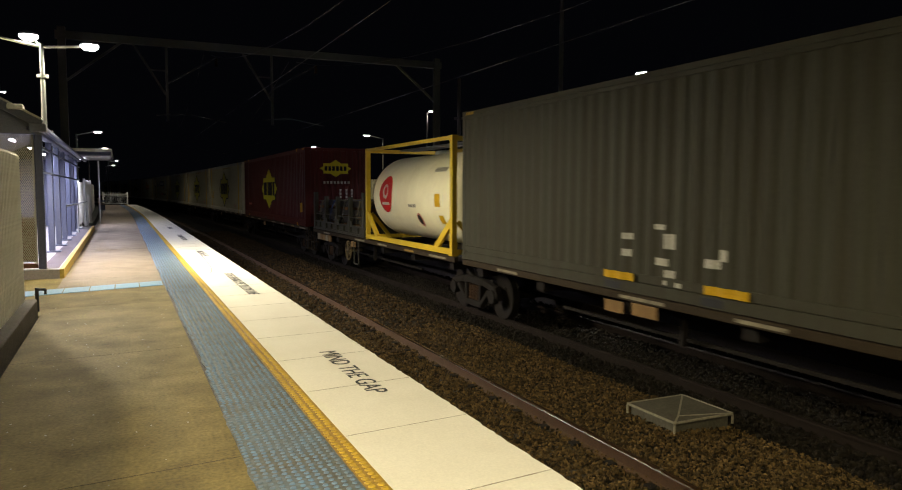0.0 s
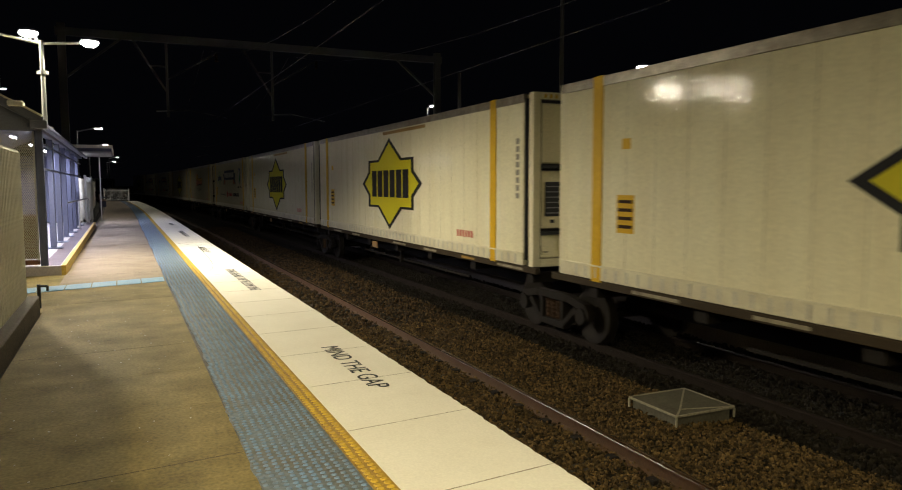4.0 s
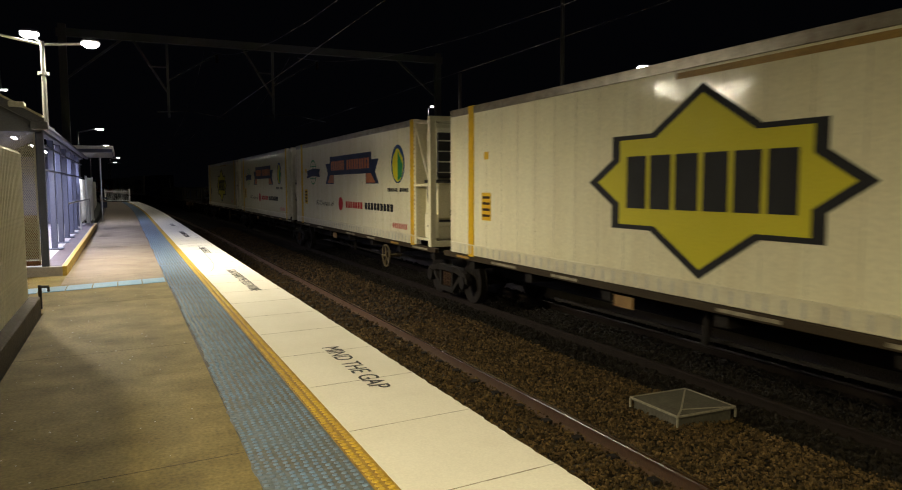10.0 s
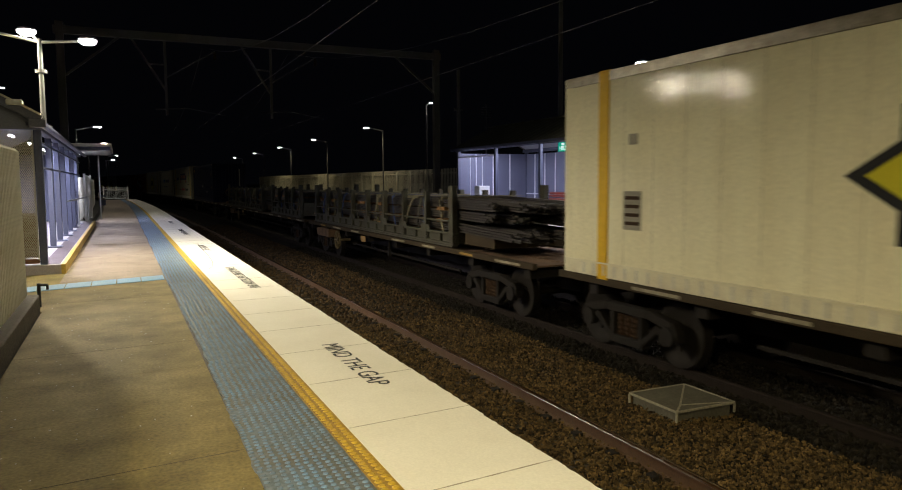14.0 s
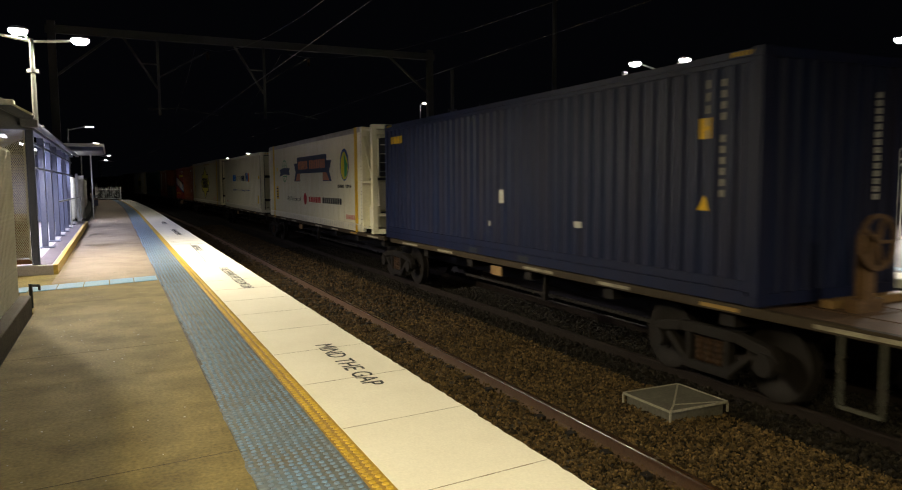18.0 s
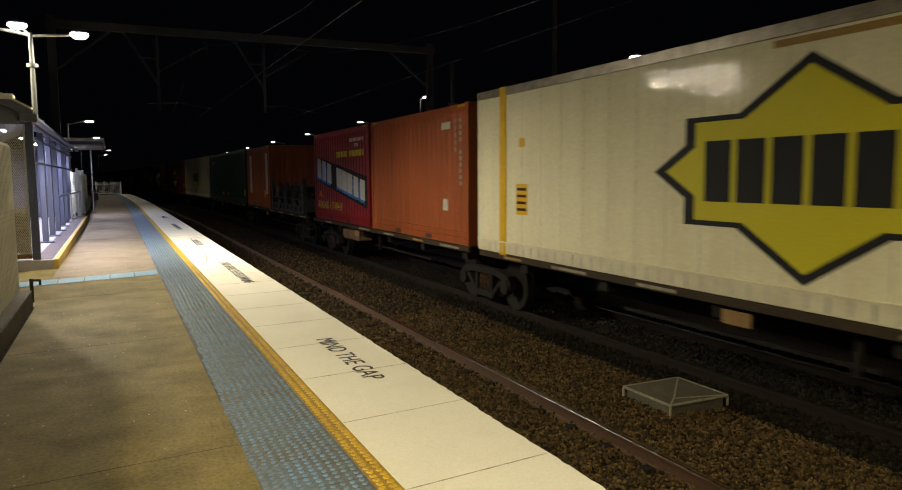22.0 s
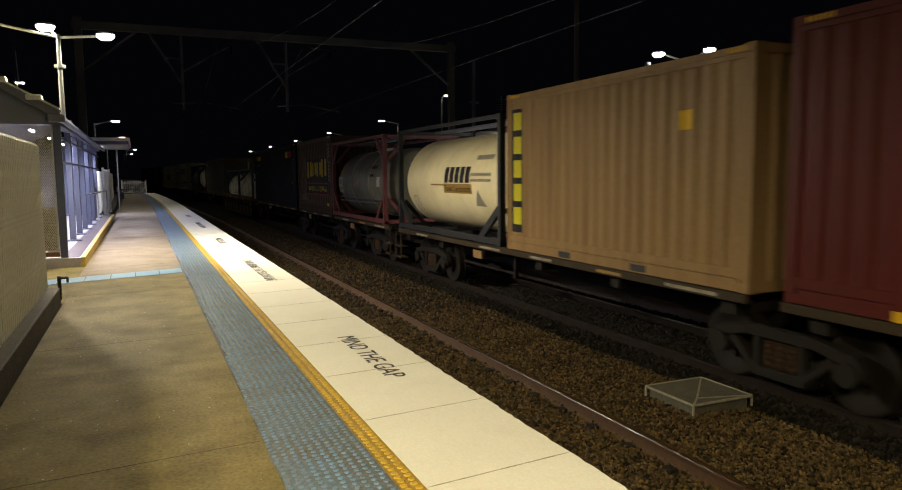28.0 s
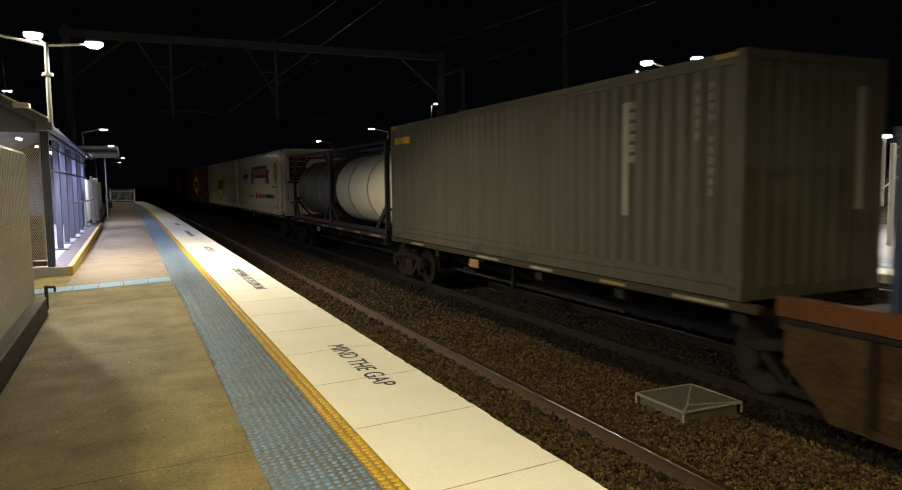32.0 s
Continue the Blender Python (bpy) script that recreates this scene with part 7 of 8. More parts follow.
tagged(part("perforated_screen", strands(-3.5, -1.36, 0.24, 2.47, 14.205, 0.03, 0.007, 0.010), SCREEN, shelter, "dull cream expanded-steel screen"), kind="stuff")
for x in (-3.52, -1.36):
    part("screen_frame", Geo().box(x, x + 0.03, 14.18, 14.23, 0.24, 2.47), SCREEN, shelter)
part("lower_panel", Geo().box(-3.5, -1.36, 14.26, 14.28, 0.28, 1.05), BROWNMESH, shelter, "brown panel behind the screen")
part("screen_sill", Geo().box(-3.5, -1.33, 14.18, 14.24, 0.18, 0.26), BROWNMESH, shelter)
for y in (15.6, 19.0, 22.6, 26.4):
    part("tube_light", Geo().box(-2.26, -2.2, y, y + 0.7, 2.64, 2.68), TUBE_GLOW, shelter, "glowing fluorescent fitting")
    lamp("shelter_light", (-2.23, y + 0.6, 2.58), 520, SHELTER, 0.2, angle=172)
rail_ob = thing("hand_rail", "pale tubular hand rail beside the shelter", "handrail")
part("rail_tube", Geo().tube((-1.36, 21.9, 1.08), (-1.12, 29.6, 1.08), 0.024), GALV, rail_ob, smooth=True)
for y in (25.5, 29.6):
    part("rail_leg", Geo().tube((-1.36 + (y - 21.9) * 0.031, y, 0.16), (-1.36 + (y - 21.9) * 0.031, y, 1.08), 0.022), GALV, rail_ob)


def bench(x, y, z, turn, label, material):
    b = thing("bench", label, "bench", at=pose(x, y, z, 0, 0, turn))
    for k in range(4):
        part("seat_slat", Geo().box(-0.9, 0.9, 0.08 + k * 0.11, 0.17 + k * 0.11, 0.42, 0.45), material, b)
    for k in range(3):
        part("back_slat", Geo().box(-0.9, 0.9, 0.5 + k * 0.02, 0.53 + k * 0.02, 0.52 + k * 0.12, 0.62 + k * 0.12), material, b)
    for xx in (-0.7, 0.0, 0.7):
        part("leg", Geo().box(xx - 0.03, xx + 0.03, 0.1, 0.5, 0.0, 0.42), BLUEPOST, b)
        part("arm_rest", Geo().bar((xx, 0.08, 0.62), (xx, 0.5, 0.66), 0.035), BLUEPOST, b)
    return b


REDWOOD = mat("red_bench_slats", (0.22, 0.045, 0.03), 0.5, var=0.2, scale=5)
WOOD = mat("brown_bench_slats", (0.16, 0.08, 0.04), 0.6, var=0.25, scale=5)

# ---------- small canopy and gates farther along ----------
canopy = thing("platform_canopy", "flat steel canopy with a pale fascia", "canopy")
part("roof_slab", Geo().box(-2.9, -0.3, 31.0, 36.0, 2.86, 3.0), BLUEPOST, canopy)
part("fascia", Geo().box(-2.92, -0.26, 35.98, 36.02, 2.84, 3.02), BLUEPOST, canopy)
part("fascia", Geo().box(-2.92, -0.26, 30.96, 31.0, 2.98, 3.10), CREAM, canopy, "pale cream fascia")
part("fascia", Geo().box(-0.3, -0.26, 31.0, 35.98, 2.9, 3.06), CREAM, canopy, "pale cream fascia")
part("soffit", Geo().box(-2.8, -0.34, 31.05, 35.95, 2.82, 2.856), CEILING, canopy)
for y in (31.4, 35.6):
    if y > 32:
        part("column", Geo().tube((-0.85, y, 0.0), (-0.85, y, 2.85), 0.024), GALV, canopy, smooth=True)
    part("column", Geo().tube((-2.6, y, 0.0), (-2.6, y, 2.85), 0.045), GALV, canopy, smooth=True)
part("tube_light", Geo().box(-1.5, -1.38, 32.5, 33.7, 2.76, 2.8), TUBE_GLOW, canopy)
lamp("canopy_light", (-1.44, 33.1, 2.72), 150, SHELTER, 1.2, kind="AREA")


def hoop_fence(name, label, a, b, z, h, material, pitch=0.13):
    """Hoop-topped tubular panel between two places."""
    f = thing(name, label, "fence")
    a, b = Vector((*a, z)), Vector((*b, z))
    d = b - a
    n = max(2, int(d.length / (pitch * 2)))
    for zz in (0.15, h - 0.22):
        part("rail", Geo().bar(a + Vector((0, 0, zz)), b + Vector((0, 0, zz)), 0.04), material, f)
    for e in (a, b):
        part("post", Geo().box(e.x - 0.04, e.x + 0.04, e.y - 0.04, e.y + 0.04, z, z + h + 0.04), material, f, bevel=0.006)
    for i in range(n):
        p, q = a + d * (i + 0.3) / n, a + d * (i + 0.75) / n
        g = Geo().tube(p + Vector((0, 0, 0.1)), p + Vector((0, 0, h - 0.08)), 0.014, n=6).tube(q + Vector((0, 0, 0.1)), q + Vector((0, 0, h - 0.08)), 0.014, n=6)
        m, up = (p + q) / 2, Vector((0, 0, h - 0.08))
        arc = [m + (p - m) * math.cos(t) + Vector((0, 0, math.sin(t) * (p - m).length)) + up for t in (0, 0.8, 1.57, 2.34, 3.14)]
        for u, v in zip(arc, arc[1:]):
            g.tube(u, v, 0.014, n=6)
        part("hoop", g, material, f)
    return f


WHITESTEEL = mat("white_painted_tube", (0.72, 0.72, 0.68), 0.45, var=0.1, scale=4, bump=0.03)
hoop_fence("hoop_fence", "white hoop-topped gate panel beside the canopy", (-1.25, 30.6), (-1.25, 36.5), 0.0, 1.9, WHITESTEEL)
end_x = bend(76)[0]
hoop_fence("platform_end_fence", "white tubular fence across the platform end", (-1.0 + end_x + 0.2, 76.0), (1.35 + end_x, 76.0), 0.0, 1.25, WHITESTEEL, 0.09)
bench(-0.75 + bend(58)[0], 58.0, 0.0, 90, "brown slatted bench on the platform", WOOD)
bench(-0.75 + bend(63)[0], 63.0, 0.0, 90, "brown slatted bench on the platform", WOOD)
tap = thing("water_tap", "small dark tap on a standpipe at the fence end", "tap")
part("stand_pipe", Geo().tube((-1.0, 10.35, -0.01), (-1.0, 10.35, 0.3), 0.022), BLACKPAINT, tap)
part("spout", Geo().tube((-1.0, 10.35, 0.28), (-0.9, 10.3, 0.28), 0.017).tube((-0.9, 10.3, 0.28), (-0.9, 10.3, 0.22), 0.015), BLACKPAINT, tap)

# ---------- far shelter ----------
fs = thing("waiting_shelter", "blue-grey waiting shelter with a mossy gable roof on the far platform", "shelter")
X0, X1, Y0, Y1, ZE, XR, ZR = 13.4, 16.8, 15.2, 28.3, 2.86, 15.1, 3.92
MESHPANEL = mat("grey_mesh_panel", (0.14, 0.14, 0.16), 0.5, var=0.15, scale=2, bump=0.05)
for y in (Y0, 18.4, 21.6, 24.9, Y1):
    part("post", Geo().box(X0 - 0.06, X0 + 0.06, y - 0.06, y + 0.06, Z2, ZE), BLUEPOST, fs, bevel=0.008)
    part("post", Geo().box(X1 - 0.06, X1 + 0.06, y - 0.06, y + 0.06, Z2, ZE), BLUEPOST, fs, bevel=0.008)
part("back_wall", Geo().box(X1 - 0.02, X1 + 0.02, Y0 + 0.06, Y1 - 0.06, Z2 + 0.08, ZE - 0.1), PANEL, fs)
for y in np.arange(Y0 + 0.8, Y1, 0.82):
    part("mullion", Geo().box(X1 - 0.05, X1 - 0.021, y, y + 0.04, Z2 + 0.1, ZE - 0.12), MULLION, fs)
part("dado_rail", Geo().box(X1 - 0.055, X1 - 0.021, Y0 + 0.1, Y1 - 0.1, Z2 + 0.75, Z2 + 0.79), MULLION, fs)
part("far_end_wall", Geo().box(X0 + 0.06, X1 - 0.06, Y1 - 0.02, Y1 + 0.02, Z2 + 0.08, ZE - 0.1), PANEL, fs)
for x in (14.2, 15.05, 15.9):
    part("mullion", Geo().box(x, x + 0.04, Y1 - 0.05, Y1 - 0.021, Z2 + 0.1, ZE - 0.12), MULLION, fs)
for z in (Z2 + 0.1, ZE - 0.3):
    part("screen_rail", Geo().box(X0 - 0.03, X0 + 0.03, 24.98, Y1 - 0.08, z, z + 0.05), MULLION, fs)
for y in (26.0, 27.1):
    part("mullion", Geo().box(X0 - 0.04, X0 - 0.016, y, y + 0.04, Z2 + 0.12, ZE - 0.3), MULLION, fs)
part("eave_beam", Geo().box(X0 - 0.08, X0 + 0.08, Y0 - 0.3, Y1 + 0.2, ZE - 0.02, ZE + 0.12), BLUEPOST, fs)
part("eave_beam", Geo().box(X1 - 0.08, X1 + 0.08, Y0 - 0.3, Y1 + 0.2, ZE - 0.02, ZE + 0.12), BLUEPOST, fs)
part("gutter", Geo().box(X0 - 0.28, X0 - 0.16, Y0 - 0.35, Y1 + 0.3, ZE + 0.0, ZE + 0.1), BLUEPOST, fs)
for xe in (X0 - 0.25, X1 + 0.1):
    n, g, vs = 60, Geo(), []
    for k in range(n + 1):
        y, dz = Y0 - 0.35 + (Y1 - Y0 + 0.65) * k / n, 0.025 * (k % 2)
        vs += [(xe, y, ZE + 0.1 + dz), (XR, y, ZR + dz), (XR, y, ZR - 0.03), (xe, y, ZE + 0.07)]
    g.add(vs, [(4 * k + i, 4 * k + (i + 1) % 4, 4 * k + 4 + (i + 1) % 4, 4 * k + 4 + i) for k in range(n) for i in range(4)] + [(0, 1, 2, 3), (4 * n + 3, 4 * n + 2, 4 * n + 1, 4 * n)])
    part("roof_slope", g, ROOF, fs, "mossy corrugated roof slope")
    part("ceiling_lining", Geo().poly([(xe, Y0 + 0.05, ZE + 0.02), (XR, Y0 + 0.05, ZR - 0.1), (XR, Y0 + 0.05, ZR - 0.08), (xe, Y0 + 0.05, ZE + 0.04)], (0, Y1 - Y0 - 0.1, 0)), CEILING, fs)
    part("barge_board", Geo().bar((xe, Y0 - 0.36, ZE + 0.1), (XR, Y0 - 0.36, ZR), 0.05, 0.14), CREAM if xe < XR else BLUEPOST, fs)
part("ridge_cap", Geo().box(XR - 0.1, XR + 0.1, Y0 - 0.36, Y1 + 0.3, ZR, ZR + 0.04), ROOF, fs)
gx = [X0 + 0.06, 14.35, 15.2, 16.1, X1 - 0.06]
for a, b in zip(gx, gx[1:]):
    part("end_panel", Geo().box(a + 0.02, b - 0.02, Y0 - 0.012, Y0 + 0.012, Z2 + 0.06, 2.62), MESHPANEL, fs, "grey mesh end panel")
    za, zb = (ZE + (ZR - ZE) * (1 - abs(x - XR) / (XR - X0)) - 0.12 for x in (a, b))
    part("gable_panel", Geo().poly([(a + 0.02, Y0 - 0.01, 2.7), (b - 0.02, Y0 - 0.01, 2.7), (b - 0.02, Y0 - 0.01, max(2.72, zb)), (a + 0.02, Y0 - 0.01, max(2.72, za))], (0, 0.02, 0)), MESHPANEL, fs)
for x in gx[1:-1]:
    part("end_mullion", Geo().box(x - 0.03, x + 0.03, Y0 - 0.03, Y0 + 0.03, Z2, ZE + (ZR - ZE) * (1 - abs(x - XR) / (XR - X0)) - 0.1), MULLION, fs)
part("transom", Geo().box(X0, X1, Y0 - 0.03, Y0 + 0.03, 2.62, 2.69), MULLION, fs)
for y in (17.0, 20.4, 23.8, 26.8):
    part("tube_light", Geo().box(14.1, 14.24, y - 0.6, y + 0.6, 3.02, 3.07), TUBE_GLOW, fs, "glowing fluorescent fitting")
    lamp("shelter_light", (14.17, y, 2.98), 100, SHELTER, 1.2, kind="AREA")

# fittings of the far shelter
SIGN_BROWN, SIGN_ORANGE, SIGN_BLACK = mat("brown_sign", (0.09, 0.035, 0.03), 0.4, var=0.1, bump=0), mat("orange_sign", (0.75, 0.16, 0.02), 0.4, var=0.05, bump=0), mat("black_sign", (0.015, 0.015, 0.018), 0.4, var=0.1, bump=0)
SIGN_LIT = mat("lit_green_sign", (0.0, 0.30, 0.20), emit=0.9)
SIGN_LETTER = mat("lit_sign_letter", (0.8, 0.9, 0.88), emit=1.2)
SIGN_WHITE = mat("white_notice", (0.75, 0.76, 0.78), 0.5, var=0.05, bump=0)


def words(text, m, size, material, parent, name="sign_words"):
    c = bpy.data.curves.new(name, "FONT")
    c.body, c.size, c.extrude, c.align_x, c.align_y = text, size, 0.003, "CENTER", "CENTER"
    tmp = bpy.data.objects.new(name, c)
    me = bpy.data.meshes.new_from_object(tmp)
    bpy.data.objects.remove(tmp)
    me.materials.clear()
    me.materials.append(material)
    ob = new(name, me)
    ob.parent = parent
    ob.matrix_basis = m
    return ob


def flat_sign(name, label, x0, x1, y, z0, z1, material):
    s = thing(name, label, "sign")
    part("sign_plate", Geo().box(x0, x1, y - 0.02, y, z0, z1), material, s, bevel=0.004)
    return s


YF = Y0 - 0.05
s = flat_sign("platform_sign", "brown platform number sign with pale bars", X0 + 0.08, 14.3, YF, 2.34, 2.6, SIGN_BROWN)
words("2", pose(X0 + 0.2, YF - 0.022, 2.47, 90, 0, 0), 0.2, SIGN_WHITE, s)
part("sign_bar", Geo().box(X0 + 0.34, X0 + 0.75, YF - 0.024, YF - 0.02, 2.43, 2.48), SIGN_WHITE, s)
part("sign_bar", Geo().box(X0 + 0.34, X0 + 0.5, YF - 0.024, YF - 0.02, 2.51, 2.54), SIGN_WHITE, s)
s = flat_sign("orange_sign", "orange band sign with a pale bar", 13.95, 15.15, YF, 2.12, 2.33, SIGN_ORANGE)
part("sign_bar", Geo().box(14.55, 14.85, YF - 0.024, YF - 0.02, 2.2, 2.27), SIGN_WHITE, s)
s = flat_sign("directory_board", "black directory board with rows of pale bars", 13.95, 14.28, YF, 0.85, 1.92, SIGN_BLACK)
for k in range(9):
    part("sign_bar", Geo().box(14.05, 14.2, YF - 0.024, YF - 0.02, 0.93 + k * 0.105, 0.96 + k * 0.105), SIGN_WHITE, s)
    part("sign_dot", Geo().box(13.975, 14.02, YF - 0.024, YF - 0.02, 0.92 + k * 0.105, 0.965 + k * 0.105), SIGN_WHITE, s)
s = flat_sign("notice", "white notices on the shelter end", 14.5, 14.78, YF, 1.3, 2.0, SIGN_WHITE)
s = flat_sign("notice", "white notice above the directory board", 13.98, 14.26, YF, 1.95, 2.08, SIGN_WHITE)
s = flat_sign("notice", "small white notice on the shelter end", 14.85, 14.95, YF, 1.9, 2.05, SIGN_WHITE)
s = flat_sign("exit_sign", "black direction sign with an arrow", 15.55, 16.35, YF, 2.36, 2.6, SIGN_BLACK)
part("arrow", Geo().box(16.15, 16.25, YF - 0.024, YF - 0.02, 2.465, 2.485).poly([(16.25, YF - 0.022, 2.43), (16.31, YF - 0.022, 2.475), (16.25, YF - 0.022, 2.52)], (0, -0.002, 0)), SIGN_WHITE, s)
part("sign_disc", Geo().lathe([(YF - 0.024, 0.07), (YF - 0.02, 0.07)], "y", 16, (16.02, 0, 2.48)), SIGN_WHITE, s)
part("sign_bar", Geo().box(15.65, 15.85, YF - 0.024, YF - 0.02, 2.47, 2.52), SIGN_WHITE, s)
hs = thing("help_sign", "green help sign hung from the shelter eave", "sign")
part("sign_plate", Geo().box(X0 - 0.14, X0 - 0.11, 19.7, 20.3, 2.52, 2.82), SIGN_LIT, hs)
words("HELP", Matrix.Translation((X0 - 0.145, 20.0, 2.62)) @ Euler((radians(90), 0, radians(-90))).to_matrix().to_4x4(), 0.18, SIGN_LETTER, hs)
part("sign_symbol", Geo().box(X0 - 0.146, X0 - 0.141, 19.93, 20.07, 2.72, 2.79), SIGN_LETTER, hs)
tot = thing("help_point", "blue and white help point column", "help point")
part("column", Geo().box(X0 + 0.14, X0 + 0.4, 18.0, 18.32, Z2, 2.55), mat("navy_column", (0.02, 0.035, 0.10), 0.4, var=0.1, bump=0), tot, bevel=0.01)
part("white_panel", Geo().box(X0 + 0.12, X0 + 0.14, 18.02, 18.3, 1.1, 1.75), SIGN_WHITE, tot)
part("dark_panel", Geo().box(X0 + 0.105, X0 + 0.12, 18.06, 18.26, 1.2, 1.5), SIGN_BLACK, tot)
ck = thing("platform_speaker", "cream round speaker on a wall bracket", "speaker")
part("bracket", Geo().bar((X0 + 0.1, 17.45, 2.85), (X0 + 0.1, 17.45, 1.7), 0.04), GALV, ck)
part("disc", Geo().lathe([(X0 - 0.02, 0.19), (X0 + 0.06, 0.2), (X0 + 0.1, 0.12)], "x", 18, (0, 17.45, 1.58)), CREAM, ck)
part("disc_face", Geo().lathe([(X0 - 0.035, 0.12), (X0 - 0.02, 0.13)], "x", 18, (0, 17.45, 1.58)), SIGN_WHITE, ck)
nb = thing("notice", "blue notice on the shelter wall", "sign")
part("sign_plate", Geo().box(X1 - 0.08, X1 - 0.055, 21.0, 21.2, 1.55, 1.95), P_SKY, nb)
bench(X1 - 0.62, 25.3, Z2, -90, "red slatted bench against the shelter wall", REDWOOD)
bench(X1 - 0.62, 19.4, Z2, -90, "red slatted bench against the shelter wall", REDWOOD)
bn = thing("bin_enclosure", "pale bin enclosure with a round sign", "bin")
part("body", Geo().box(13.12, 13.6, 25.8, 26.25, Z2, Z2 + 1.15), SIGN_WHITE, bn, bevel=0.02)
part("round_sign", Geo().lathe([(25.785, 0.1), (25.799, 0.1)], "y", 16, (13.36, 0, 1.1)), SIGN_BLACK, bn)
for x, z in ((14.25, 3.5), (14.75, 3.72)):
    cc = thing("security_camera", "white security camera under the gable", "camera")
    part("body", Geo().box(x - 0.22, x + 0.12, YF - 0.4, YF - 0.2, z - 0.08, z + 0.06), CREAM, cc, bevel=0.02)
    part("arm", Geo().bar((x, YF - 0.2, z), (x, YF + 0.05, z + 0.05), 0.04), CREAM, cc)
cp = thing("card_reader_post", "orange and white card reader post with a lit cap", "card reader")
part("post", Geo().box(13.28, 13.4, 14.5, 14.62, Z2, 2.1), CREAM, cp, bevel=0.01)
part("orange_face", Geo().box(13.2, 13.28, 14.5, 14.62, 1.5, 2.05), SIGN_ORANGE, cp)
part("lit_cap", Geo().box(13.2, 13.46, 14.46, 14.66, 2.1, 2.14), mat("lit_white_cap", (0.9, 0.93, 1.0), emit=8.0), cp)
part("reader", Geo().lathe([(14.44, 0.07), (14.5, 0.08)], "y", 14, (13.35, 0, 1.25)), SIGN_WHITE, cp)

# ---------- stairs, rails and street beyond the far platform ----------
DARKRAIL = mat("dark_stair_rail", (0.03, 0.03, 0.032), 0.5, var=0.2)
setting("street_wall", Geo().box(17.4, 40, 20.4, 20.7, -0.1, 1.25), mat("grey_block_wall", (0.20, 0.20, 0.21), 0.85, var=0.2, scale=2, bump=0.2), "grey low wall behind the far platform", "wall")
st = thing("footbridge_stairs", "concrete stairs with dark balustrades rising from the far platform", "stairs")
for k in range(14):
    part("step", Geo().box(19.5 + k * 0.3, 19.5 + (k + 1) * 0.3, 13.2, 15.0, Z2, Z2 + 0.165 * (k + 1)), WALL, st)
for y in (13.1, 15.1):
    a, b = Vector((19.4, y, Z2 + 1.0)), Vector((23.8, y, Z2 + 3.4))
    part("hand_rail", Geo().bar(a, b, 0.06), DARKRAIL, st)
    part("stringer", Geo().bar(a - Vector((0, 0, 0.95)), b - Vector((0, 0, 0.95)), 0.05, 0.2), DARKRAIL, st)
    for k in range(12):
        p = a.lerp(b, k / 11)
        part("baluster", Geo().bar(p, p - Vector((0, 0, 0.92)), 0.03), DARKRAIL, st)
hr = thing("hand_rail", "cream tubular hand rail at the foot of the stairs", "handrail")
part("rail_tube", Geo().tube((17.45, 13.0, 1.0), (18.3, 13.0, 1.02), 0.025).tube((18.3, 13.0, 1.02), (22.5, 13.0, 3.1), 0.025), CREAM, hr)
part("rail_leg", Geo().tube((17.45, 13.0, Z2), (17.45, 13.0, 1.0), 0.025), CREAM, hr)
for x, y in ((19.9, 14.5), (19.3, 12.2)):
    bp = thing("banded_post", "yellow post with a red band at the stairs", "bollard")
    part("post", Geo().tube((x, y, Z2), (x, y, 1.85), 0.09, n=14), P_AMBER, bp, smooth=True)
    part("red_band", Geo().tube((x, y, 1.0), (x, y, 1.3), 0.094, n=14), P_RED, bp)
rp = thing("card_reader_post", "pale post with a lit cap beside the stairs", "card reader")
part("post", Geo().tube((20.2, 14.0, Z2), (20.2, 14.0, 2.7), 0.06, n=12), CREAM, rp)
part("lit_cap", Geo().box(20.0, 20.4, 13.9, 14.1, 2.7, 2.78), mat("blue_white_cap", (0.7, 0.8, 1.0), emit=10.0), rp)
hoop_fence("hoop_fence", "cream hoop-topped fence at the stairs", (13.55, 9.2), (17.0, 9.0), Z2, 1.95, CREAM)
lamp_post("street_lamp", "street lamp beyond the far platform", 42.0, 30.0, -0.1, 5.6, ((-1.2, 0, 0.2, "bar"),), 0, COOL, collar=False)
lamp_post("street_lamp", "unlit dark street lamp beyond the wall", 38.9, 30.0, -0.1, 4.5, ((0.8, 0, 0.1, "bar"),), 0, COOL, collar=False, glow=DARKRAIL)
lamp_post("street_lamp", "street lamp behind the far shelter", 20.5, 25.0, -0.05, 4.9, ((0.9, 0, 0.1, "bar"),), 0, COOL, collar=False)
lamp_post("street_lamp", "tall street lamp in the yard behind the near fence", -6.5, 8.6, -0.25, 8.6, ((0.5, 0, 0.2, "bar"),), 1100, WARM, collar=False, cone=104, blend=0.3)

lamp_post("street_lamp", "street lamp beyond the near shelter roof", -4.6, 36.0, -0.2, 7.4, ((0.1, 0, -1.75, "bar"),), 0, COOL, collar=False)

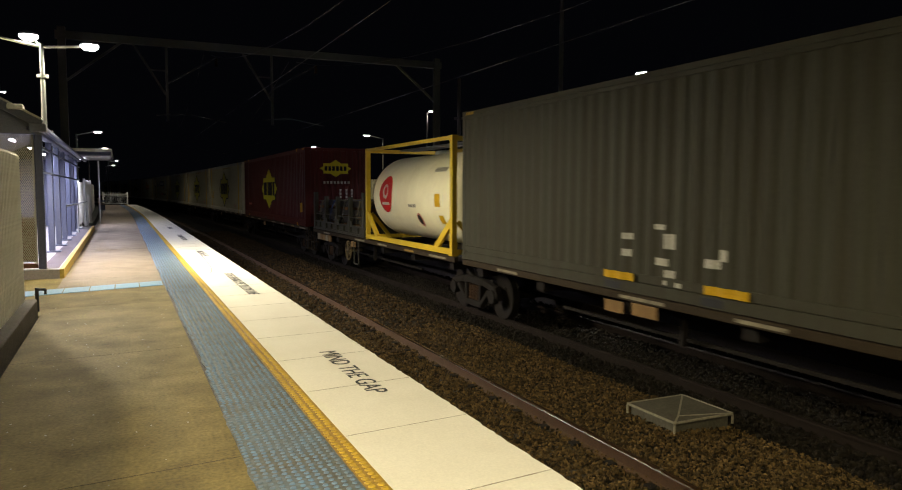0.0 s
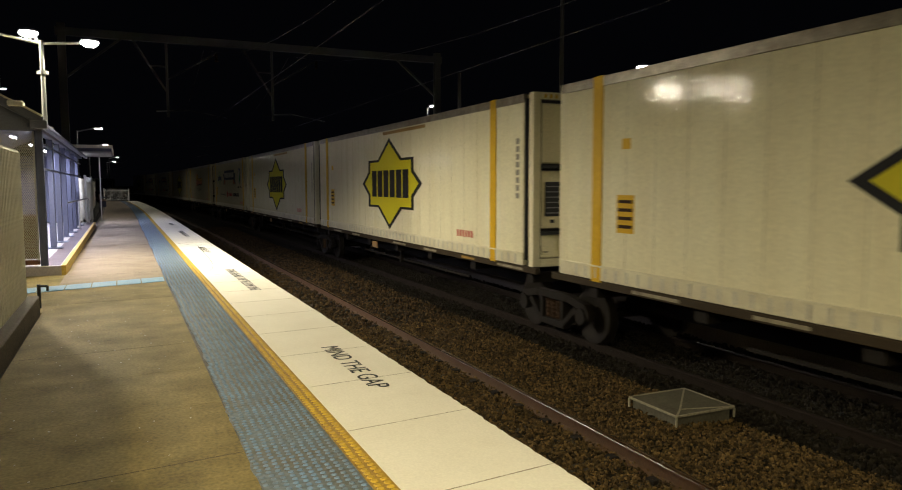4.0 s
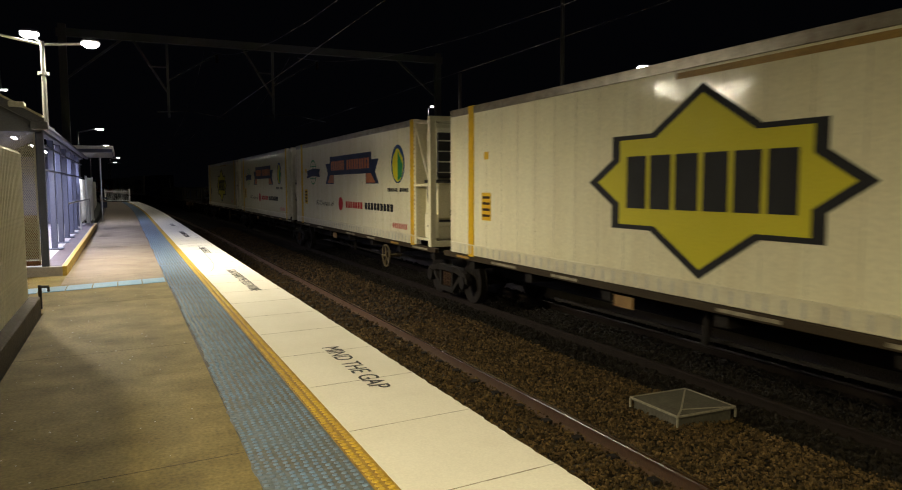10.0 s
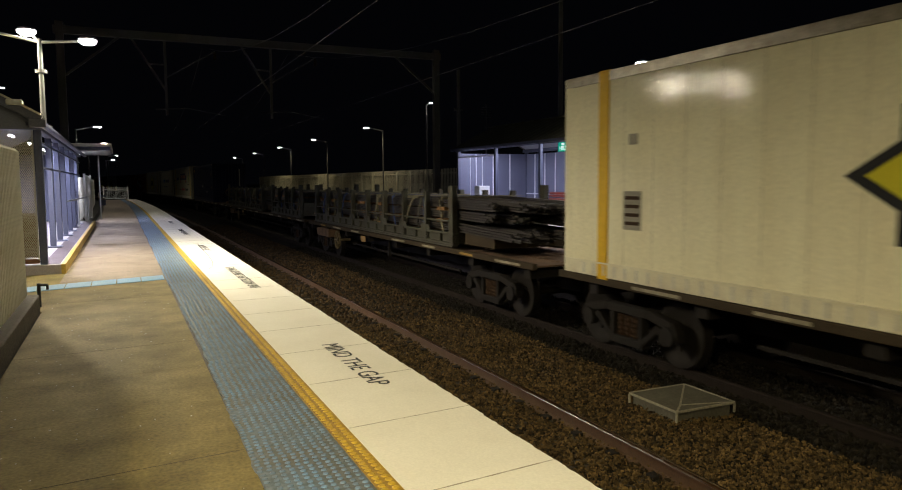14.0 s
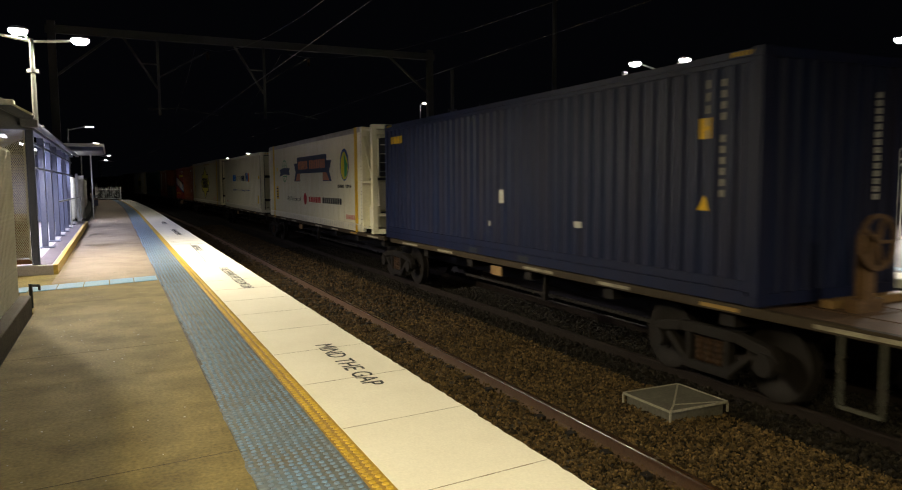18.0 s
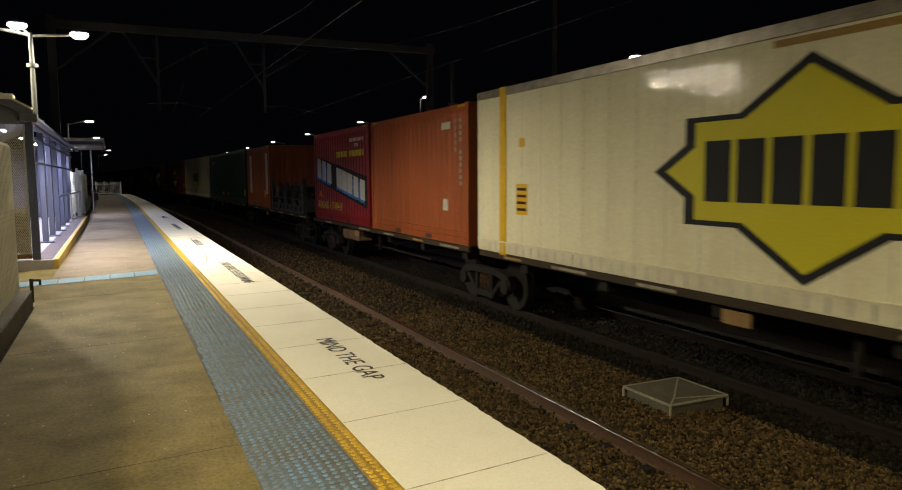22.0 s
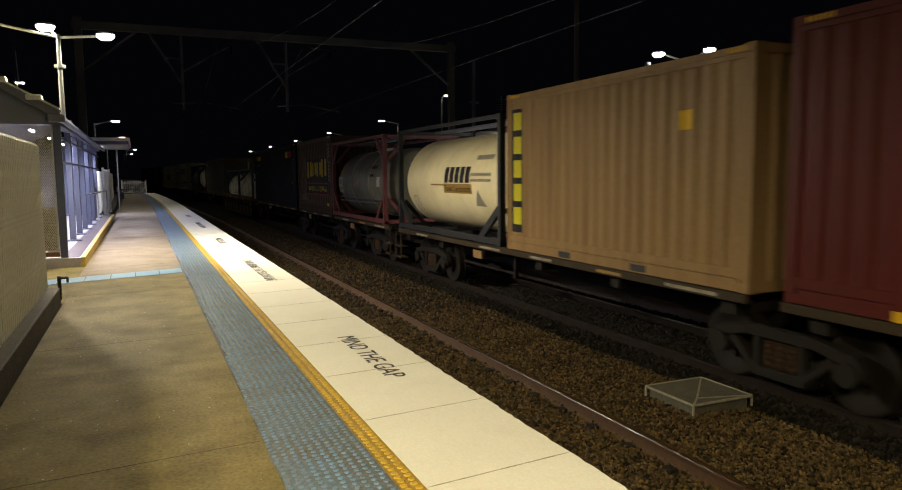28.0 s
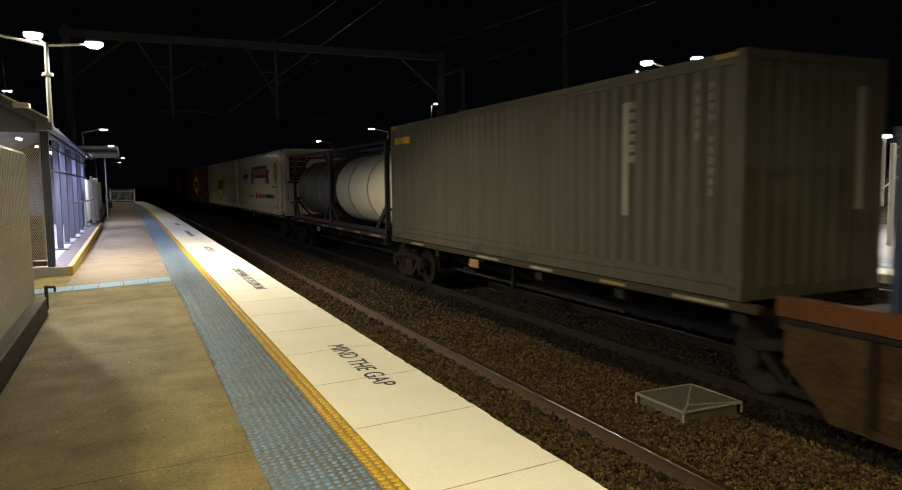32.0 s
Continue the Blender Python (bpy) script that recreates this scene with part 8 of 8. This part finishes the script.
# ---------- overhead line ----------
OHL = mat("dull_gantry_steel", (0.085, 0.08, 0.072), 0.6, 0.3, var=0.25, scale=3, bump=0.1)
WIRE = mat("overhead_wire", (0.07, 0.062, 0.055), 0.6, 0.2, var=0.1, bump=0)
YG = 36.0
gn = thing("overhead_gantry", "grey steel gantry carrying the overhead wires", "gantry")
for x in (-2.15, 15.7):
    part("mast", Geo().box(x - 0.16, x + 0.16, YG - 0.14, YG + 0.14, -0.4, 8.6), OHL, gn)
part("beam", Geo().box(-2.4, 15.95, YG - 0.12, YG + 0.12, 8.08, 8.42), OHL, gn)
part("knee_brace", Geo().bar((13.4, YG, 8.1), (15.6, YG, 6.3), 0.1), OHL, gn)
part("knee_brace", Geo().bar((0.2, YG, 8.1), (-2.0, YG, 6.3), 0.1), OHL, gn)
for x in (2.1, 6.9):
    part("drop_post", Geo().bar((x, YG, 8.1), (x, YG, 4.7), 0.11), OHL, gn)
    part("drop_brace", Geo().bar((x - 1.4, YG, 8.1), (x - 0.05, YG, 5.9), 0.09), OHL, gn)
    part("drop_tie", Geo().bar((x - 0.75, YG, 7.0), (x, YG, 7.0), 0.06), OHL, gn)
    part("cantilever", Geo().tube((x, YG, 6.4), (x + 2.2, YG, 7.75), 0.035), OHL, gn)
    part("insulator", Geo().lathe([(7.3 + i * 0.05, 0.09 if i % 2 else 0.05) for i in range(8)], "z", 10, (x + 2.2, YG, 0.05)), RUSTSTEEL, gn)
    part("registration_arm", Geo().tube((x - 0.5, YG, 4.95), (x + 0.9, YG, 5.05), 0.03).tube((x + 0.9, YG, 5.05), (x + 2.6, YG, 4.75), 0.02), OHL, gn)
for x0 in (X_NEAR, X_FAR):
    for nm, f in (("contact_wire", lambda y: 4.36), ("catenary_wire", lambda y: 4.95 + 0.0037 * (y - 8) ** 2)):
        g = Geo()
        pts = [(x0 + (0.35 if nm[1] == "a" else 0.0) * (y / 36.0), y, f(y)) for y in np.arange(-20, 36.1, 4.0)]
        for a, b in zip(pts, pts[1:]):
            g.tube(a, b, 0.008, n=5)
        far = [(x0 + bend(y)[0], y, 4.36 if nm[1] == "o" else 4.95 + 0.0037 * (abs((y - 36) % 56 - 28)) ** 2) for y in np.arange(36, 150, 4.0)]
        for a, b in zip(far, far[1:]):
            g.tube(a, b, 0.008, n=5)
        wr = part(nm, g, WIRE)
        tagged(wr, "thin overhead wire above the track", "wire", kind="stuff")
for x, y, h, lab in ((16.1, 34.0, 7.3, "dark signal mast with a cross arm"), (18.4, 28.0, 13.0, "tall dark mast behind the far shelter")):
    m = thing("dark_mast", lab, "mast")
    part("mast", Geo().tube((x, y, -0.1), (x, y, h), 0.12, 0.09), OHL, m)
    part("cross_arm", Geo().box(x - 0.25, x + 0.25, y - 0.05, y + 0.05, h - 2.1, h - 1.98), OHL, m)

sg = thing("signal_lamp", "small lit orange-red signal on a lamp post far along the fence", "signal")
part("housing", Geo().box(15.96, 16.3, 106.1, 106.2, 3.75, 4.05), BLACKPAINT, sg, bevel=0.02)
part("lens", Geo().box(15.99, 16.27, 106.06, 106.1, 3.78, 4.02), mat("lit_orange_lens", (1.0, 0.13, 0.02), emit=2.5), sg, "glowing orange-red face")
an = thing("aerial", "thin television aerial behind the far shelter", "aerial")
part("mast", Geo().tube((17.6, 33.8, 0.2), (17.6, 33.8, 5.6), 0.025, n=6), OHL, an)
for k in range(5):
    part("rod", Geo().tube((17.3, 33.8, 4.9 + k * 0.13), (17.9, 33.8, 4.9 + k * 0.13), 0.012, n=5), OHL, an)
for x in (74.0, 75.2):
    dl = thing("distant_lamp", "small distant street light beyond the wall", "street lamp")
    part("pole", Geo().tube((x, 60.2, -0.1), (x, 60.2, 1.5), 0.05, n=6), DARKRAIL, dl)
    part("globe", Geo().lathe([(1.42, 0.05), (1.5, 0.2), (1.62, 0.2), (1.7, 0.05)], "z", 10, (x, 60.0, 0)), mat("distant_pale_glow", (1.0, 0.85, 0.95), emit=6.0), dl, "small pale light", smooth=True)

# ---------- between the rails ----------
GREYLID = mat("worn_lid_steel", (0.11, 0.10, 0.07), 0.6, 0.2, var=0.3, scale=3, fine=30, bump=0.1, dirt=(0.05, 0.045, 0.028), amount=0.6)
# highlights on the lid's rim and creases, put into a paler colour
LIDRIM = mat("pale_edge_highlight", (0.34, 0.31, 0.22), 0.5, 0.2, var=0.4, scale=9, fine=40, bump=0.1)
lid = thing("pit_cover", "square steel pit cover with a thin creased lid in the ballast", "cover")
part("box_body", Geo().box(5.5, 6.3, 6.0, 6.75, -1.3, -1.03), GREYLID, lid, "dark side walls of the pit", bevel=0.01)
c4, apex = [(5.475, 5.97), (6.33, 5.97), (6.33, 6.78), (5.475, 6.78)], (5.66, 6.12, -0.992)
g = Geo().add([(*p, -1.03) for p in c4] + [(*p, -1.004) for p in c4] + [apex], [(3, 2, 1, 0)] + [(i, (i + 1) % 4, 4 + (i + 1) % 4, 4 + i) for i in range(4)] + [(4 + i, 4 + (i + 1) % 4, 8) for i in range(4)])
part("lid", g, GREYLID, lid, "thin creased steel lid")
for p in (c4[2], c4[1], c4[0]):
    part("lid_crease", Geo().bar((*p, -1.0), (apex[0], apex[1], apex[2] + 0.002), 0.022, 0.006), LIDRIM, lid, "pale crease in the lid")
for p, q in zip(c4, c4[1:] + c4[:1]):
    part("rim", Geo().bar((*p, -1.008), (*q, -1.008), 0.022), LIDRIM, lid, "pale rim of the lid")
for p in c4:
    part("corner_angle", Geo().bar((p[0], p[1], -1.02), (p[0], p[1], -1.125), 0.02), LIDRIM, lid)

sl = Geo().add([(-1.25, -0.12, 0), (1.25, -0.12, 0), (1.25, 0.12, 0), (-1.25, 0.12, 0), (-1.25, -0.09, 0.12), (1.25, -0.09, 0.12), (1.25, 0.09, 0.12), (-1.25, 0.09, 0.12)],
               [(0, 3, 2, 1), (4, 5, 6, 7), (0, 1, 5, 4), (1, 2, 6, 5), (2, 3, 7, 6), (3, 0, 4, 7)])
sl_me = mesh("sleeper", sl, SLEEPER, 0.01)
clip_me = None
for nm, x in (("near_track", X_NEAR), ("far_track", X_FAR)):
    tr_ob = tagged(new(nm), "concrete sleepers with rail clips in the ballast", "track", kind="structure")
    for k in range(90):
        s = -3 + k * 0.62
        ob = new("sleeper", sl_me)
        ob.parent = tr_ob
        ob.matrix_basis = on_line(s, x, RAIL_Z - 0.17 - 0.125)
        if clip_me is None:
            g = Geo()
            for rx in (-0.752, 0.752):
                for sx in (-1, 1):
                    g.box(rx + sx * 0.06, rx + sx * 0.16, -0.06, 0.06, 0.12, 0.17)
            clip_me = mesh("rail_clip", g, DARKSTEEL, 0.008)
        if k < 45:
            ob = new("rail_clip", clip_me)
            ob.parent = tr_ob
            ob.matrix_basis = on_line(s, x, RAIL_Z - 0.17 - 0.125)


def stones(name, x0, x1, y0, y1, count, size, seed, level, material=None):
    """Loose ballast stones, jittered blocks joined in one mesh."""
    rng = np.random.default_rng(seed)
    base = np.array([(0, 0, 1), (0.9, 0, 0.4), (0.28, 0.85, 0.4), (-0.72, 0.53, 0.4), (-0.72, -0.53, 0.4), (0.28, -0.85, 0.4), (0.6, 0.6, -0.5), (-0.6, 0.6, -0.5), (-0.6, -0.6, -0.5), (0.6, -0.6, -0.5)], float)
    faces = np.array([(0, 1, 2), (0, 2, 3), (0, 3, 4), (0, 4, 5), (0, 5, 1), (1, 6, 2), (2, 6, 7), (2, 7, 3), (3, 7, 8), (3, 8, 4), (4, 8, 5), (5, 8, 9), (5, 9, 1), (1, 9, 6)])
    x, y = rng.uniform(x0, x1, count), y0 + (y1 - y0) * rng.uniform(0, 1, count) ** 1.35
    r = size * rng.uniform(0.55, 1.25, count)
    a = rng.uniform(0, 6.28, count)
    v = base[None] * rng.uniform(0.65, 1.25, (count, 10, 1)) * r[:, None, None] * np.stack([rng.uniform(0.8, 1.5, count), rng.uniform(0.7, 1.1, count), rng.uniform(0.7, 1.2, count)], 1)[:, None, :]
    vx, vy = v[..., 0] * np.cos(a)[:, None] - v[..., 1] * np.sin(a)[:, None], v[..., 0] * np.sin(a)[:, None] + v[..., 1] * np.cos(a)[:, None]
    z = np.interp(x, [2.1, 2.45, 4.9, 5.6, 6.3, 9.3], [-1.29, -1.235, -1.21, -1.145, -1.195, -1.215]) + level + rng.uniform(-0.015, 0.035, count)
    u = np.maximum(0, y - BEND_FROM)
    p = np.stack([vx + (x - BEND / 2 * u * u)[:, None], vy + y[:, None], v[..., 2] + z[:, None]], -1).reshape(-1, 3)
    f = (faces[None] + (np.arange(count) * 10)[:, None, None]).reshape(-1, 3)
    me = bpy.data.meshes.new(name)
    me.from_pydata(p.tolist(), [], f.tolist())
    me.materials.append(material or STONE)
    ob = tagged(new(name, me), "loose brown crushed ballast stones", "ballast", kind="stuff")
    return ob


stones("ballast_stones", 2.15, 6.35, 2.2, 13.0, 78000, 0.0185, 11, 0.004)
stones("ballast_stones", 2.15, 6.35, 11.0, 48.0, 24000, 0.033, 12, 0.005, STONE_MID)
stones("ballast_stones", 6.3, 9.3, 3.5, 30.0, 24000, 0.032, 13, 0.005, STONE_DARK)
stones("ballast_stones", 2.15, 9.3, -8.0, 2.4, 16000, 0.032, 14, 0.005)


def motions():
    """The train rolls past, a little faster towards the end; every load keeps its place on it."""
    times = [0.0] + [1.0 * k for k in range(1, 32)] + [32.0]
    for q, L, ob, z in TRAIN:
        rows = []
        for t in times:
            s = train_s(q, t)
            (x0, y0, _), (x1, y1, _) = bend(s), bend(s + L)
            a = math.atan2(-(x1 - x0), y1 - y0)
            rows.append((t, Matrix.Translation((X_FAR + x0, y0, z)) @ Matrix.Rotation(a, 4, "Z")))
        walk(ob, rows)
    # the wheels turn with the distance run, each pair in its bogie
    shared = {}
    for w in WHEEL_PAIRS:
        y, zc = round(w.location.y, 3), w.location.z
        if y not in shared:
            rows, n = [], 960
            for k in range(n + 1):
                t = 32.0 * k / n
                rows.append((t, pose(0, y, zc, math.degrees((train_s(0, 0) - train_s(0, t)) / 0.46))))
            walk(w, rows)
            shared[y] = w.animation_data
        else:
            w.rotation_mode = "QUATERNION"
            keys = w.animation_data_create()
            keys.action = shared[y].action
            keys.action_slot = shared[y].action_slot


motions()
